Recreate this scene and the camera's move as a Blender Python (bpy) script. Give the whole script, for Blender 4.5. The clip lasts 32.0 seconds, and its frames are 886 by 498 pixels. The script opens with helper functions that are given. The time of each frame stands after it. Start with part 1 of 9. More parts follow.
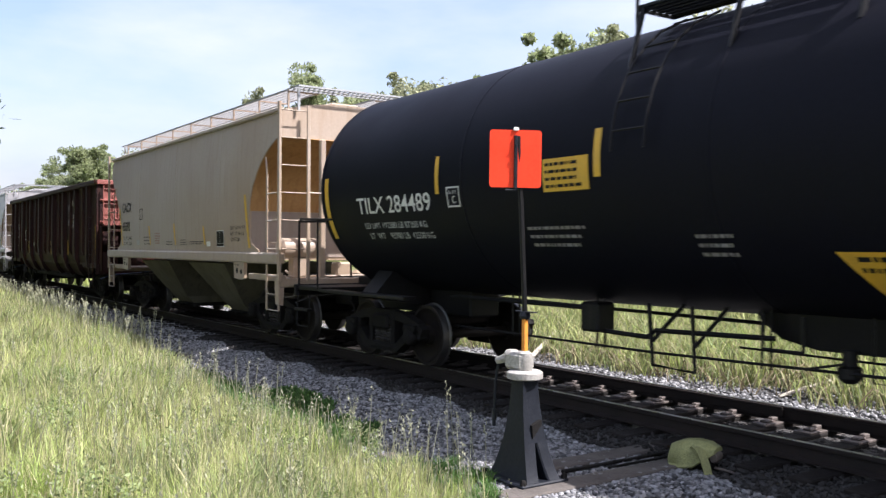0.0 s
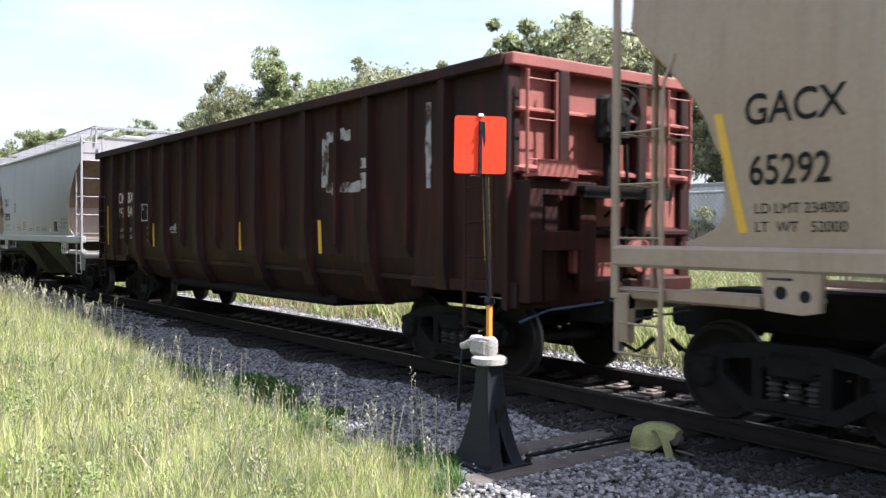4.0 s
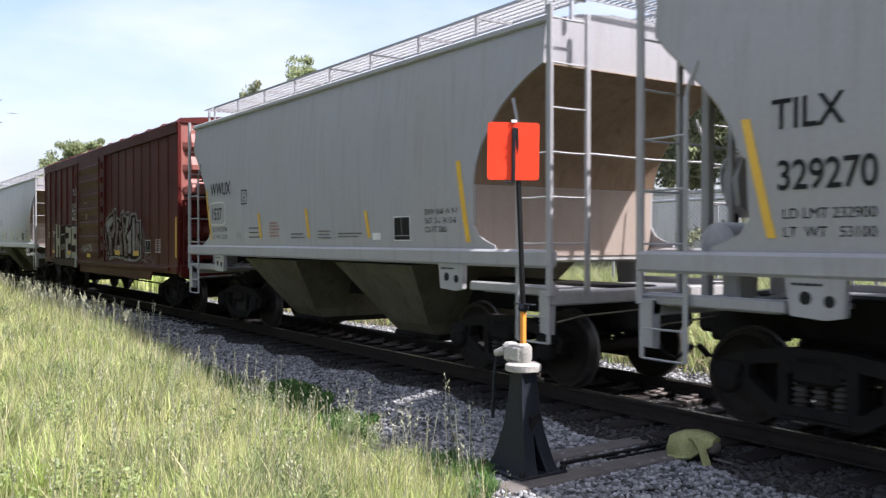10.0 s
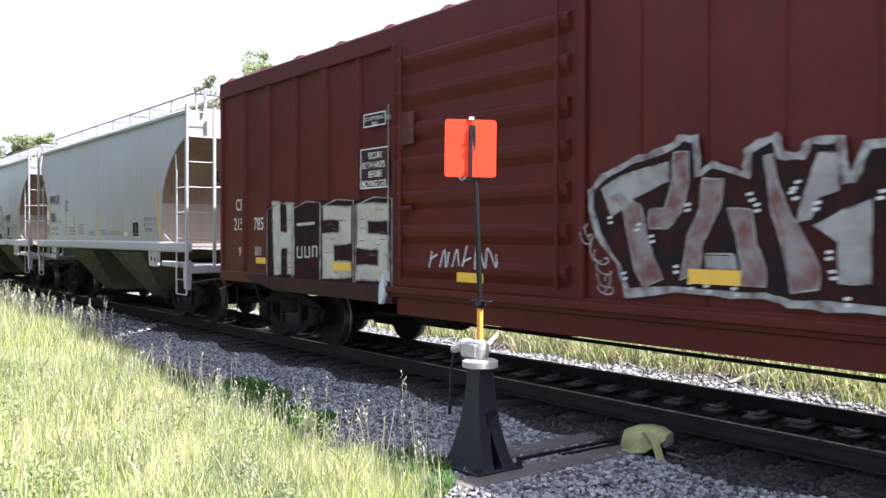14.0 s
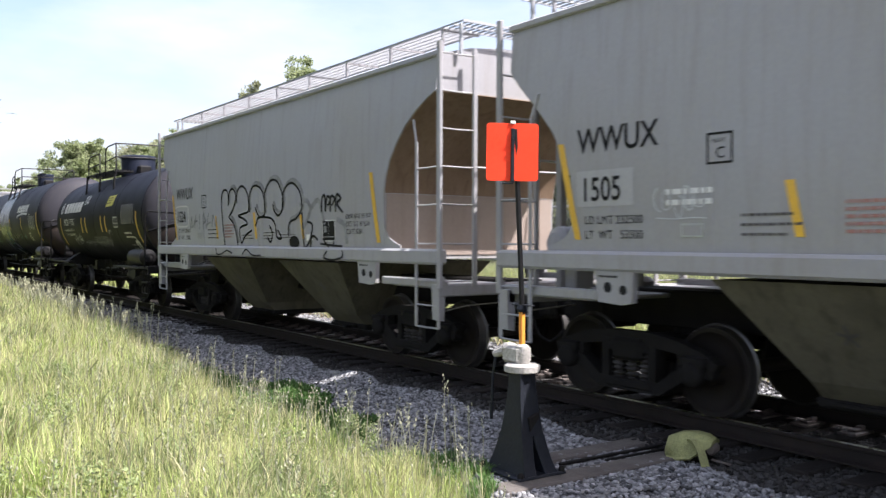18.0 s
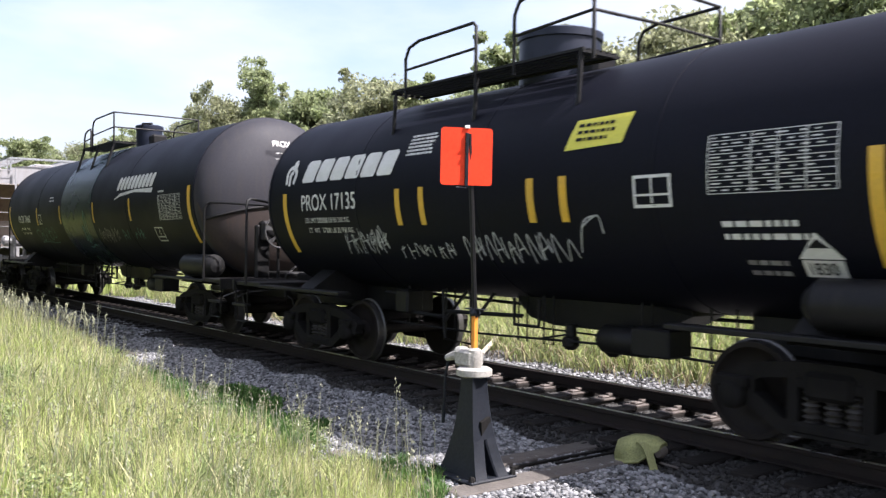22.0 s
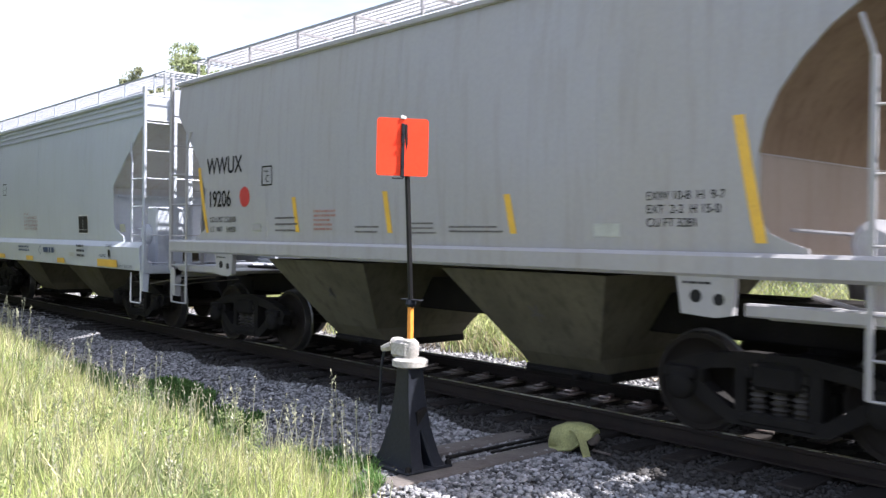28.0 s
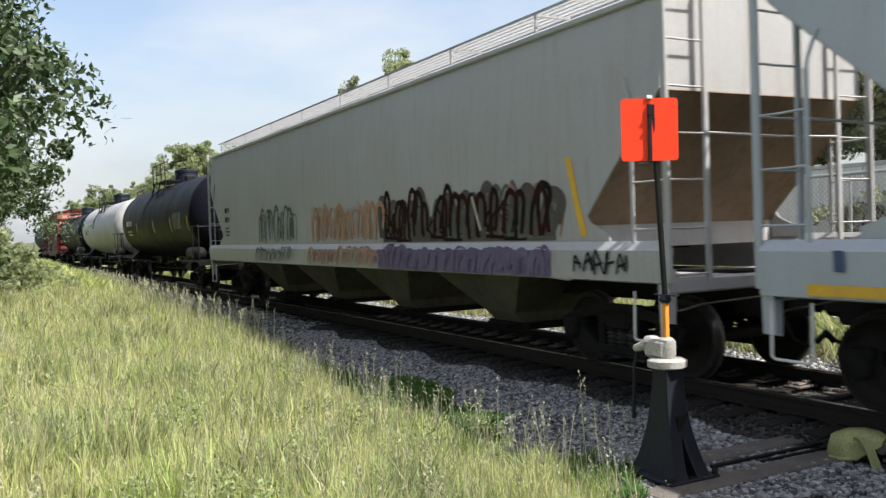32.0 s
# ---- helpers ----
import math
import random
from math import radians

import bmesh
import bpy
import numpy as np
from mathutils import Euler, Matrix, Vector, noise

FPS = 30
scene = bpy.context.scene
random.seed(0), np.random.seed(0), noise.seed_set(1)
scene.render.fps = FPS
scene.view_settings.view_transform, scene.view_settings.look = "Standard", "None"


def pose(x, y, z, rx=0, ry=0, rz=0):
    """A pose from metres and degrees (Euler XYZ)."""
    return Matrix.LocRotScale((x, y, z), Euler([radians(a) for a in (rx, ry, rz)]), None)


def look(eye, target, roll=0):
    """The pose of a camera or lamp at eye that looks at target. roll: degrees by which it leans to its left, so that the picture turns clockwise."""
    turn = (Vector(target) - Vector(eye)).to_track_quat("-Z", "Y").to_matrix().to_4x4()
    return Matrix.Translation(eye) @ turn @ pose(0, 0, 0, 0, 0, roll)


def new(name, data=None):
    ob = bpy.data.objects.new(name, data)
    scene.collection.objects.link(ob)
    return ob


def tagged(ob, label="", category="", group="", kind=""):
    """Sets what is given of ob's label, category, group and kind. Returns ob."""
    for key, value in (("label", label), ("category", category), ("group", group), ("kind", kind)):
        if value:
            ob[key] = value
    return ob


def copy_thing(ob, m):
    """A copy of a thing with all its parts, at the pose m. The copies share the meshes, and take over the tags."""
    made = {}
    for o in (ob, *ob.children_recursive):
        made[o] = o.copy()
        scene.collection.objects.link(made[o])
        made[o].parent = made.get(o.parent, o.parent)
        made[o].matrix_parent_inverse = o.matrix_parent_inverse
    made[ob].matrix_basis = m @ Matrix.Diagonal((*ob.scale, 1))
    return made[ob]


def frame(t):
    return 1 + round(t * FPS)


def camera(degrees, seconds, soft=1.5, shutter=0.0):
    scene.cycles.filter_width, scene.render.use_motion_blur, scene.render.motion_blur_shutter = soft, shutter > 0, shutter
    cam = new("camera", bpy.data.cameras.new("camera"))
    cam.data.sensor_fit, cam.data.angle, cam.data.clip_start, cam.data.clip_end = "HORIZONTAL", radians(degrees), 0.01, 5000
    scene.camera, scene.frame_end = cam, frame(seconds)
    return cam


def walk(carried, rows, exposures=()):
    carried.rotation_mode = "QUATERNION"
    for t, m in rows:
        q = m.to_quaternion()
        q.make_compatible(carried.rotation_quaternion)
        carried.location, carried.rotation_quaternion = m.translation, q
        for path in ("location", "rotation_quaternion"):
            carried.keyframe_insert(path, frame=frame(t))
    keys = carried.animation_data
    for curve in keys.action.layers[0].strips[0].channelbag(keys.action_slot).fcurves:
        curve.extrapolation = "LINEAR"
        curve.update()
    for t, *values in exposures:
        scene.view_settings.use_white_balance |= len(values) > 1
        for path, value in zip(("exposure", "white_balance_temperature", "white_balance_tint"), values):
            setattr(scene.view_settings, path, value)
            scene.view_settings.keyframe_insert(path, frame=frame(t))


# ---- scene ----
# ---- camera and its path: seconds, place, tilt, heading, roll ----
PATH = [
    (0, 0.000, -8.025, 1.760, 89.92, 55.63, 0.26),
    (0.5, 0.000, -8.025, 1.760, 89.65, 55.26, 0.23),
    (1, 0.000, -8.025, 1.760, 89.63, 54.84, 0.22),
    (1.5, 0.000, -8.025, 1.760, 89.26, 54.11, 0.27),
    (2, 0.000, -8.025, 1.760, 89.13, 53.51, -0.03),
    (2.5, 0.000, -8.025, 1.760, 89.23, 52.94, -0.05),
    (3, 0.000, -8.025, 1.760, 89.30, 53.26, 0.21),
    (3.5, 0.000, -8.025, 1.760, 89.01, 53.50, 0.16),
    (4, 0.000, -8.025, 1.760, 89.02, 53.34, 0.28),
    (4.5, 0.000, -8.025, 1.760, 89.07, 52.94, 0.20),
    (6.5, 0.000, -8.025, 1.760, 88.97, 50.63, 0.24),
    (7, 0.000, -8.025, 1.760, 89.02, 50.55, 0.01),
    (7.5, 0.000, -8.025, 1.760, 89.13, 52.52, -0.05),
    (8, 0.000, -8.025, 1.760, 88.91, 54.82, -0.18),
    (8.5, 0.000, -8.025, 1.760, 89.19, 55.87, 0.35),
    (9, 0.000, -8.025, 1.760, 89.68, 55.87, 0.39),
    (9.5, 0.000, -8.025, 1.760, 89.58, 55.28, 0.29),
    (10, 0.000, -8.025, 1.760, 89.45, 55.51, 0.02),
    (10.5, 0.000, -8.025, 1.760, 89.55, 55.73, 0.27),
    (11, 0.000, -8.025, 1.760, 89.57, 57.20, -0.19),
    (11.5, 0.000, -8.025, 1.760, 89.54, 58.10, 0.26),
    (12, 0.000, -8.025, 1.760, 89.22, 57.00, 0.11),
    (12.5, 0.000, -8.025, 1.760, 89.01, 56.05, 0.05),
    (13, 0.000, -8.025, 1.760, 88.96, 54.79, 0.19),
    (13.5, 0.000, -8.025, 1.760, 89.00, 53.60, 0.27),
    (14, 0.000, -8.025, 1.760, 89.25, 52.73, 0.15),
    (14.5, 0.000, -8.025, 1.760, 89.39, 52.66, 0.01),
    (15, 0.000, -8.025, 1.760, 89.13, 53.48, 0.02),
    (15.5, 0.000, -8.025, 1.760, 89.21, 54.08, 0.05),
    (17.5, 0.000, -8.025, 1.760, 89.62, 54.34, 0.43),
    (18, 0.000, -8.025, 1.760, 89.50, 55.44, 0.10),
    (18.5, 0.000, -8.025, 1.760, 89.28, 55.93, 0.04),
    (19, 0.000, -8.025, 1.760, 89.50, 55.41, 0.20),
    (19.5, 0.000, -8.025, 1.760, 89.34, 55.34, 0.54),
    (20, 0.000, -8.025, 1.760, 89.57, 55.44, 0.61),
    (20.5, 0.000, -8.025, 1.760, 89.63, 55.22, 0.65),
    (21, 0.000, -8.025, 1.760, 89.63, 54.75, 0.44),
    (21.5, 0.000, -8.025, 1.760, 89.80, 54.10, 0.74),
    (22, 0.000, -8.025, 1.760, 89.76, 52.42, 0.66),
    (22.5, 0.000, -8.025, 1.760, 89.70, 52.03, 0.24),
    (23, 0.000, -8.025, 1.760, 89.42, 52.25, 0.59),
    (23.5, 0.000, -8.025, 1.760, 89.42, 51.08, 0.60),
    (24, 0.000, -8.025, 1.760, 89.50, 50.92, 0.74),
    (24.5, 0.000, -8.025, 1.760, 89.23, 51.18, 0.67),
    (26.5, 0.000, -8.025, 1.760, 88.94, 51.91, 0.38),
    (27, 0.000, -8.025, 1.760, 88.96, 51.01, 0.74),
    (27.5, 0.000, -8.025, 1.760, 89.12, 49.10, 1.15),
    (28, 0.000, -8.025, 1.760, 89.21, 48.26, 0.71),
    (28.5, 0.000, -8.025, 1.760, 89.16, 48.63, 0.27),
    (29, 0.000, -8.025, 1.760, 88.81, 45.89, 0.75),
    (29.5, 0.000, -8.025, 1.760, 88.48, 43.62, 0.48),
    (30, -0.026, -7.979, 1.753, 88.60, 47.14, 0.50),
    (30.5, -0.049, -7.943, 1.746, 88.32, 52.19, 1.08),
    (31, -0.170, -7.902, 1.727, 88.69, 57.70, 0.48),
    (31.5, -0.428, -7.969, 1.782, 88.89, 60.39, -2.98),
    (32, -0.511, -7.994, 1.775, 88.87, 61.94, -1.92),
]
cam = camera(53.3, 32.0, soft=1.4, shutter=0.25)
walk(cam, [(t, pose(x, y, z, rx, 0, rz) @ pose(0, 0, 0, 0, 0, roll)) for t, x, y, z, rx, rz, roll in PATH],
     exposures=[(t, e, k, 18.0 if t < 30.2 else 10.0) for t, e, k in ((0, 1.0, 6100), (2, 1.1, 6100), (4, 1.25, 6030), (5.5, 1.6, 5900), (7, 1.72, 5900), (8, 1.4, 6000), (9, 1.1, 6100), (11, 1.05, 6100), (12, 1.15, 6100), (13, 1.5, 5930), (14, 1.8, 5930), (15, 1.78, 5930), (16.5, 1.4, 6200), (18, 1.2, 6200), (20, 1.1, 6200), (23, 1.2, 6200), (25, 1.3, 6200), (27, 1.5, 6080), (28, 1.5, 6080), (29, 1.55, 6080), (30, 1.62, 6080), (30.5, 1.27, 6080), (31, 0.95, 6400), (32, 0.8, 6480))])

# how far the train has rolled along the track, seconds and metres
ROLLED = [(0, 5.40), (1, 10.47), (2, 15.48), (3, 20.76), (4, 25.97), (6.5, 38.76), (8, 46.45), (9, 51.62), (10, 56.89), (11, 62.14), (12, 67.37), (13, 72.52), (14, 77.62), (15, 82.69), (17.5, 95.44), (19, 103.15), (20, 108.40), (21, 113.62), (22, 118.85), (23, 124.14), (24, 129.45), (26.5, 142.57), (28, 150.36), (29, 155.58), (30, 160.80), (31, 165.95), (31.5, 168.42), (32, 170.95)]


def rolled(t):
    return float(np.interp(t, [a for a, b in ROLLED], [b for a, b in ROLLED]))


# ---- world and sun ----
TO_SUN = Vector((0.6, 0.43, 1.0)).normalized()
world = bpy.data.worlds.new("sky")
scene.world = world
world.use_nodes = True
wn = world.node_tree
sky = wn.nodes.new("ShaderNodeTexSky")
sky.sky_type = "NISHITA"
sky.sun_disc = False
sky.sun_elevation = math.asin(TO_SUN.z)
sky.sun_rotation = math.atan2(TO_SUN.x, TO_SUN.y)
sky.air_density, sky.dust_density, sky.ozone_density = 1.0, 4.0, 1.0
# thin white summer cloud over the haze
wco = wn.nodes.new("ShaderNodeTexCoord")
wmap = wn.nodes.new("ShaderNodeMapping")
wmap.inputs["Scale"].default_value = (1.0, 1.0, 3.2)
wn.links.new(wco.outputs["Generated"], wmap.inputs["Vector"])
cloud = wn.nodes.new("ShaderNodeTexNoise")
cloud.inputs["Scale"].default_value, cloud.inputs["Detail"].default_value, cloud.inputs["Roughness"].default_value = 2.6, 7.0, 0.55
wn.links.new(wmap.outputs[0], cloud.inputs["Vector"])
veil = wn.nodes.new("ShaderNodeMapRange")
veil.inputs["From Min"].default_value, veil.inputs["From Max"].default_value = 0.36, 0.72
veil.inputs["To Min"].default_value, veil.inputs["To Max"].default_value = 0.12, 0.85
wn.links.new(cloud.outputs[0], veil.inputs["Value"])
wmix = wn.nodes.new("ShaderNodeMix")
wmix.data_type = "RGBA"
wmix.inputs[7].default_value = (3.6, 3.75, 3.9, 1)
wn.links.new(veil.outputs[0], wmix.inputs["Factor"])
wn.links.new(sky.outputs[0], wmix.inputs[6])
wn.links.new(wmix.outputs[2], wn.nodes["Background"].inputs[0])
wn.nodes["Background"].inputs[1].default_value = 0.145
sun = new("sun", bpy.data.lights.new("sun", "SUN"))
sun.data.energy, sun.data.angle, sun.data.color = 5.7, radians(0.53), (1.0, 0.965, 0.90)
sun.matrix_world = look(TO_SUN * 50, (0, 0, 0))


# ---- materials ----
def mat(name, base, other=None, rough=0.6, metal=0.0, scale=3.0, fine=40.0, mixing=0.5, bump=0.15, streak=None,
        streak_amount=0.4, dist=0.02, spread=0.0, island=False, coat=0.0, translucent=0.0, contrast=0.25, speckle=0.12, spec=0.5, sky_sheen=0.0):
    """A surface: two colours mixed by large noise, darkened by fine grain, with vertical streaks and fine relief."""
    m = bpy.data.materials.new(name)
    m.use_nodes = True
    nt = m.node_tree
    nd, ln = nt.nodes, nt.links
    b = nd["Principled BSDF"]
    co = nd.new("ShaderNodeTexCoord")
    other = other or tuple(c * 0.75 for c in base)

    def noise_of(sc, detail=4, vec=None):
        n = nd.new("ShaderNodeTexNoise")
        n.inputs["Scale"].default_value = sc
        n.inputs["Detail"].default_value = detail
        ln.new(vec or co.outputs["Object"], n.inputs["Vector"])
        return n

    def mixed(fac, a, c):
        n = nd.new("ShaderNodeMix")
        n.data_type = "RGBA"
        if isinstance(fac, float):
            n.inputs["Factor"].default_value = fac
        else:
            ln.new(fac, n.inputs["Factor"])
        for s, v in ((n.inputs[6], a), (n.inputs[7], c)):
            if isinstance(v, tuple):
                s.default_value = (*v, 1)
            else:
                ln.new(v, s)
        return n.outputs[2]

    def ramp(src, lo, hi):
        r = nd.new("ShaderNodeMapRange")
        r.inputs["From Min"].default_value, r.inputs["From Max"].default_value = lo, hi
        ln.new(src, r.inputs["Value"])
        return r.outputs[0]

    big = noise_of(scale, 5)
    col = mixed(ramp(big.outputs[0], mixing - contrast, mixing + contrast), base, other)
    if streak:
        mp = nd.new("ShaderNodeMapping")
        mp.inputs["Scale"].default_value = (4.0, 4.0, 0.35)
        ln.new(co.outputs["Object"], mp.inputs["Vector"])
        s = noise_of(2.2, 6, mp.outputs[0])
        mul = nd.new("ShaderNodeMath")
        mul.operation = "MULTIPLY"
        mul.inputs[1].default_value = streak_amount
        ln.new(ramp(s.outputs[0], 0.5, 0.75), mul.inputs[0])
        col = mixed(mul.outputs[0], col, streak)
    small = noise_of(fine, 3)
    grain = nd.new("ShaderNodeMath")
    grain.operation = "MULTIPLY"
    grain.inputs[1].default_value = speckle * 2
    ln.new(ramp(small.outputs[0], 0.35, 0.75), grain.inputs[0])
    col = mixed(grain.outputs[0], col, tuple(c * 0.35 for c in base))
    if spread or island:
        hs = nd.new("ShaderNodeHueSaturation")
        if island:
            g = nd.new("ShaderNodeNewGeometry")
            rnd = g.outputs["Random Per Island"]
        else:
            oi = nd.new("ShaderNodeObjectInfo")
            rnd = oi.outputs["Random"]
        mr = nd.new("ShaderNodeMapRange")
        mr.inputs["To Min"].default_value, mr.inputs["To Max"].default_value = 1 - spread, 1 + spread
        ln.new(rnd, mr.inputs["Value"])
        ln.new(mr.outputs[0], hs.inputs["Value"])
        ln.new(col, hs.inputs["Color"])
        col = hs.outputs[0]
    ln.new(col, b.inputs["Base Color"])
    rr = nd.new("ShaderNodeMapRange")
    rr.inputs["To Min"].default_value, rr.inputs["To Max"].default_value = max(rough - 0.1, 0.05), min(rough + 0.12, 1.0)
    ln.new(big.outputs[0], rr.inputs["Value"])
    ln.new(rr.outputs[0], b.inputs["Roughness"])
    b.inputs["Metallic"].default_value = metal
    b.inputs["Specular IOR Level"].default_value = spec
    b.inputs["Coat Weight"].default_value = coat
    # a bluish sheen that stands in for reflected sky at flat angles
    b.inputs["Sheen Weight"].default_value = sky_sheen
    b.inputs["Sheen Roughness"].default_value = 0.45
    b.inputs["Sheen Tint"].default_value = (0.9, 0.95, 1.0, 1)
    if bump:
        bp = nd.new("ShaderNodeBump")
        bp.inputs["Strength"].default_value = bump
        bp.inputs["Distance"].default_value = dist
        ln.new(small.outputs[0], bp.inputs["Height"])
        ln.new(bp.outputs[0], b.inputs["Normal"])
    if translucent:
        tr = nd.new("ShaderNodeBsdfTranslucent")
        ln.new(col, tr.inputs["Color"])
        mx = nd.new("ShaderNodeMixShader")
        mx.inputs[0].default_value = translucent
        ln.new(b.outputs[0], mx.inputs[1])
        ln.new(tr.outputs[0], mx.inputs[2])
        ln.new(mx.outputs[0], nd["Material Output"].inputs[0])
    return m


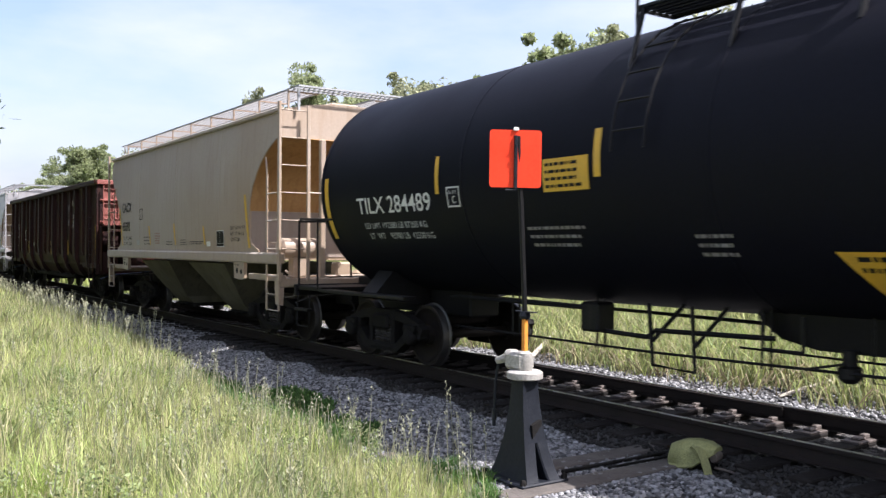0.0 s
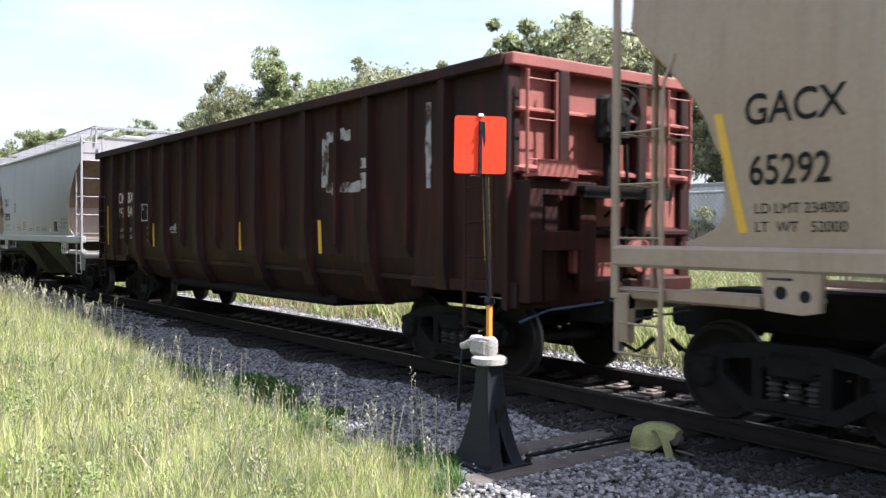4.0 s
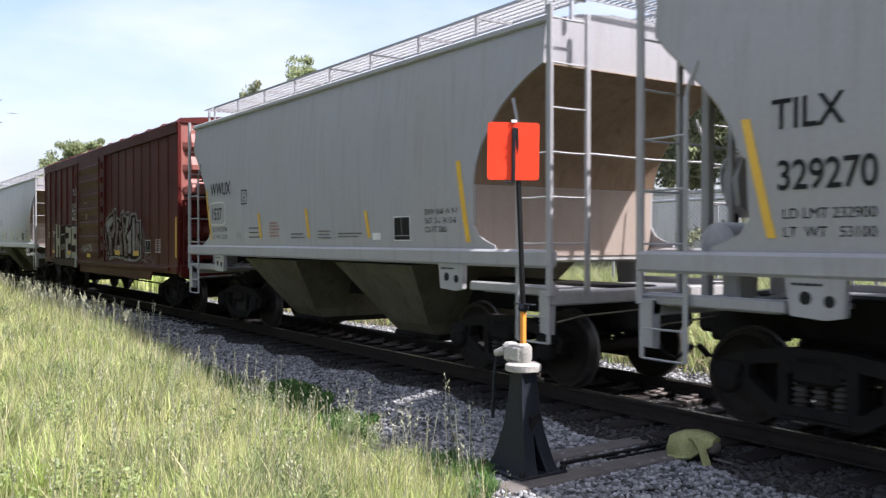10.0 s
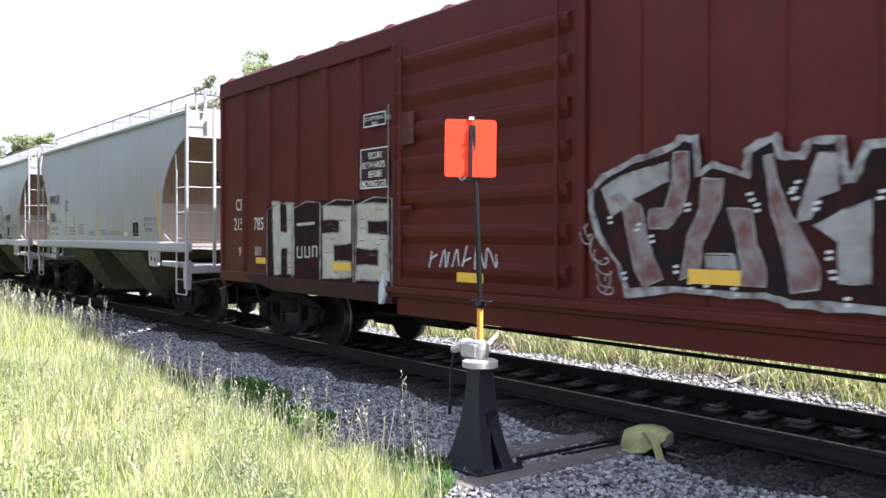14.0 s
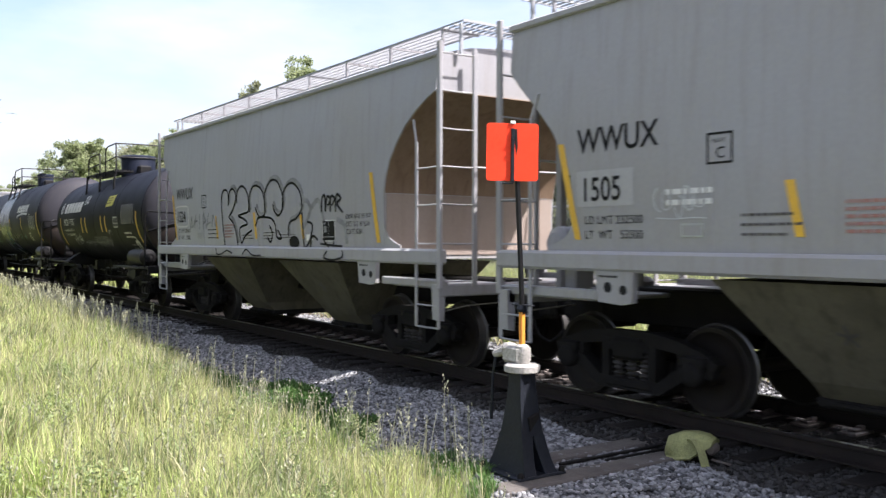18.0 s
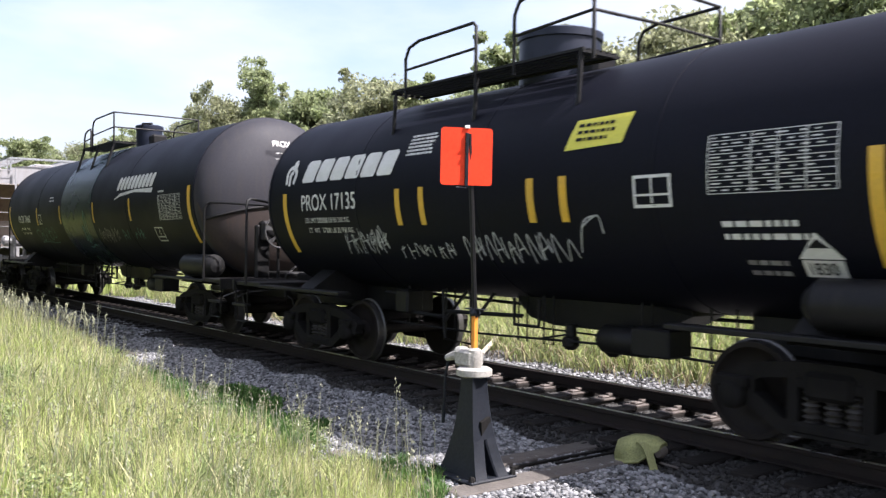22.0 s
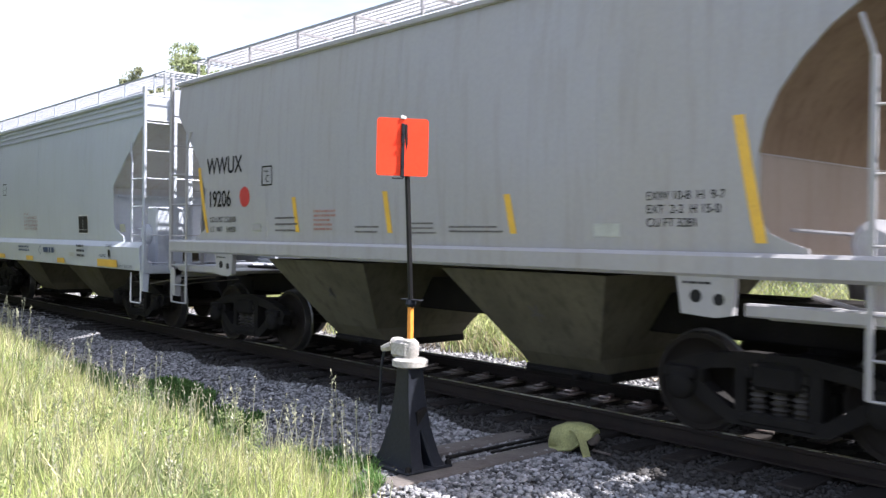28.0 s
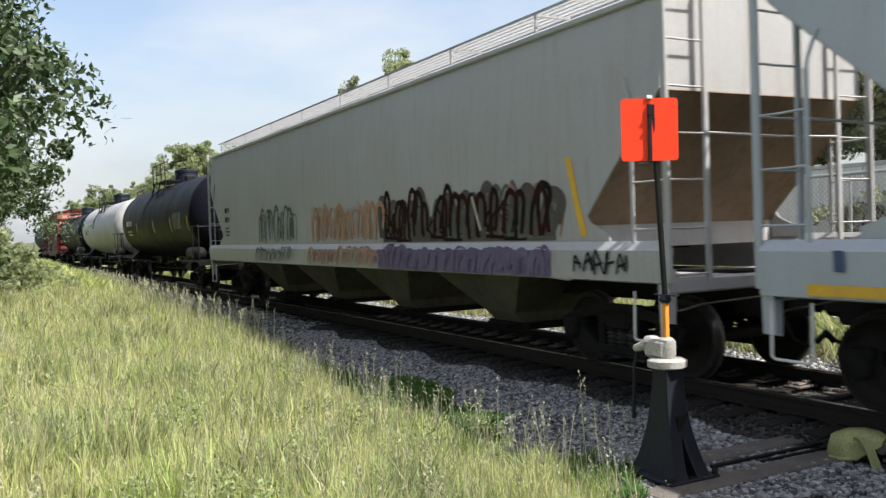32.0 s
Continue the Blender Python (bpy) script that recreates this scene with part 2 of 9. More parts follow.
RUST = (0.20, 0.085, 0.035)
DIRT = (0.16, 0.13, 0.09)
M = {
    "ground": mat("meadow soil under thin grass", (0.05, 0.066, 0.02), (0.09, 0.088, 0.038), 0.95, scale=0.6, fine=14, bump=0.6, dist=0.05),
    "ballast": mat("crushed stone bed", (0.045, 0.043, 0.042), (0.1, 0.096, 0.092), 0.95, scale=1.4, fine=26, bump=1.0, dist=0.06, speckle=0.35),
    "stone": mat("crushed stone", (0.265, 0.265, 0.268), (0.10, 0.099, 0.10), 0.92, scale=9, fine=60, bump=0.3, spread=0.75, island=True, spec=0.3),
    "stone_one": mat("loose stone", (0.255, 0.253, 0.252), (0.12, 0.118, 0.117), 0.92, scale=9, fine=60, bump=0.3, spread=0.6, spec=0.3),
    "stone_dark": mat("dark crushed stone", (0.05, 0.047, 0.044), (0.016, 0.015, 0.014), 0.9, scale=4, fine=60, bump=0.3, spread=0.4, island=True, spec=0.2),
    "tie": mat("creosoted timber", (0.012, 0.010, 0.009), (0.026, 0.022, 0.019), 0.9, scale=3, fine=30, bump=0.5, spread=0.25, spec=0.2),
    "timber": mat("weathered grey timber", (0.125, 0.11, 0.097), (0.07, 0.06, 0.052), 0.92, scale=4, fine=35, bump=0.5, spread=0.1),
    "rail": mat("rusty rail steel", (0.014, 0.0115, 0.0105), (0.026, 0.019, 0.016), 0.75, 0.0, scale=6, fine=60, spec=0.2),
    "rail_top": mat("polished rail steel", (0.42, 0.42, 0.43), (0.3, 0.29, 0.29), 0.28, 0.95, scale=5, fine=90, bump=0.03),
    "plate": mat("worn slide plate steel", (0.16, 0.14, 0.125), (0.09, 0.07, 0.06), 0.6, 0.2, scale=8, fine=60),
    "truck": mat("grimy cast steel", (0.0085, 0.008, 0.0078), (0.018, 0.0165, 0.015), 0.8, 0.0, scale=4, fine=40, bump=0.3, spec=0.12),
    "wheel": mat("brown wheel steel", (0.011, 0.009, 0.008), (0.019, 0.0145, 0.012), 0.65, 0.1, scale=5, fine=50, spec=0.22),
    "tread": mat("worn wheel tread", (0.14, 0.135, 0.13), (0.08, 0.075, 0.072), 0.4, 0.8, scale=6, fine=80, bump=0.03),
    "black": mat("black enamel", (0.0075, 0.0075, 0.0085), (0.0125, 0.012, 0.012), 0.5, scale=1.2, fine=30, bump=0.04, streak=(0.036, 0.031, 0.027), streak_amount=0.3, speckle=0.2, spec=0.2),
    "black_tank": mat("black tank paint", (0.0062, 0.0066, 0.0115), (0.0075, 0.0078, 0.0128), 0.5, scale=0.9, fine=25, bump=0.03, streak=(0.0065, 0.006, 0.008), streak_amount=0.25, speckle=0.15, spec=0.08),
    "brown_tank": mat("sun-faded tank paint", (0.034, 0.033, 0.040), (0.025, 0.0245, 0.030), 0.6, scale=0.9, fine=25, bump=0.04, streak=(0.05, 0.043, 0.04), streak_amount=0.4, spec=0.2),
    "dome": mat("blue-black dome paint", (0.012, 0.016, 0.030), (0.018, 0.022, 0.038), 0.45, scale=3, fine=40, bump=0.05, spec=0.3),
    "gloss_band": mat("fresh glossy black band", (0.006, 0.016, 0.014), (0.009, 0.018, 0.02), 0.24, scale=1.5, fine=30, bump=0.02, spec=0.06),
    "grey_tank": mat("pale grey tank paint", (0.42, 0.43, 0.44), (0.34, 0.34, 0.35), 0.5, scale=1.0, streak=DIRT, streak_amount=0.5),
    "hop_grey": mat("grey hopper paint", (0.285, 0.285, 0.306), (0.272, 0.257, 0.241), 0.38, scale=0.5, fine=22, bump=0.03, streak=(0.15, 0.12, 0.09), streak_amount=0.28, speckle=0.06, sky_sheen=0.42),
    "hop_cream": mat("cream hopper paint with rust", (0.365, 0.298, 0.24), (0.305, 0.212, 0.128), 0.5, scale=0.4, fine=22, bump=0.03, streak=(0.23, 0.14, 0.075), streak_amount=0.4, speckle=0.1, sky_sheen=0.3),
    "hop_pale": mat("pale blue-grey hopper paint", (0.36, 0.392, 0.44), (0.34, 0.365, 0.40), 0.42, scale=0.6, fine=22, bump=0.02, streak=(0.26, 0.24, 0.21), streak_amount=0.2, speckle=0.05, sky_sheen=0.25),
    "hop_white": mat("white hopper paint", (0.36, 0.36, 0.372), (0.335, 0.325, 0.315), 0.45, scale=0.6, fine=22, bump=0.02, streak=(0.27, 0.225, 0.16), streak_amount=0.4, speckle=0.06, sky_sheen=0.15),
    "box_red": mat("oxide red boxcar paint", (0.084, 0.0105, 0.0075), (0.056, 0.0085, 0.0065), 0.5, scale=0.7, fine=22, bump=0.06, streak=(0.05, 0.014, 0.011), streak_amount=0.5, spec=0.16, sky_sheen=0.02),
    "gon_red": mat("weathered brown gondola steel", (0.030, 0.0082, 0.0068), (0.0105, 0.0058, 0.0056), 0.6, scale=0.55, fine=22, bump=0.14, streak=(0.068, 0.017, 0.0095), streak_amount=0.75, contrast=0.16, spec=0.22),
    # box and gondola end red with sunlight mixed into the colour
    "sunlit_end_red": mat("red end paint lightened as if sunlit", (0.27, 0.085, 0.066), (0.20, 0.06, 0.048), 0.6, scale=1.0, fine=22, bump=0.08, streak=(0.17, 0.055, 0.042), streak_amount=0.6),
    "wheel_grey": mat("dulled steel", (0.09, 0.09, 0.095), (0.05, 0.048, 0.046), 0.6, 0.3, scale=8, fine=50, bump=0.05),
    "galv": mat("galvanised steel", (0.45, 0.46, 0.47), (0.36, 0.37, 0.38), 0.45, 0.6, scale=8, fine=60, bump=0.05),
    "white": mat("white stencil paint", (0.72, 0.71, 0.69), (0.6, 0.59, 0.56), 0.6, scale=4, fine=40, bump=0.03),
    "ink": mat("black stencil paint", (0.008, 0.008, 0.009), (0.016, 0.016, 0.016), 0.6, scale=4, fine=40, bump=0.03, spec=0.15),
    "maroon_ink": mat("dull red stencil paint", (0.3, 0.13, 0.11), (0.36, 0.2, 0.17), 0.6, scale=4, fine=40, bump=0.03),
    "blue_ink": mat("navy stencil paint", (0.035, 0.06, 0.13), (0.05, 0.08, 0.16), 0.6, scale=4, fine=40, bump=0.03),
    "yellow": mat("yellow reflective strip", (0.72, 0.42, 0.03), (0.6, 0.36, 0.05), 0.45, scale=5, fine=50, bump=0.03),
    "sign_yellow": mat("lemon yellow decal", (0.68, 0.62, 0.06), (0.6, 0.55, 0.08), 0.5, scale=5, fine=50, bump=0.03),
    "red_target": mat("fluorescent red-orange target sheet", (0.88, 0.048, 0.012), (0.8, 0.058, 0.018), 0.5, scale=5, fine=40, bump=0.03, spec=0.2),
    "orange": mat("orange mast paint", (0.78, 0.30, 0.03), (0.6, 0.22, 0.04), 0.55, scale=6, fine=50),
    "pale_cast": mat("chalky grey cast iron", (0.46, 0.44, 0.40), (0.25, 0.235, 0.21), 0.75, scale=11, fine=50, bump=0.4, speckle=0.3),
    "stand": mat("dark blue-black stand enamel", (0.010, 0.012, 0.018), (0.015, 0.0175, 0.023), 0.5, scale=5, fine=45, bump=0.12, speckle=0.25, spec=0.22),
    "canvas": mat("yellow-green painted casting", (0.33, 0.34, 0.13), (0.2, 0.2, 0.085), 0.75, scale=8, fine=70, bump=0.5, speckle=0.3),
    "bark": mat("brown bark", (0.10, 0.08, 0.06), (0.15, 0.125, 0.1), 0.95, scale=4, fine=25, bump=0.7, dist=0.04),
    "leaf": mat("mid green foliage", (0.27, 0.32, 0.155), (0.335, 0.37, 0.205), 0.6, scale=0.35, spread=0.5, island=True, translucent=0.65, bump=0),
    "leaf_dark": mat("deep green foliage", (0.034, 0.062, 0.02), (0.06, 0.092, 0.032), 0.55, scale=0.35, spread=0.45, island=True, translucent=0.25, bump=0),
    "leaf_olive": mat("olive foliage", (0.295, 0.315, 0.185), (0.355, 0.365, 0.225), 0.6, scale=0.35, spread=0.5, island=True, translucent=0.65, bump=0),
    "grass": mat("fresh tall grass", (0.30, 0.385, 0.10), (0.51, 0.525, 0.235), 0.6, scale=0.8, spread=0.5, island=True, translucent=0.5, bump=0, contrast=0.16),
    "grass_dry": mat("straw-coloured grass", (0.50, 0.46, 0.27), (0.36, 0.35, 0.18), 0.7, scale=0.8, spread=0.35, island=True, translucent=0.4, bump=0),
    "weed": mat("grey-green weeds", (0.20, 0.265, 0.095), (0.29, 0.335, 0.155), 0.6, scale=1.0, spread=0.5, island=True, translucent=0.45, bump=0),
    "wood_log": mat("bleached driftwood", (0.52, 0.47, 0.4), (0.38, 0.34, 0.28), 0.9, scale=5, fine=30, bump=0.4),
    "concrete": mat("pale concrete", (0.5, 0.49, 0.46), (0.4, 0.39, 0.37), 0.9, scale=2, fine=30, bump=0.3),
    "container": mat("white equipment paint", (0.7, 0.7, 0.68), (0.6, 0.6, 0.58), 0.5, scale=1, streak=DIRT, streak_amount=0.3),
    "shield": mat("rust-dusted head shield", (0.038, 0.034, 0.036), (0.055, 0.040, 0.034), 0.7, scale=1.2, fine=25, bump=0.05, streak=(0.09, 0.052, 0.034), streak_amount=0.35, spec=0.2),
    "spray_maroon": mat("maroon-streaked silver spray paint", (0.20, 0.18, 0.18), (0.11, 0.035, 0.03), 0.65, scale=4.5, fine=16, bump=0, contrast=0.15),
    "hop_ochre": mat("ochre rust over cream paint", (0.44, 0.255, 0.11), (0.32, 0.16, 0.06), 0.75, scale=1.0, fine=22, bump=0.06, streak=(0.18, 0.08, 0.03), streak_amount=0.5, spec=0.2),
    "dead": mat("brown dead stalks", (0.16, 0.12, 0.07), (0.28, 0.23, 0.15), 0.9, scale=2, spread=0.4, island=True, translucent=0.2, bump=0),
    "low_green": mat("low green ground cover", (0.075, 0.165, 0.035), (0.11, 0.20, 0.05), 0.7, scale=1.5, spread=0.35, island=True, translucent=0.4, bump=0),
    "seed": mat("pale seed heads", (0.43, 0.43, 0.31), (0.34, 0.34, 0.22), 0.8, scale=2, spread=0.35, island=True, translucent=0.4, bump=0),
    "hop_dirty": mat("road-grimed bay paint", (0.135, 0.124, 0.09), (0.075, 0.068, 0.05), 0.75, scale=1.3, fine=22, bump=0.06, streak=(0.04, 0.034, 0.026), streak_amount=0.6, spec=0.2),
    "hop_rusty": mat("brown dusted slope sheet", (0.22, 0.155, 0.105), (0.155, 0.105, 0.07), 0.75, scale=1.2, fine=22, bump=0.06, streak=(0.10, 0.062, 0.036), streak_amount=0.6, spec=0.2),
    "beige": mat("beige tank paint", (0.5, 0.46, 0.38), (0.42, 0.38, 0.31), 0.55, scale=1, streak=DIRT, streak_amount=0.3),
    "red_paint": mat("red paint", (0.5, 0.04, 0.035), (0.4, 0.03, 0.03), 0.5, scale=3),
    "spray_dark": mat("faded dark spray paint", (0.05, 0.045, 0.045), (0.10, 0.09, 0.085), 0.7, scale=2.5, fine=18, bump=0),
    "spray_white": mat("white spray paint", (0.55, 0.56, 0.57), (0.4, 0.41, 0.42), 0.7, scale=2.5, fine=18, bump=0),
    "spray_silver": mat("silver spray paint", (0.3, 0.3, 0.3), (0.13, 0.10, 0.10), 0.6, scale=3.5, fine=16, bump=0),
    "spray_cream": mat("cream spray paint", (0.45, 0.43, 0.36), (0.3, 0.28, 0.23), 0.65, scale=3.5, fine=16, bump=0),
    "spray_teal": mat("teal spray paint", (0.03, 0.16, 0.13), (0.04, 0.10, 0.09), 0.6, scale=3, fine=16, bump=0),
    "spray_orange": mat("brown-orange spray paint", (0.33, 0.17, 0.09), (0.42, 0.27, 0.2), 0.7, scale=3, fine=16, bump=0),
    "spray_violet": mat("violet spray paint", (0.10, 0.07, 0.14), (0.16, 0.13, 0.21), 0.7, scale=3, fine=16, bump=0),
    "ghost_white": mat("ghost of old white lettering", (0.16, 0.12, 0.115), (0.04, 0.014, 0.012), 0.65, scale=9, fine=30, bump=0, mixing=0.5, contrast=0.12, spec=0.14),
    "hop_wall": mat("brown-tinted end wall paint", (0.275, 0.228, 0.197), (0.25, 0.20, 0.165), 0.6, scale=0.9, fine=22, bump=0.03, streak=(0.2, 0.15, 0.11), streak_amount=0.4, speckle=0.06, spec=0.3),
    "faded_red": mat("ghost of old red lettering", (0.11, 0.035, 0.028), (0.06, 0.02, 0.017), 0.65, scale=7, fine=30, bump=0, contrast=0.12, spec=0.14),
    "flaked_white": mat("flaking white paint over brown steel", (0.36, 0.34, 0.33), (0.06, 0.026, 0.022), 0.65, scale=7, fine=30, bump=0, mixing=0.53, contrast=0.07, spec=0.2),
    "spray_fog": mat("thin grey overspray", (0.16, 0.16, 0.165), (0.30, 0.298, 0.30), 0.7, scale=5, fine=18, bump=0, contrast=0.2),
    "spray_halo": mat("thin pale spray paint", (0.30, 0.30, 0.305), (0.075, 0.035, 0.033), 0.7, scale=7, fine=18, bump=0, mixing=0.55, contrast=0.15, spec=0.2),
    "spring": mat("dusty coil spring steel", (0.06, 0.055, 0.05), (0.035, 0.031, 0.028), 0.7, 0.0, scale=6, fine=50, spec=0.3),
    "spray_black": mat("black spray paint", (0.012, 0.011, 0.012), (0.038, 0.012, 0.011), 0.75, scale=4, fine=18, bump=0, contrast=0.18, spec=0.05),
    "spray_brown": mat("dark brown spray paint", (0.055, 0.042, 0.036), (0.09, 0.07, 0.06), 0.7, scale=3, fine=16, bump=0),
    "spray_rust": mat("faded rust-red spray paint", (0.26, 0.10, 0.06), (0.34, 0.18, 0.13), 0.7, scale=3, fine=16, bump=0),
    "spray_green": mat("dark green spray paint", (0.06, 0.08, 0.055), (0.1, 0.095, 0.09), 0.7, scale=3, fine=16, bump=0),
}


# ---- mesh tools ----
class G:
    """Collects vertices and faces of one mesh."""

    def __init__(self):
        self.v, self.f = [], []

    def add(self, vs, fs):
        o = len(self.v)
        self.v.extend(tuple(p) for p in vs)
        self.f.extend(tuple(i + o for i in q) for q in fs)
        return self

    def box(self, x0, x1, y0, y1, z0, z1, c=0.0):
        """A box, with chamfered edges where c is given."""
        lo, hi = (min(x0, x1), min(y0, y1), min(z0, z1)), (max(x0, x1), max(y0, y1), max(z0, z1))
        if c <= 0:
            vs = [(x, y, z) for x in (lo[0], hi[0]) for y in (lo[1], hi[1]) for z in (lo[2], hi[2])]
            return self.add(vs, [(0, 1, 3, 2), (4, 6, 7, 5), (0, 4, 5, 1), (2, 3, 7, 6), (0, 2, 6, 4), (1, 5, 7, 3)])
        c = min(c, *(0.45 * (h - l) for l, h in zip(lo, hi)))
        idx, vs = {}, []
        for sx in (0, 1):
            for sy in (0, 1):
                for sz in (0, 1):
                    s = (sx, sy, sz)
                    for ax in range(3):
                        p = []
                        for k in range(3):
                            edge = hi[k] if s[k] else lo[k]
                            p.append(edge if k == ax else edge + (-c if s[k] else c))
                        idx[s, ax] = len(vs)
                        vs.append(tuple(p))
        fs = []
        for ax in range(3):
            a, b = (ax + 1) % 3, (ax + 2) % 3
            for s in (0, 1):
                ring = []
                for u, w in ((0, 0), (1, 0), (1, 1), (0, 1)):
                    k = [0, 0, 0]
                    k[ax], k[a], k[b] = s, u, w
                    ring.append(idx[tuple(k), ax])
                fs.append(tuple(ring if s else ring[::-1]))
            for u in (0, 1):
                for w in (0, 1):
                    k0, k1 = [0, 0, 0], [0, 0, 0]
                    k0[a], k0[b], k1[a], k1[b], k1[ax] = u, w, u, w, 1
                    k0, k1 = tuple(k0), tuple(k1)
                    q = (idx[k0, a], idx[k1, a], idx[k1, b], idx[k0, b])
                    fs.append(q if u == w else q[::-1])
        for s in ((x, y, z) for x in (0, 1) for y in (0, 1) for z in (0, 1)):
            q = tuple(idx[s, k] for k in range(3))
            fs.append(q if sum(s) % 2 else q[::-1])
        return self.add(vs, fs)

    def tube(self, pts, r, n=8, r2=None, cap=True):
        """A round bar along points; r2: its radius at the far end."""
        pts = [Vector(p) for p in pts]
        m = len(pts)
        vs, fs = [], []
        up = None
        for i, p in enumerate(pts):
            d = (pts[min(i + 1, m - 1)] - pts[max(i - 1, 0)]).normalized()
            if up is None:
                up = Vector((0, 0, 1)) if abs(d.z) < 0.9 else Vector((1, 0, 0))
            a = d.cross(up).normalized()
            b = a.cross(d)
            up = b
            rr = r if r2 is None else r + (r2 - r) * i / max(m - 1, 1)
            for k in range(n):
                w = 2 * math.pi * k / n
                vs.append(p + a * (rr * math.cos(w)) + b * (rr * math.sin(w)))
        for i in range(m - 1):
            for k in range(n):
                fs.append((i * n + k, i * n + (k + 1) % n, (i + 1) * n + (k + 1) % n, (i + 1) * n + k))
        if cap:
            fs.append(tuple(range(n - 1, -1, -1)))
            fs.append(tuple((m - 1) * n + k for k in range(n)))
        return self.add(vs, fs)

    def lathe(self, prof, n=24, axis="y", at=(0, 0, 0), close=True):
        """A turned form: (radius, place along axis) pairs."""
        vs, fs = [], []
        for r, s in prof:
            for k in range(n):
                w = 2 * math.pi * k / n
                c, d = r * math.cos(w), r * math.sin(w)
                p = {"y": (c, s, d), "x": (s, c, d), "z": (c, d, s)}[axis]
                vs.append((p[0] + at[0], p[1] + at[1], p[2] + at[2]))
        m = len(prof)
        for i in range(m - 1):
            for k in range(n):
                fs.append((i * n + k, i * n + (k + 1) % n, (i + 1) * n + (k + 1) % n, (i + 1) * n + k))
        if close:
            fs.append(tuple(range(n)))
            fs.append(tuple((m - 1) * n + k for k in range(n - 1, -1, -1)))
        return self.add(vs, fs)

    def loft(self, rings, cap=True, closed=True):
        """Skin over rings of equal length."""
        n = len(rings[0])
        vs = [p for r in rings for p in r]
        fs = []
        for i in range(len(rings) - 1):
            for k in range(n if closed else n - 1):
                fs.append((i * n + k, i * n + (k + 1) % n, (i + 1) * n + (k + 1) % n, (i + 1) * n + k))
        if cap:
            fs.append(tuple(range(n - 1, -1, -1)))
            fs.append(tuple((len(rings) - 1) * n + k for k in range(n)))
        return self.add(vs, fs)

    def mesh(self, name, material, smooth=35):
        me = bpy.data.meshes.new(name)
        me.from_pydata(self.v, [], self.f)
        bm = bmesh.new()
        bm.from_mesh(me)
        bmesh.ops.recalc_face_normals(bm, faces=bm.faces)
        bm.to_mesh(me)
        bm.free()
        if smooth:
            me.polygons.foreach_set("use_smooth", [True] * len(me.polygons))
            me.set_sharp_from_angle(angle=radians(smooth))
        me.materials.append(M[material] if isinstance(material, str) else material)
        return me


def part(name, g, material, parent=None, label="", smooth=35, at=None):
    """One mesh object, under a thing or a part."""
    me = g if isinstance(g, bpy.types.Mesh) else g.mesh(name, material, smooth)
    ob = new(name, me)
    if parent:
        ob.parent = parent
    if at is not None:
        ob.matrix_basis = at if isinstance(at, Matrix) else Matrix.Translation(at)
    if label:
        ob["label"] = label
    return ob


def thing(name, label, category, group="", kind="", at=None):
    ob = tagged(new(name), label, category, group, kind)
    if at is not None:
        ob.matrix_basis = at if isinstance(at, Matrix) else Matrix.Translation(at)
    return ob


def quick_mesh(name, verts, tris, quads, material):
    """A large mesh straight from arrays."""
    me = bpy.data.meshes.new(name)
    nv, n3, n4 = len(verts), len(tris), len(quads)
    me.vertices.add(nv)
    me.vertices.foreach_set("co", np.ascontiguousarray(verts, dtype=np.float32).ravel())
    loops = np.concatenate([np.asarray(tris).ravel(), np.asarray(quads).ravel()]).astype(np.int32)
    me.loops.add(len(loops))
    me.loops.foreach_set("vertex_index", loops)
    me.polygons.add(n3 + n4)
    starts = np.concatenate([np.arange(n3) * 3, n3 * 3 + np.arange(n4) * 4]).astype(np.int32)
    me.polygons.foreach_set("loop_start", starts)
    me.materials.append(M[material])
    me.update(calc_edges=True)
    me.validate()
    return me


# ---- ground ----
RNG = np.random.default_rng(7)


def smooth_noise(x, y, s, k):
    return (np.sin(x * s + k) * np.cos(y * s * 1.3 + 2 * k) + 0.5 * np.sin(x * s * 2.3 + 1.7 * k + y * s * 1.9)) / 1.5


def grass_edge(x):
    """How far from the track the near meadow begins."""
    x = np.asarray(x, float)
    return np.interp(x, [-60, -28, -24, -15, -13.4, -7.2, -6.5, -5.9, -5.4, 0], [-2.7, -2.75, -2.95, -3.0, -3.65, -3.76, -3.56, -3.6, -4.0, -4.15]) + 0.07 * np.sin(x * 0.9) + 0.06 * np.sin(x * 2.3 + 1)


def stone_edge(x):
    """Where the heaped stones give way to low green cover."""
    x = np.asarray(x, float)
    return np.interp(x, [-60, -16, -13, -8.6, -8, -7.2, -6.6, -5.9, -5.4, 0], [-2.6, -2.7, -2.95, -3.0, -3.55, -3.6, -3.4, -3.5, -4.0, -4.1]) + 0.10 * np.sin(x * 1.7) + 0.06 * np.sin(x * 4.1)


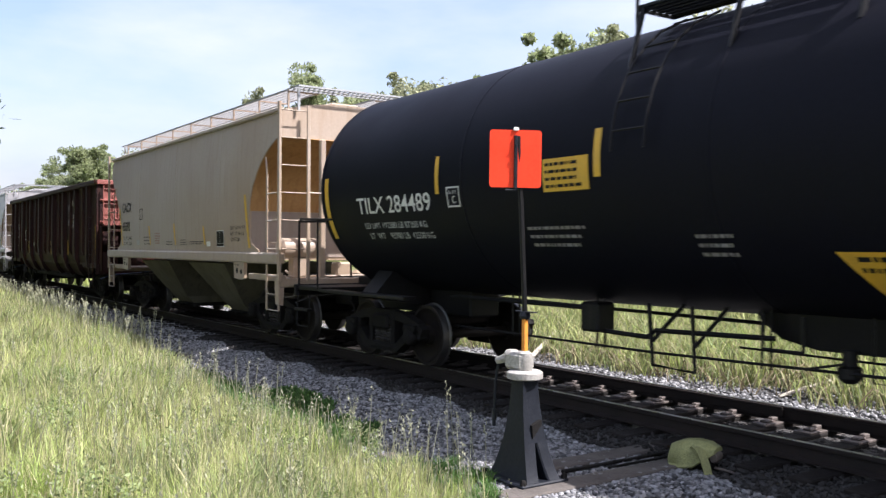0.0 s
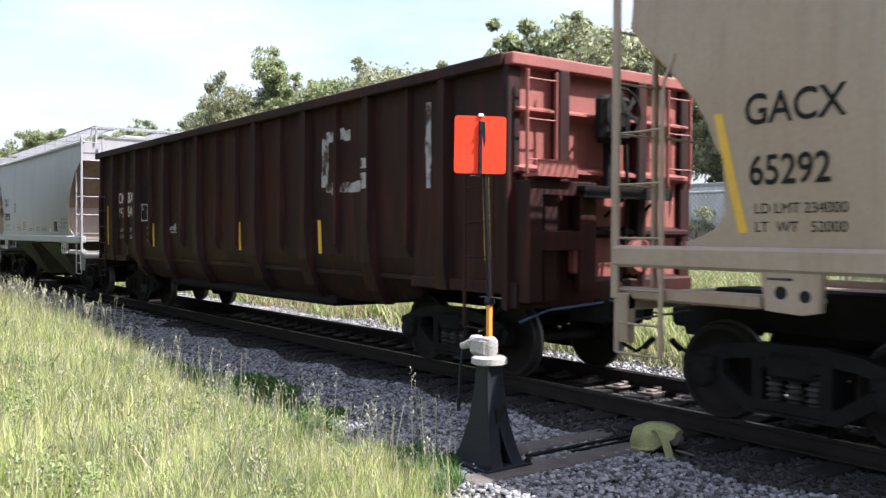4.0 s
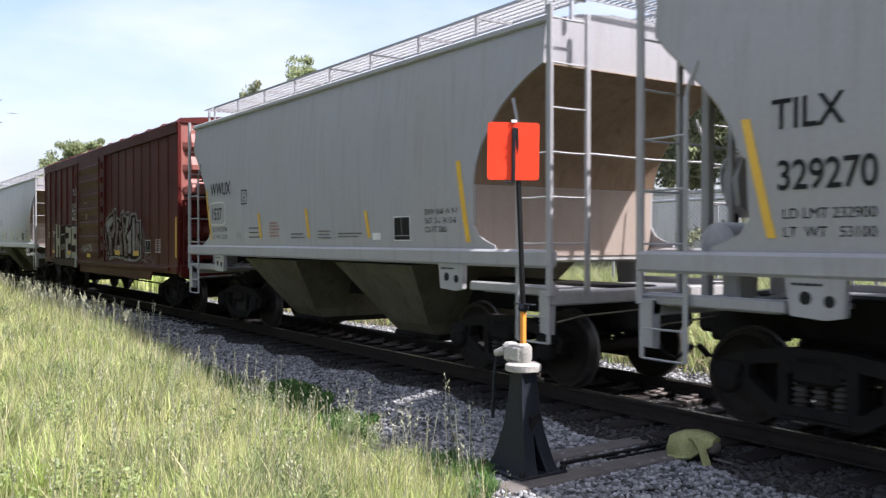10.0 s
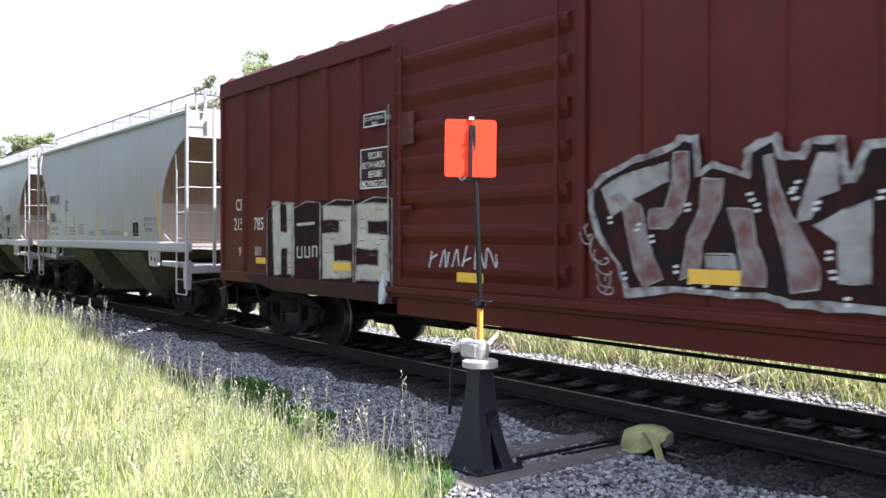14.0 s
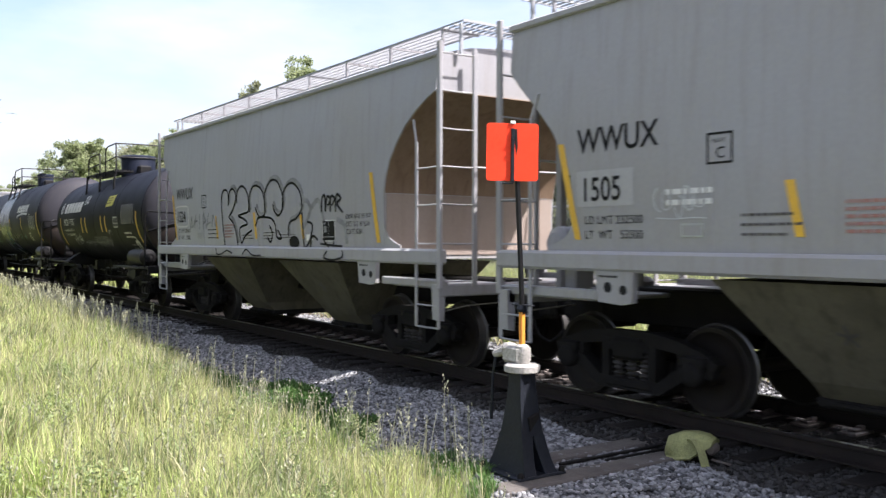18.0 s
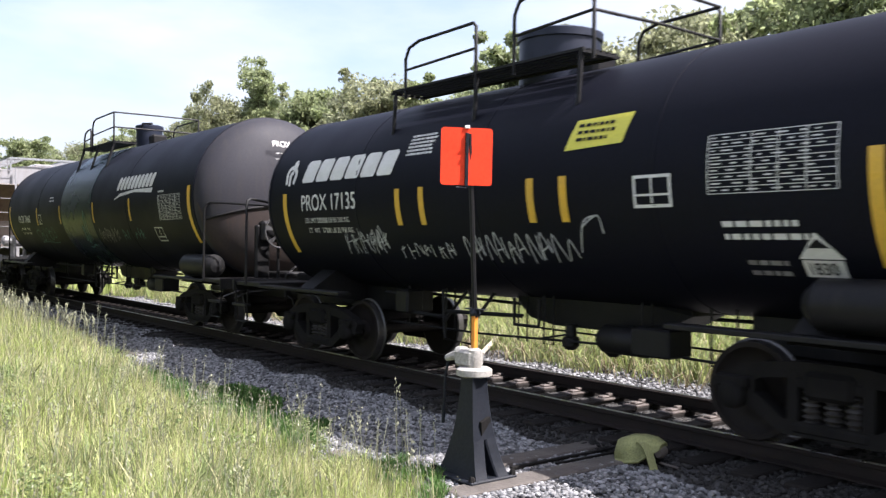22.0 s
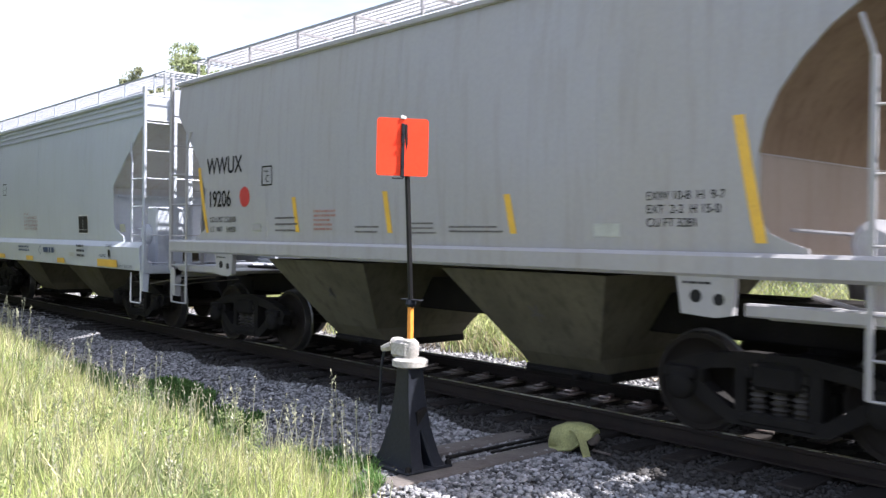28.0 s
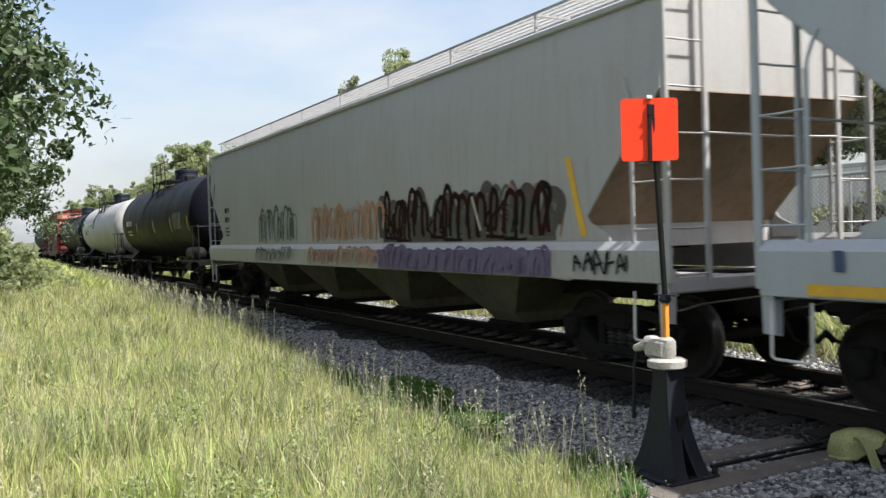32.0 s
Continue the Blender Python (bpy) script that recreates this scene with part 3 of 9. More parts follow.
def ground_z(x, y):
    x, y = np.asarray(x, float), np.asarray(y, float)
    near = np.interp(y, [-400, -60, -20, -9, -8, -6, -4.3, -3.4, -2.8, -1.75, -1.4, 0],
                     [2.0, 1.2, 0.5, 0.14, 0.08, -0.12, -0.34, -0.46, -0.50, -0.30, -0.235, -0.235])
    far = np.interp(y, [0, 1.5, 1.9, 2.5, 3.3, 4.2, 7, 12, 25, 60, 400],
                    [-0.235, -0.24, -0.32, -0.40, -0.42, -0.32, 0.30, 0.6, 2.2, 5.0, 9.0])
    z = np.where(y < 0, near, far)
    rise = np.clip((-x - 14) / 40, 0, 1) * 0.55
    z = z + np.where(y < -2.9, rise * np.clip((-2.9 - y) / 1.2, 0, 1), 0)
    # ballast banked up round the head-block timbers
    bank = np.clip((x + 7.6) / 1.0, 0, 1) * np.clip((-3.9 - x) / 1.0, 0, 1) * np.clip((y + 4.15) / 0.5, 0, 1) * np.clip((-1.2 - y) / 0.3, 0, 1)
    z = z + bank * np.clip(-0.262 - z, 0, 1)
    bumps = smooth_noise(x, y, 0.7, 1.0) * 0.05 + smooth_noise(x, y, 2.1, 4.0) * 0.02
    return z + np.where((y < -3.3) | (y > 2.8), bumps, bumps * 0.15)


def grid_mesh(name, xs, ys, material, lift=0.0):
    X, Y = np.meshgrid(xs, ys, indexing="ij")
    Z = ground_z(X, Y) + (lift(X, Y) if callable(lift) else lift)
    v = np.stack([X, Y, Z], -1).reshape(-1, 3)
    n, m = len(xs), len(ys)
    i, j = np.meshgrid(np.arange(n - 1), np.arange(m - 1), indexing="ij")
    a = (i * m + j).ravel()
    q = np.stack([a, a + m, a + m + 1, a + 1], 1)
    me = quick_mesh(name, v, np.zeros((0, 3), int), q, material)
    me.polygons.foreach_set("use_smooth", [True] * len(me.polygons))
    return me


xs = np.concatenate([[-3000, -1500, -700, -400, -260], np.arange(-180, -40, 4), np.arange(-40, 16, 0.4), np.arange(16, 60, 4), [100, 300, 1000, 3000]])
ys = np.concatenate([[-3000, -1000, -300, -100, -50, -25], np.arange(-16, -3.4, 0.4), np.arange(-3.4, 3.4, 0.17), np.arange(3.4, 14, 0.5), [16, 20, 25, 30, 40, 60, 100, 300, 1000, 3000]])
ground = tagged(new("ground", grid_mesh("ground", xs, ys, "ground")), "sunlit rough meadow ground on both sides of the track", "ground", kind="structure")
bx = np.arange(-130, 30, 0.4)
by = np.concatenate([np.arange(-4.2, 3.7, 0.15)])
bed = tagged(new("ballast_bed", grid_mesh("ballast_bed", bx, by, "ballast", lambda x, y: np.where(y > stone_edge(x) - 0.25, 0.008, -0.06))), "bed of grey crushed stone under the track", "ballast", kind="structure")


# crushed stones: an icosahedron with each corner pushed in or out
def ico():
    t = (1 + 5 ** 0.5) / 2
    v = np.array([(-1, t, 0), (1, t, 0), (-1, -t, 0), (1, -t, 0), (0, -1, t), (0, 1, t), (0, -1, -t), (0, 1, -t), (t, 0, -1), (t, 0, 1), (-t, 0, -1), (-t, 0, 1)], float)
    v /= np.linalg.norm(v[0])
    d = np.linalg.norm(v[:, None] - v[None], axis=2)
    near = d < 1.1
    f = [(i, j, k) for i in range(12) for j in range(i + 1, 12) for k in range(j + 1, 12) if near[i, j] and near[j, k] and near[i, k]]
    out = []
    for i, j, k in f:
        nrm = np.cross(v[j] - v[i], v[k] - v[i])
        out.append((i, j, k) if nrm @ v[i] > 0 else (i, k, j))
    return v, np.array(out)


ICO_V, ICO_F = ico()


def stones(n, xr, yr, size, keep=None, rng=RNG):
    x = xr[0] + (xr[1] - xr[0]) * rng.random(n)
    y = yr[0] + (yr[1] - yr[0]) * rng.random(n)
    if keep is not None:
        k = keep(x, y)
        x, y = x[k], y[k]
        n = len(x)
    s = size * (0.55 + 0.75 * rng.random(n))
    shape = 1 + 0.42 * (rng.random((n, 12, 1)) - 0.5) * 2
    v = ICO_V[None] * shape * s[:, None, None] * (np.array([1, 1, 0.7]) * (0.8 + 0.4 * rng.random((n, 1, 3))))
    a = rng.random(n) * 6.28
    c, w = np.cos(a)[:, None], np.sin(a)[:, None]
    v = np.stack([v[..., 0] * c - v[..., 1] * w, v[..., 0] * w + v[..., 1] * c, v[..., 2]], -1)
    v += np.stack([x, y, ground_z(x, y) + 0.012 + s * 0.25], -1)[:, None]
    f = ICO_F[None] + (np.arange(n) * 12)[:, None, None]
    return v.reshape(-1, 3), f.reshape(-1, 3)


def stuff(name, v, f3, f4, material, label, category, parent=None):
    ob = new(name, quick_mesh(name, v, f3, f4, material))
    if parent:
        ob.parent = parent
    return tagged(ob, label, category if not parent else "", kind="stuff")


none4, none3 = np.zeros((0, 4), int), np.zeros((0, 3), int)
on_bed = lambda x, y: (y > stone_edge(x) - 0.15 * np.abs(np.sin(x * 5))) & (np.abs(y) > 1.0)
dark_bed = lambda x, y: (y > -1.55 - 0.1 * np.clip((x + 7.6) / 1.6, 0, 1) + 0.1 * np.sin(x * 3.1)) & (np.abs(y) > 0.85)
clean = lambda x, y: on_bed(x, y) & ~dark_bed(x, y)
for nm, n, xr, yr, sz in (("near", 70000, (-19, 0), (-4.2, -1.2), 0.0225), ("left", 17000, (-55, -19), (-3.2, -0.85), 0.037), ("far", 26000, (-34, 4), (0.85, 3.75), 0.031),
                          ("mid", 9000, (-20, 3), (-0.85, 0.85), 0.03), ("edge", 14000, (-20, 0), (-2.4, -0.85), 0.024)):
    v, f = stones(n, xr, yr, sz, {"near": clean, "left": on_bed, "far": on_bed, "mid": None, "edge": dark_bed}[nm])
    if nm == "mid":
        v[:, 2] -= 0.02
    stuff("crushed_stone", v, f, none4, "stone_dark" if nm in ("mid", "edge") else "stone", "dark crushed stones between and beside the rails" if nm in ("mid", "edge") else "grey crushed stones heaped beside the rails", "", bed)
stone_meshes = []
for k in range(6):
    r = np.random.default_rng(50 + k)
    vv = ICO_V * (1 + 0.3 * (r.random((12, 1)) - 0.5) * 2) * (np.array([1, 1, 0.7]) * (0.8 + 0.4 * r.random(3)))
    stone_meshes.append(quick_mesh("stone", vv, ICO_F, none4, "stone_one"))
for k in range(300):
    x, y = -6.6 + 3.4 * RNG.random(), -3.1 + 1.3 * RNG.random()
    s = 0.025 * (0.7 + 0.8 * RNG.random())
    ob = part("stone", stone_meshes[k % 6], None, bed)
    ob.matrix_basis = Matrix.LocRotScale((x, y, float(ground_z(x, y)) + 0.028), Euler((0, 0, RNG.random() * 6.28)), (s, s, s))

# ---- track ----
track = thing("railway_track", "single standard-gauge railway track with rusty rails on dark timber ties", "track", kind="structure")
RAIL = [(-0.07, -0.17), (0.07, -0.17), (0.07, -0.155), (0.012, -0.135), (0.012, -0.045), (0.036, -0.035), (0.036, -0.006), (0.028, 0), (-0.028, 0), (-0.036, -0.006), (-0.036, -0.035), (-0.012, -0.045), (-0.012, -0.135), (-0.07, -0.155)]
for side in (-1, 1):
    yc = side * 0.753
    part("rail", G().loft([[(x, yc + a, b) for a, b in RAIL] for x in (-420, 60)]), "rail", track, "rusty steel rail", smooth=20)
    part("running_surface", G().box(-420, 60, yc - 0.026, yc + 0.026, 0.0005, 0.003), "rail_top", track, "narrow polished running surface", smooth=0)
    # switch point rail lying against the stock rail
    yi = yc - side * 0.1
    rings = []
    for x, k in ((-19, 1.0), (-12, 0.9), (-6.0, 0.25)):
        rings.append([(x, yi + side * 0.055 * (1 - k) + a * k, b * (0.7 + 0.3 * k) - 0.006) for a, b in RAIL])
    part("switch_point", G().loft(rings), "rail", track, "tapered switch point rail", smooth=20)
tie_mesh = G().box(-0.115, 0.115, -1.3, 1.3, -0.36, -0.185, 0.012).mesh("tie", "tie", 0)
plate_mesh = G().box(-0.09, 0.09, -0.17, 0.17, -0.184, -0.168, 0.004).mesh("tie_plate", "rail", 0)
slide = G().box(-0.1, 0.1, -0.42, -0.07, -0.184, -0.160, 0.004)
slide.box(-0.05, 0.05, -0.33, -0.2, -0.16, -0.135, 0.01)
slide.box(-0.035, 0.03, -0.2, -0.1, -0.16, -0.115, 0.008)
slide_mesh = slide.mesh("slide_plate", "plate", 0)
rng = np.random.default_rng(3)
for i in range(128):
    x = 2.5 - 0.535 * i
    t_ = part("tie", tie_mesh, None, track, at=pose(x + rng.normal() * 0.015, rng.normal() * 0.03, 0, 0, 0, rng.normal() * 0.4))
    if x > -34:
        for side in (-1, 1):
            if -19.5 < x < -1.0:
                part("slide_plate", slide_mesh, None, track, at=pose(x, side * 0.753, 0, 0, 0, 0 if side > 0 else 180))
            else:
                part("tie_plate", plate_mesh, None, track, at=(x, side * 0.753, 0))
far_ties = G()
for i in range(128, 420):
    x = 2.5 - 0.535 * i
    far_ties.box(x - 0.115, x + 0.115, -1.3, 1.3, -0.36, -0.185)
tagged(part("far_ties", far_ties, "tie", track, smooth=0), kind="stuff")

# ---- switch stand beside the track ----
def switch_stand():
    SX, SY, SZ = -5.86, -3.16, -0.235
    st = thing("switch_stand", "black cast switch stand with a square red-orange target on a mast", "switch stand", at=Matrix.LocRotScale((SX, SY, SZ), None, (1.25, 1.25, 1.25)))
    # flared hollow pedestal: a square neck that splits into two curved legs over the foot
    shape = ((0.03, 0.215, 0.150), (0.06, 0.198, 0.140), (0.12, 0.172, 0.126), (0.20, 0.146, 0.112), (0.28, 0.124, 0.100), (0.38, 0.104, 0.090), (0.50, 0.086, 0.080), (0.62, 0.074, 0.072), (0.70, 0.072, 0.070))

    def corner_ring(z, x0, x1, y0, y1, c=0.014):
        return [(x0, y0 + c, z), (x0 + c, y0, z), (x1 - c, y0, z), (x1, y0 + c, z), (x1, y1 - c, z), (x1 - c, y1, z), (x0 + c, y1, z), (x0, y1 - c, z)]
    part("pedestal", G().loft([corner_ring(z, -hx, hx, -hy, hy) for z, hx, hy in shape if z >= 0.28]), "stand", st, smooth=30)
    for sy in (-1, 1):
        g = G().loft([corner_ring(z, -hx, hx, min(sy * hy, sy * gap), max(sy * hy, sy * gap), 0.01) for (z, hx, hy), gap in zip([q for q in shape if q[0] <= 0.28], (0.040, 0.036, 0.026, 0.014, 0.002))])
        part("leg", g, "stand", st, smooth=30)
    part("web", G().box(-0.08, 0.02, -0.04, 0.04, 0.03, 0.28, 0.004), "truck", st)
    part("flange", G().loft([[(hx + 0.004, -hy - 0.012, z), (hx + 0.012, -hy - 0.012, z), (hx + 0.012, -hy + 0.012, z), (hx + 0.004, -hy + 0.012, z)] for z, hx, hy in shape]), "stand", st, smooth=30)
    part("lug", G().loft([[(x, -0.035, 0.40), (x, 0.045, 0.43), (x, 0.05, 0.40), (x, -0.03, 0.31)] for x in (0.09, 0.125)]), "truck", st, smooth=0)
    part("foot_plate", G().box(-0.23, 0.23, -0.205, 0.205, 0.012, 0.036, 0.008), "stand", st)
    for a in (-0.19, 0.19):
        for b in (-0.15, 0.15):
            part("bolt", G().lathe([(0.022, 0.03), (0.022, 0.055), (0.012, 0.07)], 6, "z", (a * 1.08, b * 1.2, 0)), "truck", st)
    part("collar", G().lathe([(0.10, 0.695), (0.125, 0.705), (0.125, 0.745), (0.105, 0.757)], 20, "z"), "pale_cast", st, "chalky grey collar")
    head = G().box(-0.16, 0.03, -0.06, 0.07, 0.755, 0.875, 0.02)
    head.box(-0.19, -0.1, -0.045, 0.05, 0.79, 0.885, 0.02)
    part("head_casting", head, "pale_cast", st, "chalky grey gear head")
    part("socket", G().lathe([(0.05, 0.75), (0.055, 0.80), (0.05, 0.875), (0.03, 0.89)], 16, "z", (0.0, 0, 0)), "pale_cast", st)
    lever = G().tube([(-0.17, -0.02, 0.83), (-0.23, -0.05, 0.78), (-0.25, -0.06, 0.66), (-0.255, -0.065, 0.42)], 0.011, 8)
    lever.tube([(-0.255, -0.065, 0.46), (-0.257, -0.067, 0.34)], 0.015, 8, 0.013)
    part("throw_lever", lever, "stand", st)
    part("lever_joint", G().tube([(-0.155, -0.03, 0.83), (-0.24, -0.055, 0.80)], 0.035, 8, 0.024), "pale_cast", st)
    part("lower_mast", G().box(-0.019, 0.015, -0.017, 0.017, 0.87, 1.12, 0.004), "orange", st, "orange-painted lower mast")
    m = G().tube([(0.0, 0, 1.1), (0.004, -0.035, 1.75), (0.006, -0.07, 2.36)], 0.018, 8)
    part("mast", m, "black", st)
    part("stop_arm", G().box(-0.09, 0.11, -0.02, 0.02, 1.155, 1.163, 0.002).lathe([(0.03, 1.11), (0.04, 1.13), (0.03, 1.16)], 12, "z", (0.0, 0, 0)), "stand", st)
    # the target: a thin sheet with rounded corners, turned a little from the track
    g = G()
    w, h, r = 0.178, 0.196, 0.022
    ring = []
    for cx, cz, a0 in ((w - r, h - r, 0), (-w + r, h - r, 90), (-w + r, -h + r, 180), (w - r, -h + r, 270)):
        for k in range(5):
            a = radians(a0 + 22.5 * k)
            ring.append((cx + r * math.cos(a), cz + r * math.sin(a)))
    g.loft([[(a, yy, b) for a, b in ring] for yy in (-0.004, 0.004)])
    tp = pose(0.002, -0.092, 2.204, 0, 0.6, 60)
    tg = part("target", g, "red_target", st, "square red-orange target plate with rounded corners", smooth=0, at=tp)
    part("clip", G().box(-0.018, 0.018, -0.016, -0.004, 0.19, 0.212, 0.003), "white", st, at=tp)
    strap = G().box(-0.012, 0.012, -0.02, -0.004, -0.205, 0.16, 0.003)
    for z in (-0.12, 0.03, 0.1):
        strap.lathe([(0.012, -0.03), (0.012, -0.018)], 6, "y", (0, 0, z))
    part("mast_strap", strap, "stand", st, at=tp)
    part("hook", G().tube([(-0.07, -0.012, -0.212), (0.0, -0.012, -0.215), (0.01, -0.012, -0.20)], 0.006, 6), "stand", st, at=tp)
    return st


switch_stand()
# long head-block timbers that carry the stand, with the rod between them
for k, (x, y, l) in enumerate(((-5.54, -3.67, "weathered grey head-block timber under the switch stand"), (-6.12, -3.0, "weathered grey head-block timber beside the throw rod"))):
    tagged(part("head_block_timber", G().box(-0.13, 0.13, y, 1.5, -0.44, -0.235, 0.014), "timber", at=pose(x, 0.0, 0.022, 0, 0, 0.5 * k)), l, "timber", "head-block timbers")
rod = thing("throw_rod", "dark steel throw rod running from the stand to the rails", "rod", at=(-5.83, 0, 0))
part("bar", G().box(-0.02, 0.02, -2.75, -0.75, -0.225, -0.2, 0.004), "truck", rod)
part("clevis", G().box(-0.04, 0.04, -1.1, -0.8, -0.24, -0.17, 0.01), "truck", rod)
part("second_bar", G().box(0.10, 0.13, -2.3, -0.75, -0.225, -0.205, 0.004), "truck", rod)
board = tagged(part("loose_board", G().box(-0.6, 0.6, -0.09, 0.09, -0.02, 0.02, 0.006), "timber", at=pose(-7.4, -3.2, -0.44, 0, 2, 8)), "bleached loose board lying on the ballast", "board")
board2 = tagged(part("loose_board", G().box(-0.7, 0.7, -0.1, 0.1, -0.02, 0.02, 0.006), "timber", at=pose(-17.0, -2.35, -0.40, 0, 1, 6)), "bleached loose board lying on the ballast", "board")


def switch_lock():
    """A yellow-green hooded casting on the timber with a curved strap hanging off it."""
    ob = thing("switch_lock", "yellow-green hooded switch lock casting with a curved strap", "switch lock", at=Matrix.LocRotScale((-5.36, -1.56, -0.235), Euler((0, 0, radians(20))), (1.15, 1.15, 1.25)))
    rings = []
    for x, w, h0, h1 in ((-0.20, 0.06, 0.03, 0.09), (-0.17, 0.10, 0.0, 0.16), (-0.08, 0.125, 0.0, 0.195), (0.03, 0.13, 0.02, 0.205), (0.13, 0.12, 0.09, 0.195), (0.19, 0.10, 0.13, 0.165)):
        rings.append([(x, -w, h0), (x, -w * 0.95, h0 + (h1 - h0) * 0.6), (x, -w * 0.55, h1), (x, w * 0.55, h1), (x, w * 0.95, h0 + (h1 - h0) * 0.6), (x, w, h0)])
    part("hood", G().loft(rings), "canvas", ob, smooth=60)
    part("lip", G().loft([[(x, -w, z), (x, -w - 0.012, z + 0.012), (x, -w - 0.004, z + 0.03)] for x, w, z in ((-0.17, 0.10, 0.0), (-0.08, 0.125, 0.0), (0.03, 0.13, 0.02), (0.13, 0.12, 0.09))]), "canvas", ob)
    part("body", G().box(0.0, 0.15, -0.085, 0.085, 0.0, 0.13, 0.02), "truck", ob)
    part("knuckle", G().lathe([(0.03, -0.07), (0.045, -0.04), (0.045, 0.04), (0.03, 0.07)], 12, "y", (0.17, 0, 0.10)), "plate", ob)
    strap = []
    for k in range(11):
        u = k / 10
        x, y, z = 0.03 + 0.20 * u, -0.11 - 0.09 * u, 0.16 + 0.03 * math.sin(u * 3.14) - 0.36 * u ** 1.8
        strap.append([(x - 0.022, y - 0.022, z - 0.004), (x + 0.025, y + 0.022, z - 0.004), (x + 0.027, y + 0.018, z + 0.014), (x - 0.02, y - 0.026, z + 0.014)])
    part("strap", G().loft(strap), "canvas", ob, smooth=60)
    part("pin", G().tube([(0.18, -0.05, 0.03), (0.34, -0.09, 0.02)], 0.009, 6), "plate", ob)
    return ob


switch_lock()


# ---- grass ----
def blades(x, y, h, lean, wide, z0=None, rng=RNG, bend=0.5):
    n = len(x)
    z = ground_z(x, y) - 0.01 if z0 is None else z0
    a = rng.random(n) * 6.283
    face = rng.random(n) * 6.283
    dx, dy = np.cos(a) * lean * h, np.sin(a) * lean * h
    wx, wy = np.cos(face) * wide, np.sin(face) * wide
    b = np.stack([x, y, z], 1)
    W = np.stack([wx, wy, 0 * wx], 1)
    mid = b + np.stack([dx * 0.35, dy * 0.35, h * 0.58], 1)
    tip = b + np.stack([dx, dy, h * (1 - bend * lean * 0.5)], 1)
    v = np.stack([b - W, b + W, mid + W * 0.75, mid - W * 0.75, tip], 1).reshape(-1, 3)
    o = np.arange(n) * 5
    q = np.stack([o, o + 1, o + 2, o + 3], 1)
    t = np.stack([o + 3, o + 2, o + 4], 1)
    return v, t, q


def scatter(n, xr, yr, keep, power=1.0, rng=RNG):
    x = xr[1] - (xr[1] - xr[0]) * rng.random(n) ** power
    y = yr[0] + (yr[1] - yr[0]) * rng.random(n)
    k = keep(x, y)
    return x[k], y[k]


def patchy(x, y, s=1.3, k=0.0):
    return smooth_noise(x, y, s, k) + 0.5 * smooth_noise(x, y, s * 2.7, k + 3)


ragged_side = lambda x, y: 0.55 * smooth_noise(x, y, 1.1, 9.0) + 0.3 * smooth_noise(x, y, 4.3, 2.0)
meadow = lambda x, y: (y < grass_edge(x) + 0.12 * np.sin(x * 7)) & ((x * 0.55 - 1.1) < -(y + 8.0))
x, y = scatter(330000, (-34, -2.2), (-10.5, -2.3), meadow, 1.6)
pn = patchy(x, y)
tall = 0.55 + 0.6 * np.clip((-x - 10) / 12, 0, 1)
h = (0.34 + 0.32 * RNG.random(len(x)) ** 2) * (0.85 + 0.4 * pn + 0.28 * patchy(x, y, 3.3, 7.0)) * np.where(y > grass_edge(x) - 0.5, tall, np.clip(tall + 0.25, 0.8, 1.05))
h = np.clip(h, 0.10, 0.85)
sel = RNG.random(len(x))
kinds = np.where(pn + 1.3 * (sel - 0.5) > 0.6, 2, np.where(sel < 0.24, 1, 0))
for k, nm, mt, lb in ((0, "tall_grass", "grass", "dense fresh tall grass on the near bank, sunlit"), (1, "dry_grass", "grass_dry", "straw-coloured dry grass mixed into the bank"), (2, "weeds", "weed", "grey-green weeds among the grass")):
    s = kinds == k
    v, t, q = blades(x[s], y[s], h[s] * (1.0, 1.1, 0.85)[k], 0.08 + 0.65 * RNG.random(s.sum()) ** 1.3, (0.0028, 0.0022, 0.005)[k] * (0.6 + 0.8 * RNG.random(s.sum())) * (1 + 0.12 * np.abs(x[s])))
    stuff(nm, v, t, q, mt, lb, "grass")
# thinner, shorter grass all round the standing place
def trodden(x, y):
    free = (y < -10.1 + ragged_side(x, y)) | ((x > -2.6 + ragged_side(x, y)) & (y < np.where(x > -1.2, -3.75, -4.4) + 0.25 * np.sin(x * 2.1))) | ((x * 0.55 - 1.1) > -(y + 7.9)) & (y < -8.6)
    return free & (y < grass_edge(x))


x1, y1 = scatter(270000, (-13, 8), (-14.5, -4.2), trodden)
x2, y2 = scatter(90000, (-40, 24), (-26, -4.2), trodden)
x, y = np.concatenate([x1, x2]), np.concatenate([y1, y2])
v, t, q = blades(x, y, (0.12 + 0.34 * RNG.random(len(x)) ** 1.6) * (0.9 + 0.4 * patchy(x, y)) * np.clip(0.3 + 0.28 * np.hypot(x, y + 8.0), 0.3, 1.4) + 0.03, 0.15 + 0.6 * RNG.random(len(x)), 0.004 + 0.004 * RNG.random(len(x)))
stuff("trodden_grass", v, t, q, "grass", "shorter thin grass where the bank has been walked on", "grass")
x, y = scatter(40000, (-13.4, -9.2), (-3.1, -2.3), lambda x, y: patchy(x, y, 1.4, 5) - 2.2 * np.abs(y + 2.68 + 0.035 * (x + 11.5)) + 0.55 * (RNG.random(len(x)) - 0.5) > -0.2)
v, t, q = blades(x, y, 0.03 + 0.10 * RNG.random(len(x)), 0.3 + 0.5 * RNG.random(len(x)), 0.009 + 0.004 * RNG.random(len(x)))
stuff("moss_mat", v, t, q, "low_green", "dense mat of low deep green plants on the stones", "plants")
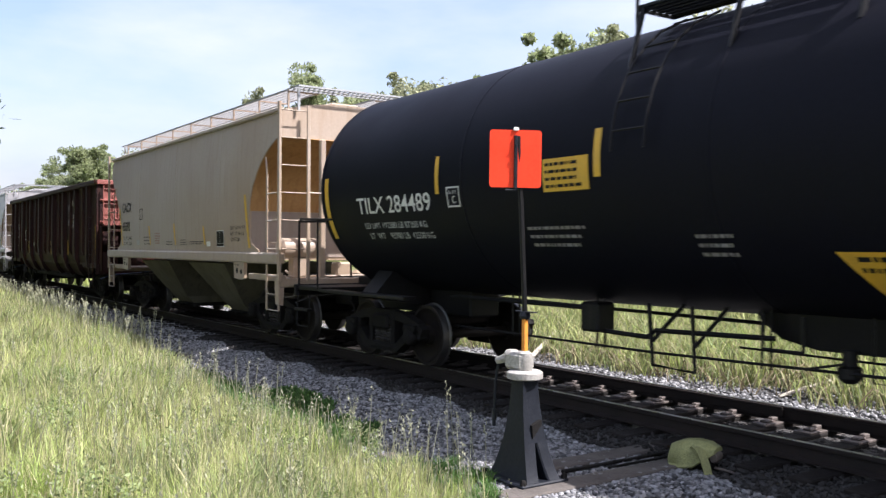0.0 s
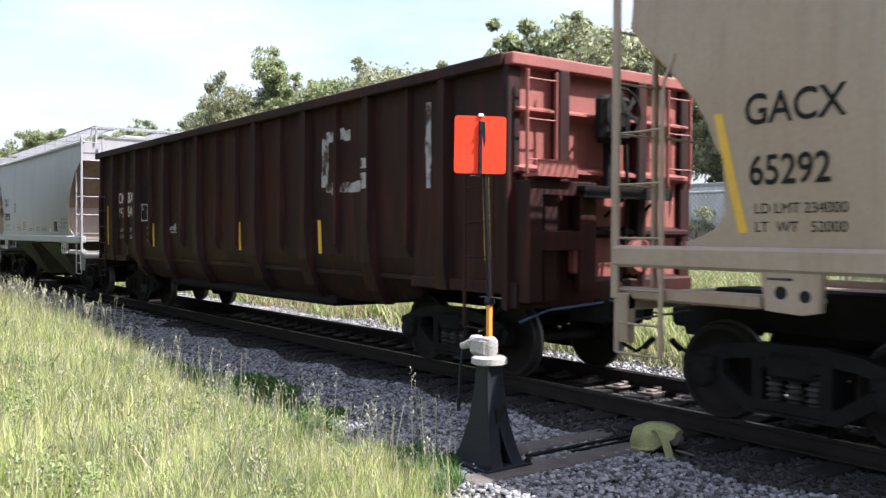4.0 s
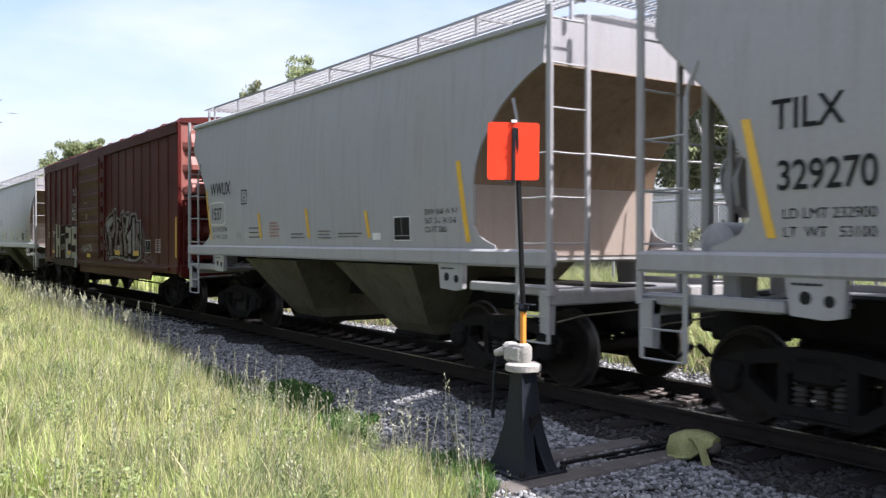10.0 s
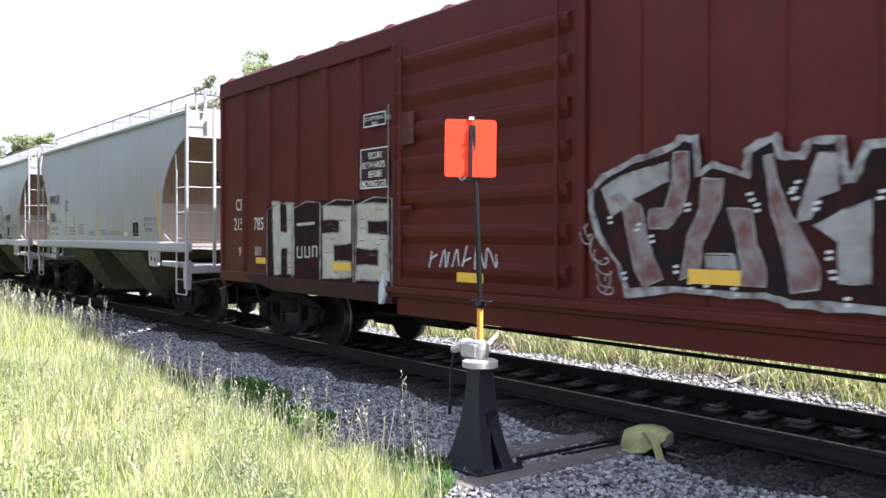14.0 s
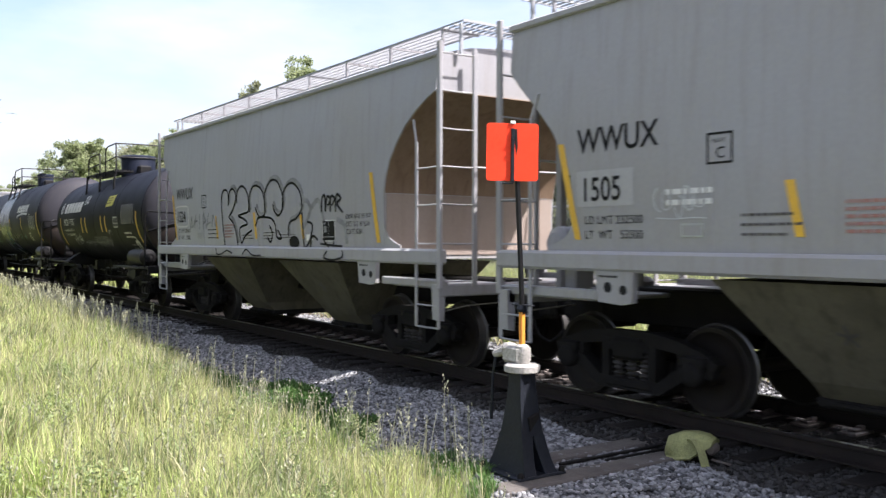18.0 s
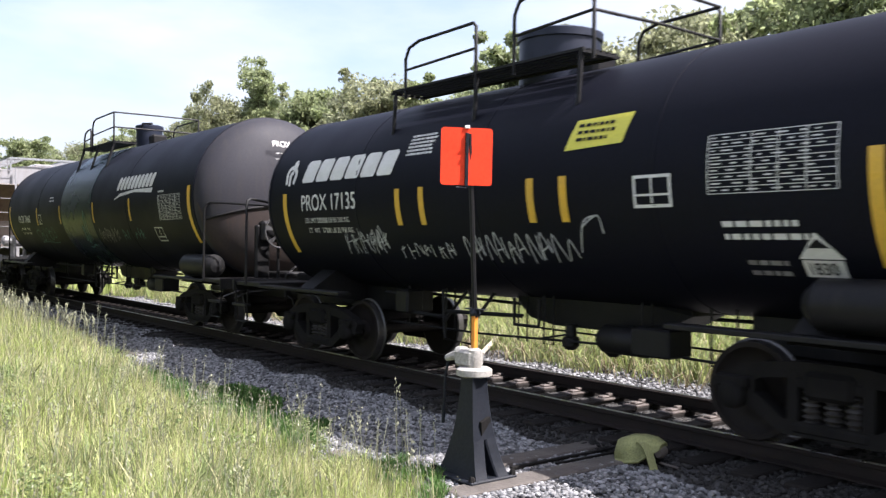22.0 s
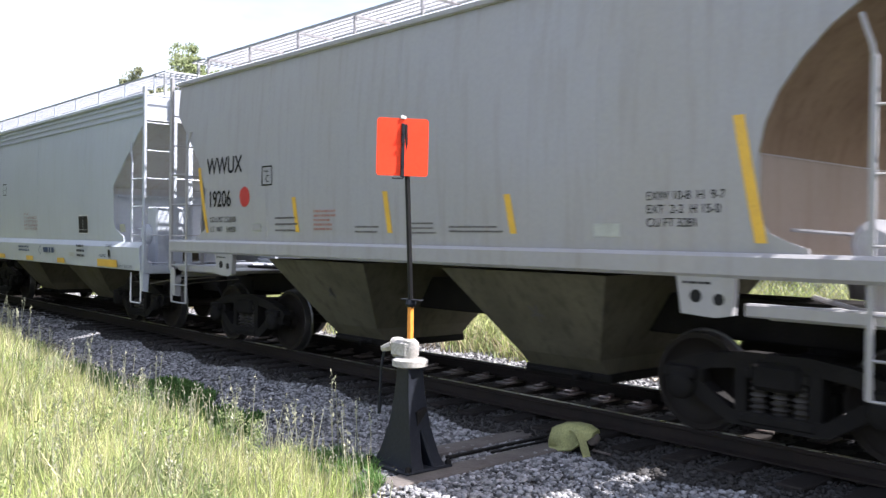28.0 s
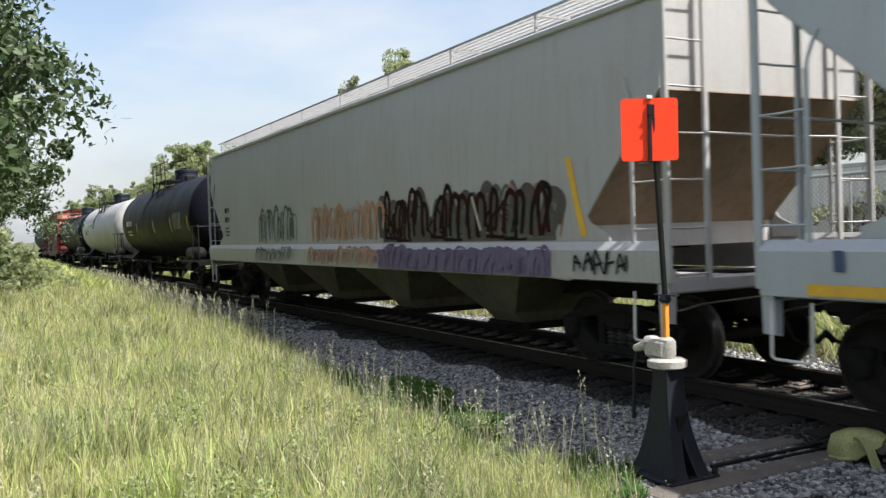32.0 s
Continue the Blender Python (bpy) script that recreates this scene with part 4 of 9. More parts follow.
x, y = scatter(110000, (-30, -5.5), (-4.7, -2.4), lambda x, y: (y < stone_edge(x) + 0.12 * np.sin(x * 11)) & (y > grass_edge(x) - 0.2) & (patchy(x, y, 2.2, 5) > -0.55), 1.4)
v, t, q = blades(x, y, 0.05 + 0.13 * RNG.random(len(x)), 0.3 + 0.5 * RNG.random(len(x)), 0.004 * (1 + 0.1 * np.abs(x)))
stuff("low_grass", v, t, q, "low_green", "low dark green grass creeping into the stones", "grass")
x, y = scatter(52000, (-95, -30), (-16, -2.6), lambda x, y: y < grass_edge(x))
v, t, q = blades(x, y, 0.55 + 0.35 * RNG.random(len(x)), 0.3 + 0.3 * RNG.random(len(x)), 0.03 + 0.02 * RNG.random(len(x)))
stuff("distant_grass", v, t, q, "grass", "tall grass along the track in the distance", "grass")
x, y = scatter(90000, (-38, 8), (3.0, 10), lambda x, y: (RNG.random(len(x)) < np.clip((y - 3.05 - 0.25 * np.sin(x * 1.3) - 0.2 * np.sin(x * 3.7)) * 1.3, 0, 1)))
v, t, q = blades(x, y, (0.4 + 0.5 * RNG.random(len(x))) * np.clip((y - 2.4) / 1.4, 0.25, 1.0), 0.3 + 0.6 * RNG.random(len(x)), 0.008 + 0.008 * RNG.random(len(x)))
s = RNG.random(len(x)) < 0.3
v5 = v.reshape(-1, 5, 3)
for pick, nm, mt, lb in ((~s & (v5[:, 0, 0] % 0.1 < 0.055), "far_grass", "grass", "tall green grass beyond the track"), (~s & (v5[:, 0, 0] % 0.1 >= 0.055), "far_weeds", "weed", "grey-green weeds in the grass beyond the track"), (s, "far_dry_grass", "grass_dry", "dry stalks among the grass beyond the track")):
    vv = v5[pick].reshape(-1, 3)
    o = np.arange(pick.sum()) * 5
    stuff(nm, vv, np.stack([o + 3, o + 2, o + 4], 1), np.stack([o, o + 1, o + 2, o + 3], 1), mt, lb, "grass")
x, y = scatter(2600, (-26, 4), (3.0, 5.2), lambda x, y: patchy(x, y, 1.7, 8) > -0.3)
v, t, q = blades(x, y, 0.25 + 0.5 * RNG.random(len(x)), 0.5 + 1.4 * RNG.random(len(x)), 0.006 + 0.008 * RNG.random(len(x)), bend=0.9)
stuff("dead_stalks", v, t, q, "dead", "brown dead stalks lying at the edge of the far grass", "grass")
x, y = scatter(26000, (-130, -36), (2.6, 22), lambda x, y: x < 0)
v, t, q = blades(x, y, 0.6 + 0.5 * RNG.random(len(x)), 0.3 + 0.3 * RNG.random(len(x)), 0.05 + 0.03 * RNG.random(len(x)))
stuff("distant_far_grass", v, t, q, "grass", "tall grass beyond the track in the distance", "grass")


x, y = scatter(3200, (-26, -2.6), (-10, -3.2), meadow, 1.5)
v, t, q = blades(x, y, 0.42 + 0.24 * RNG.random(len(x)), 0.05 + 0.25 * RNG.random(len(x)), 0.0022 * (1 + 0.12 * np.abs(x)))
stuff("pale_stalks", v, t, q, "grass_dry", "thin pale stalks rising out of the meadow", "grass")


def panicles(n, xr, yr, keep, tall, size, name, label, power=1.0):
    """Thin stalks, each with a loose pale seed head of small flakes."""
    x, y = scatter(n, xr, yr, keep, power)
    n = len(x)
    z = ground_z(x, y)
    h = tall[0] + (tall[1] - tall[0]) * RNG.random(n)
    a = RNG.random(n) * 6.283
    lean = 0.05 + 0.25 * RNG.random(n)
    top = np.stack([x + np.cos(a) * lean * h, y + np.sin(a) * lean * h, z + h], 1)
    w = 0.0016 * (1 + 0.1 * np.abs(x))
    b = np.stack([x, y, z], 1)
    W = np.stack([w * 0.7, w * 0.7, 0 * w], 1)
    sv = np.stack([b - W, b + W, top + W, top - W], 1).reshape(-1, 3)
    k = 9
    u = np.tile(np.linspace(-0.05, 0.09, k), n)[:, None]
    ax = np.repeat(np.stack([np.cos(a) * lean, np.sin(a) * lean, np.ones(n)], 1), k, 0)
    c = np.repeat(top, k, 0) + ax * u + RNG.normal(size=(n * k, 3)) * np.array([0.009, 0.009, 0.006])
    d = ax + RNG.normal(size=(n * k, 3)) * 0.5
    d /= np.linalg.norm(d, axis=1)[:, None]
    e = np.cross(d, RNG.normal(size=(n * k, 3)))
    e /= np.linalg.norm(e, axis=1)[:, None]
    s = (size * np.repeat(0.7 + 0.6 * RNG.random(n), k) * (0.6 + 0.6 * RNG.random(n * k)))[:, None]
    fv = np.stack([c - d * s, c + e * s * 0.4, c + d * s, c - e * s * 0.4], 1).reshape(-1, 3)
    v = np.concatenate([sv, fv])
    o = np.arange(len(v) // 4) * 4
    stuff(name, v, none3, np.stack([o, o + 1, o + 2, o + 3], 1), "seed", label, "grass")


panicles(1500, (-24, -4.5), (-9.5, -2.4), meadow, (0.34, 0.58), 0.014, "meadow_seed_heads", "pale feathery seed heads over the meadow grass", 1.3)
panicles(760, (-17, -6.2), (-5.5, -2.2), lambda x, y: (y < grass_edge(x) + 0.25) & (y > grass_edge(x) - 0.35) & (patchy(x, y, 1.1, 2) > 0.0), (0.34, 0.72), 0.016, "edge_seed_heads", "tall grass stalks with pale seed heads at the meadow's edge")
panicles(420, (-12.5, -5.9), (-4.6, -3.0), lambda x, y: (y < grass_edge(x) + 0.22) & (y > grass_edge(x) - 0.12) & (smooth_noise(x, 0.0 * y, 3.1, 1.0) > 0.05), (0.30, 0.52), 0.017, "edge_foxtails", "upright stalks with pale seed heads in clumps at the meadow's edge")
panicles(1500, (-42, -17), (-6.0, -2.2), lambda x, y: (y < grass_edge(x) + 0.2) & (y > grass_edge(x) - 1.2), (0.6, 0.95), 0.03, "far_seed_heads", "tall pale seed stalks along the meadow's edge farther off")


# ---- trees ----
def leaves(centers, radii, per, size, rng, squash=0.75):
    n = len(centers) * per
    c = np.repeat(np.asarray(centers), per, 0)
    r = np.repeat(np.asarray(radii), per)
    d = rng.normal(size=(n, 3))
    d /= np.linalg.norm(d, axis=1)[:, None]
    p = c + d * (r * rng.random(n) ** 0.45)[:, None] * np.array([1, 1, squash])
    a = rng.normal(size=(n, 3))
    a /= np.linalg.norm(a, axis=1)[:, None]
    b = np.cross(a, rng.normal(size=(n, 3)))
    b /= np.linalg.norm(b, axis=1)[:, None]
    s = (size * (0.6 + 0.8 * rng.random(n)))[:, None]
    v = np.stack([p - a * s, p + b * s * 0.45, p + a * s, p - b * s * 0.45], 1).reshape(-1, 3)
    o = np.arange(n) * 4
    return v, np.stack([o, o + 1, o + 2, o + 3], 1)


def tree(name, label, height, spread, seed, leaf="leaf", size=0.2, clumps=75, per=60, low=0.22, at=None, scrub=False):
    rng = np.random.default_rng(seed)
    r = random.Random(seed)
    ob = thing(name, label, "bush" if scrub else "tree", at=at)
    g = G()
    lean = (r.uniform(-0.5, 0.5), r.uniform(-0.5, 0.5))
    top = (lean[0], lean[1], height * 0.86)
    g.tube([(0, 0, -0.4), (lean[0] * 0.2, lean[1] * 0.2, height * 0.3), (lean[0] * 0.6, lean[1] * 0.6, height * 0.6), top], 0.016 * height + 0.03, 7, 0.03)
    tips = []
    for i in range(16):
        u = r.uniform(low, 0.85)
        a = i * 2.4 + r.uniform(-0.4, 0.4)
        reach = spread * (0.55 + 0.5 * r.random()) * (1.12 - 0.75 * max(u - 0.35, 0) / 0.5)
        p0 = Vector((lean[0] * u, lean[1] * u, height * u))
        p2 = p0 + Vector((math.cos(a) * reach, math.sin(a) * reach, reach * r.uniform(0.25, 0.8)))
        p1 = p0.lerp(p2, 0.5) + Vector((0, 0, -0.06 * reach))
        g.tube([p0, p1, p2], 0.006 * height + 0.01, 5, 0.012)
        tips += [(p0.lerp(p2, 0.65), 0.9), (p2, 1.0), (p0.lerp(p2, 0.4), 0.8)]
    tips += [(Vector(top), 1.0), (Vector(top) + Vector((0, 0, 0.09 * height)), 0.7)]
    part("trunk", g, "bark", ob, smooth=60)
    cs, rs = [], []
    for i in range(clumps):
        p, k = tips[i % len(tips)]
        cs.append((p.x + r.gauss(0, 0.24 * spread), p.y + r.gauss(0, 0.24 * spread), min(p.z + r.gauss(0, 0.17 * spread), height)))
        rs.append(spread * r.uniform(0.10, 0.34) * k)
    v, q = leaves(cs, rs, per, size, rng)
    part("crown", quick_mesh("crown", v, none3, q, leaf), None, ob)
    return ob


protos = [tree("tree", "leafy green deciduous tree in the far wood", 11.5, 3.6, 11, "leaf", 0.15, 170, 150, at=(-58.0, 24.0, 2.2)),
          tree("tree", "olive-green deciduous tree in the far wood", 12.5, 3.9, 12, "leaf_olive", 0.15, 170, 150, at=(-70.0, 27.0, 2.5)),
          tree("tree", "mid-green deciduous tree in the far wood", 10.5, 3.3, 13, "leaf", 0.15, 170, 150, at=(-47.0, 24.5, 2.2)),
          tree("tree", "slim light green tree in the far wood", 13.5, 2.6, 14, "leaf", 0.15, 120, 110, low=0.3, at=(-62.5, 22.0, 2.0))]
r = random.Random(21)
spots = []
for i in range(56):
    x = 16 - 2.5 * i - r.uniform(0, 1.5)
    spots.append((x, (16.5 if x > -32 else 23.5) + r.uniform(-2, 4) + (4 if i % 3 == 0 else 0)))
for i in range(34):
    spots.append((14 - 4.2 * i, 29 + r.uniform(-2, 6)))
for i in range(34):
    spots.append((-112 - 5 * i, 22 + r.uniform(-6, 16)))
for i, (x, y) in enumerate(spots):
    k = 3 if i % 9 == 4 and x < -36 else i % 3
    u = r.uniform(0.72, 1.06)
    s = u * (0.92 if x > -100 else 1.15)
    if x > -36:
        s = (7.9 + (0.9 if x > -22 else 0.0) + 4.0 * (u - 0.72)) / (11.5, 12.5, 10.5)[k]
    t_ = copy_thing(protos[k], Matrix.Identity(4))
    t_.matrix_basis = Matrix.LocRotScale((x, y, float(ground_z(x, y)) - 0.1), Euler((0, 0, r.uniform(0, 6.28))), (s, s, s * r.uniform(0.9, 1.1)))
# two taller trees that stand out over the wood
for x, y, s, k in ((-63.9, 22.5, 1.12, 3), (-64.2, 18.6, 1.0, 1)):
    t_ = copy_thing(protos[k], Matrix.Identity(4))
    t_.matrix_basis = Matrix.LocRotScale((x, y, 1.6), Euler((0, 0, 1.0 + x)), (s * 0.8, s * 0.8, s))
bush = tree("bush", "rounded green bush at the edge of the wood", 2.6, 1.5, 31, "leaf_olive", 0.12, 46, 60, low=0.1, at=(-26.0, 9.5, 0.45), scrub=True)
for i in range(16):
    x, y = -4 - 3.4 * i + r.uniform(-1, 1), r.uniform(10.5, 14.0)
    b_ = copy_thing(bush, Matrix.Identity(4))
    s = r.uniform(0.7, 1.25)
    b_.matrix_basis = Matrix.LocRotScale((x, y, float(ground_z(x, y)) - 0.1), Euler((0, 0, r.uniform(0, 6.28))), (s, s, s))
# trees on the near side, down the line
edge_tree = tree("tree", "broad dark-leaved tree leaning over the meadow beside the track", 12.2, 3.9, 41, "leaf_dark", 0.10, 210, 190, low=0.1, at=(-20.5, -10.15, 0.3))
for x, y, s in ((-27.5, -9.6, 0.9), (-35.0, -9.7, 0.95), (-44, -9.3, 0.95), (-54, -9.4, 1.0)):
    t_ = copy_thing(edge_tree, Matrix.Identity(4))
    t_.matrix_basis = Matrix.LocRotScale((x, y, float(ground_z(x, y)) - 0.1), Euler((0, 0, x)), (s, s, s))
near_bush = tree("bush", "leafy green bush at the foot of the trees beside the track", 1.9, 1.2, 43, "leaf", 0.09, 40, 60, low=0.08, at=(-24.0, -8.2, 0.3), scrub=True)
for i in range(14):
    x, y = -27 - 4.2 * i, -7.6 - 0.9 * min(i / 8, 1) + r.uniform(-0.4, 0.4)
    s = r.uniform(0.75, 1.15)
    b_ = copy_thing(near_bush, Matrix.Identity(4))
    b_.matrix_basis = Matrix.LocRotScale((x, y, float(ground_z(x, y)) - 0.1), Euler((0, 0, r.uniform(0, 6.28))), (s, s, s))
# clumps of broad-leaved weeds standing in the meadow
r = random.Random(77)
cs, rs = [], []
while len(cs) < 560:
    cx, cy = -3.2 - 15 * r.random() ** 1.3, r.uniform(-9.5, -2.9)
    if not bool(meadow(np.array(cx), np.array(cy))) or cy > float(grass_edge(cx)) + 0.1:
        continue
    for k in range(r.randint(4, 12)):
        px, py = cx + r.gauss(0, 0.10), cy + r.gauss(0, 0.10)
        cs.append((px, py, float(ground_z(px, py)) + r.uniform(0.16, 0.40)))
        rs.append(r.uniform(0.05, 0.11))
v, q = leaves(cs, rs, 34, 0.016, np.random.default_rng(78), 1.2)
stuff("leafy_weeds", v, none3, q, "weed", "clumps of broad-leaved weeds among the tall grass", "weeds")

log = tagged(part("fallen_branch", G().tube([(-7.75, 3.15, -0.36), (-7.6, 3.5, -0.26), (-7.35, 3.9, -0.12), (-7.25, 4.1, -0.06)], 0.03, 7, 0.02).tube([(-7.32, 3.95, -0.1), (-7.15, 3.75, -0.22), (-7.0, 3.45, -0.38)], 0.018, 5, 0.014), "wood_log"), "bleached fallen branch lying in the far grass", "branch")
log2 = tagged(part("fallen_branch", G().tube([(-13.3, 3.2, -0.36), (-14.2, 4.6, -0.02), (-14.6, 5.4, 0.1)], 0.05, 7, 0.03), "wood_log"), "bleached fallen branch lying in the far grass", "branch")


# ---- fence and yard beyond the track ----
def fence():
    fy, x0, x1, n = 7.2, -24.0, 12.0, 12
    ob = thing("chain_link_fence", "galvanised chain-link fence with a top rail beyond the track", "fence", at=(0, fy, 0))
    post = G().tube([(0, 0, 0), (0, 0, 2.42)], 0.03, 8).lathe([(0.036, 2.42), (0.036, 2.45), (0.01, 2.47)], 8, "z").mesh("post", "galv")
    step = (x1 - x0) / n
    for i in range(n + 1):
        x = x0 + i * step
        part("post", post, None, ob, at=(x, 0, 0.2))
    part("top_rail", G().tube([(x0, 0, 2.64), (x1, 0, 2.64)], 0.034, 8), "galv", ob)
    for i in range(n):
        g = G()
        a, b = x0 + i * step + 0.03, x0 + (i + 1) * step - 0.03
        z0, z1, p = 0.25, 2.62, 0.105
        h = z1 - z0
        for sgn in (1, -1):
            k = int((b - a + h) / p)
            for j in range(k):
                s = a - h + j * p if sgn > 0 else a + j * p
                e = s + h if sgn > 0 else s - h
                # clip the wire to the panel
                u0, u1 = 0.0, 1.0
                for lim, low in ((a, True), (b, False)):
                    d = e - s
                    tt = (lim - s) / d
                    if (low and d > 0) or (not low and d < 0):
                        u0 = max(u0, tt)
                    else:
                        u1 = min(u1, tt)
                if u1 > u0 + 0.01:
                    w = 0.0065
                    p0, p1 = (s + (e - s) * u0, z0 + h * u0), (s + (e - s) * u1, z0 + h * u1)
                    yy = 0.003 * sgn
                    g.add([(p0[0] - w, yy, p0[1]), (p0[0] + w, yy, p0[1]), (p1[0] + w, yy, p1[1]), (p1[0] - w, yy, p1[1]),
                           (p0[0], yy + 0.006, p0[1]), (p1[0], yy + 0.006, p1[1])], [(0, 1, 2, 3), (1, 4, 5, 2), (4, 0, 3, 5)])
        part("wire_mesh", g, "galv", ob, smooth=0)
    return ob


fence()


def yard():
    shed = thing("meter_shed", "beige metal meter shed behind the fence", "shed", at=(-5.62, 9.0, 0.4))
    part("body", G().box(-0.42, 0.42, -0.5, 0.5, -0.2, 1.78, 0.02), "beige", shed)
    part("roof", G().box(-0.48, 0.48, -0.56, 0.56, 1.78, 1.84, 0.015), "beige", shed)
    part("door", G().box(-0.3, 0.3, -0.52, -0.5, 0.0, 1.6, 0.01), "beige", shed)
    part("door_handle", G().box(0.2, 0.24, -0.55, -0.52, 0.75, 0.9, 0.005), "galv", shed)
    tr = thing("equipment_trailer", "white box equipment trailer parked behind the fence", "trailer", at=pose(-15.6, 12.5, 0.62, 0, 0, 6))
    part("body", G().box(-2.6, 2.6, -1.1, 1.1, 0.5, 2.5, 0.05), "container", tr)
    for k in range(9):
        part("side_rib", G().box(-2.4 + 0.6 * k - 0.02, -2.4 + 0.6 * k + 0.02, -1.125, -1.1, 0.55, 2.45), "container", tr)
    part("roof_rail", G().box(-2.62, 2.62, -1.13, -1.05, 2.42, 2.52, 0.01), "galv", tr)
    for s in (-0.5, 0.5):
        part("wheel", G().lathe([(0.2, -0.14), (0.34, -0.12), (0.36, 0), (0.34, 0.12), (0.2, 0.14)], 20, "y", (s, -0.95, 0.34)), "truck", tr)
    cab = thing("utility_cabinet", "white utility cabinet on a plinth behind the fence", "cabinet", at=(-8.0, 10.0, 0.5))
    part("body", G().box(-0.7, 0.7, -0.4, 0.4, 0.1, 1.5, 0.03), "container", cab)
    part("lid", G().box(-0.75, 0.75, -0.45, 0.45, 1.5, 1.58, 0.02), "container", cab)
    part("plinth", G().box(-0.8, 0.8, -0.5, 0.5, -0.3, 0.1), "concrete", cab)
    part("vent", G().box(0.3, 0.6, -0.412, -0.402, 0.5, 0.8), "galv", cab)


yard()


# ---- rolling stock: shared pieces ----
MOVING, WHEELSETS = [], []


def bar2d(g, pts, y0, y1):
    """A flat bar through (x, z, half depth) points, of width y0 to y1."""
    rings = []
    for i, (x, z, h) in enumerate(pts):
        a, b = pts[max(i - 1, 0)], pts[min(i + 1, len(pts) - 1)]
        d = Vector((b[0] - a[0], b[1] - a[1])).normalized()
        n = Vector((-d.y, d.x)) * h
        rings.append([(x - n.x, y0, z - n.y), (x + n.x, y0, z + n.y), (x + n.x, y1, z + n.y), (x - n.x, y1, z - n.y)])
    return g.loft(rings)


def make_truck_meshes():
    out = {}
    g = G()
    bar2d(g, [(-1.10, 0.50, 0.085), (-0.95, 0.60, 0.07), (-0.62, 0.70, 0.065), (-0.28, 0.74, 0.07), (0.28, 0.74, 0.07), (0.62, 0.70, 0.065), (0.95, 0.60, 0.07), (1.10, 0.50, 0.085)], -0.07, 0.07)
    bar2d(g, [(-0.98, 0.50, 0.07), (-0.70, 0.42, 0.07), (-0.42, 0.24, 0.065), (0.42, 0.24, 0.065), (0.70, 0.42, 0.07), (0.98, 0.50, 0.07)], -0.085, 0.085)
    for s in (-1, 1):
        bar2d(g, [(s * 0.33, 0.24, 0.05), (s * 0.33, 0.72, 0.05)], -0.08, 0.08)
        g.box(s * 0.89 - 0.19, s * 0.89 + 0.19, -0.09, 0.09, 0.40, 0.64, 0.03)
    g.box(-0.34, 0.34, -0.1, 0.1, 0.20, 0.29, 0.02)
    g.box(-0.30, 0.30, -0.09, 0.09, 0.58, 0.68, 0.02)
    out["frame"] = g.mesh("side_frame", "truck", 30)
    prof = []
    for k in range(22):
        u = k / 21
        prof.append((0.066 + 0.020 * math.cos(u * 2 * math.pi * 5.5), 0.29 + 0.29 * u))
    out["spring"] = G().lathe(prof, 10, "z").mesh("spring", "spring", 60)
    out["bolster"] = G().box(-0.22, 0.22, -1.12, 1.12, 0.50, 0.74, 0.04).lathe([(0.22, 0.74), (0.22, 0.82), (0.16, 0.84)], 16, "z").mesh("bolster", "truck", 30)
    out["cap"] = G().lathe([(0.13, -0.05), (0.135, 0.0), (0.125, 0.05), (0.10, 0.075), (0.05, 0.085)], 14, "y").box(-0.16, 0.16, -0.06, 0.05, 0.06, 0.17, 0.02).mesh("bearing", "truck", 40)
    out["beam"] = G().tube([(0, -0.8, 0.36), (0, 0.8, 0.36)], 0.045, 6).box(-0.05, 0.05, -0.82, -0.66, 0.3, 0.5, 0.01).box(-0.05, 0.05, 0.66, 0.82, 0.3, 0.5, 0.01).mesh("brake_beam", "truck", 30)
    g = G()
    g.lathe([(0.075, -1.05), (0.085, -0.9), (0.085, -0.82), (0.075, -0.55), (0.07, 0), (0.075, 0.55), (0.085, 0.82), (0.085, 0.9), (0.075, 1.05)], 12, "y")
    for s in (-1, 1):
        prof = [(0.09, 0.63), (0.13, 0.64), (0.14, 0.70), (0.26, 0.715), (0.37, 0.70), (0.40, 0.68), (0.455, 0.678), (0.484, 0.69), (0.482, 0.705), (0.462, 0.715), (0.455, 0.80), (0.448, 0.818), (0.40, 0.815), (0.385, 0.79), (0.27, 0.745), (0.15, 0.765), (0.13, 0.85), (0.09, 0.855)]
        g.lathe([(r, s * y) for r, y in prof], 36, "y", close=False)
    me = g.mesh("wheelset", "wheel", 40)
    me.materials.append(M["tread"])
    for p in me.polygons:
        c = p.center
        rad = math.hypot(c.x, c.z)
        if rad > 0.446 and 0.68 < abs(c.y) < 0.83:
            p.material_index = 1
    out["wheelset"] = me
    return out


TM = make_truck_meshes()


def truck(car, x):
    tr = part("truck", TM["bolster"], None, car, "dark grimy two-axle cast-steel truck", at=(x, 0, 0))
    for s in (-1, 1):
        part("side_frame", TM["frame"], None, tr, at=(0, s * 0.99, 0))
        for k in (-0.19, 0.0, 0.19):
            part("spring", TM["spring"], None, tr, at=(k, s * 0.99, 0))
        part("brake_beam", TM["beam"], None, tr, at=(s * 0.33, 0, 0))
        for k in (-0.89, 0.89):
            part("bearing", TM["cap"], None, tr, at=pose(k, s * 1.10, 0.457, 0, 0, 0 if s > 0 else 180))
        w = part("wheelset", TM["wheelset"], None, tr, at=(s * 0.89, 0, 0.457))
        WHEELSETS.append((w, s * 0.89))
    return tr


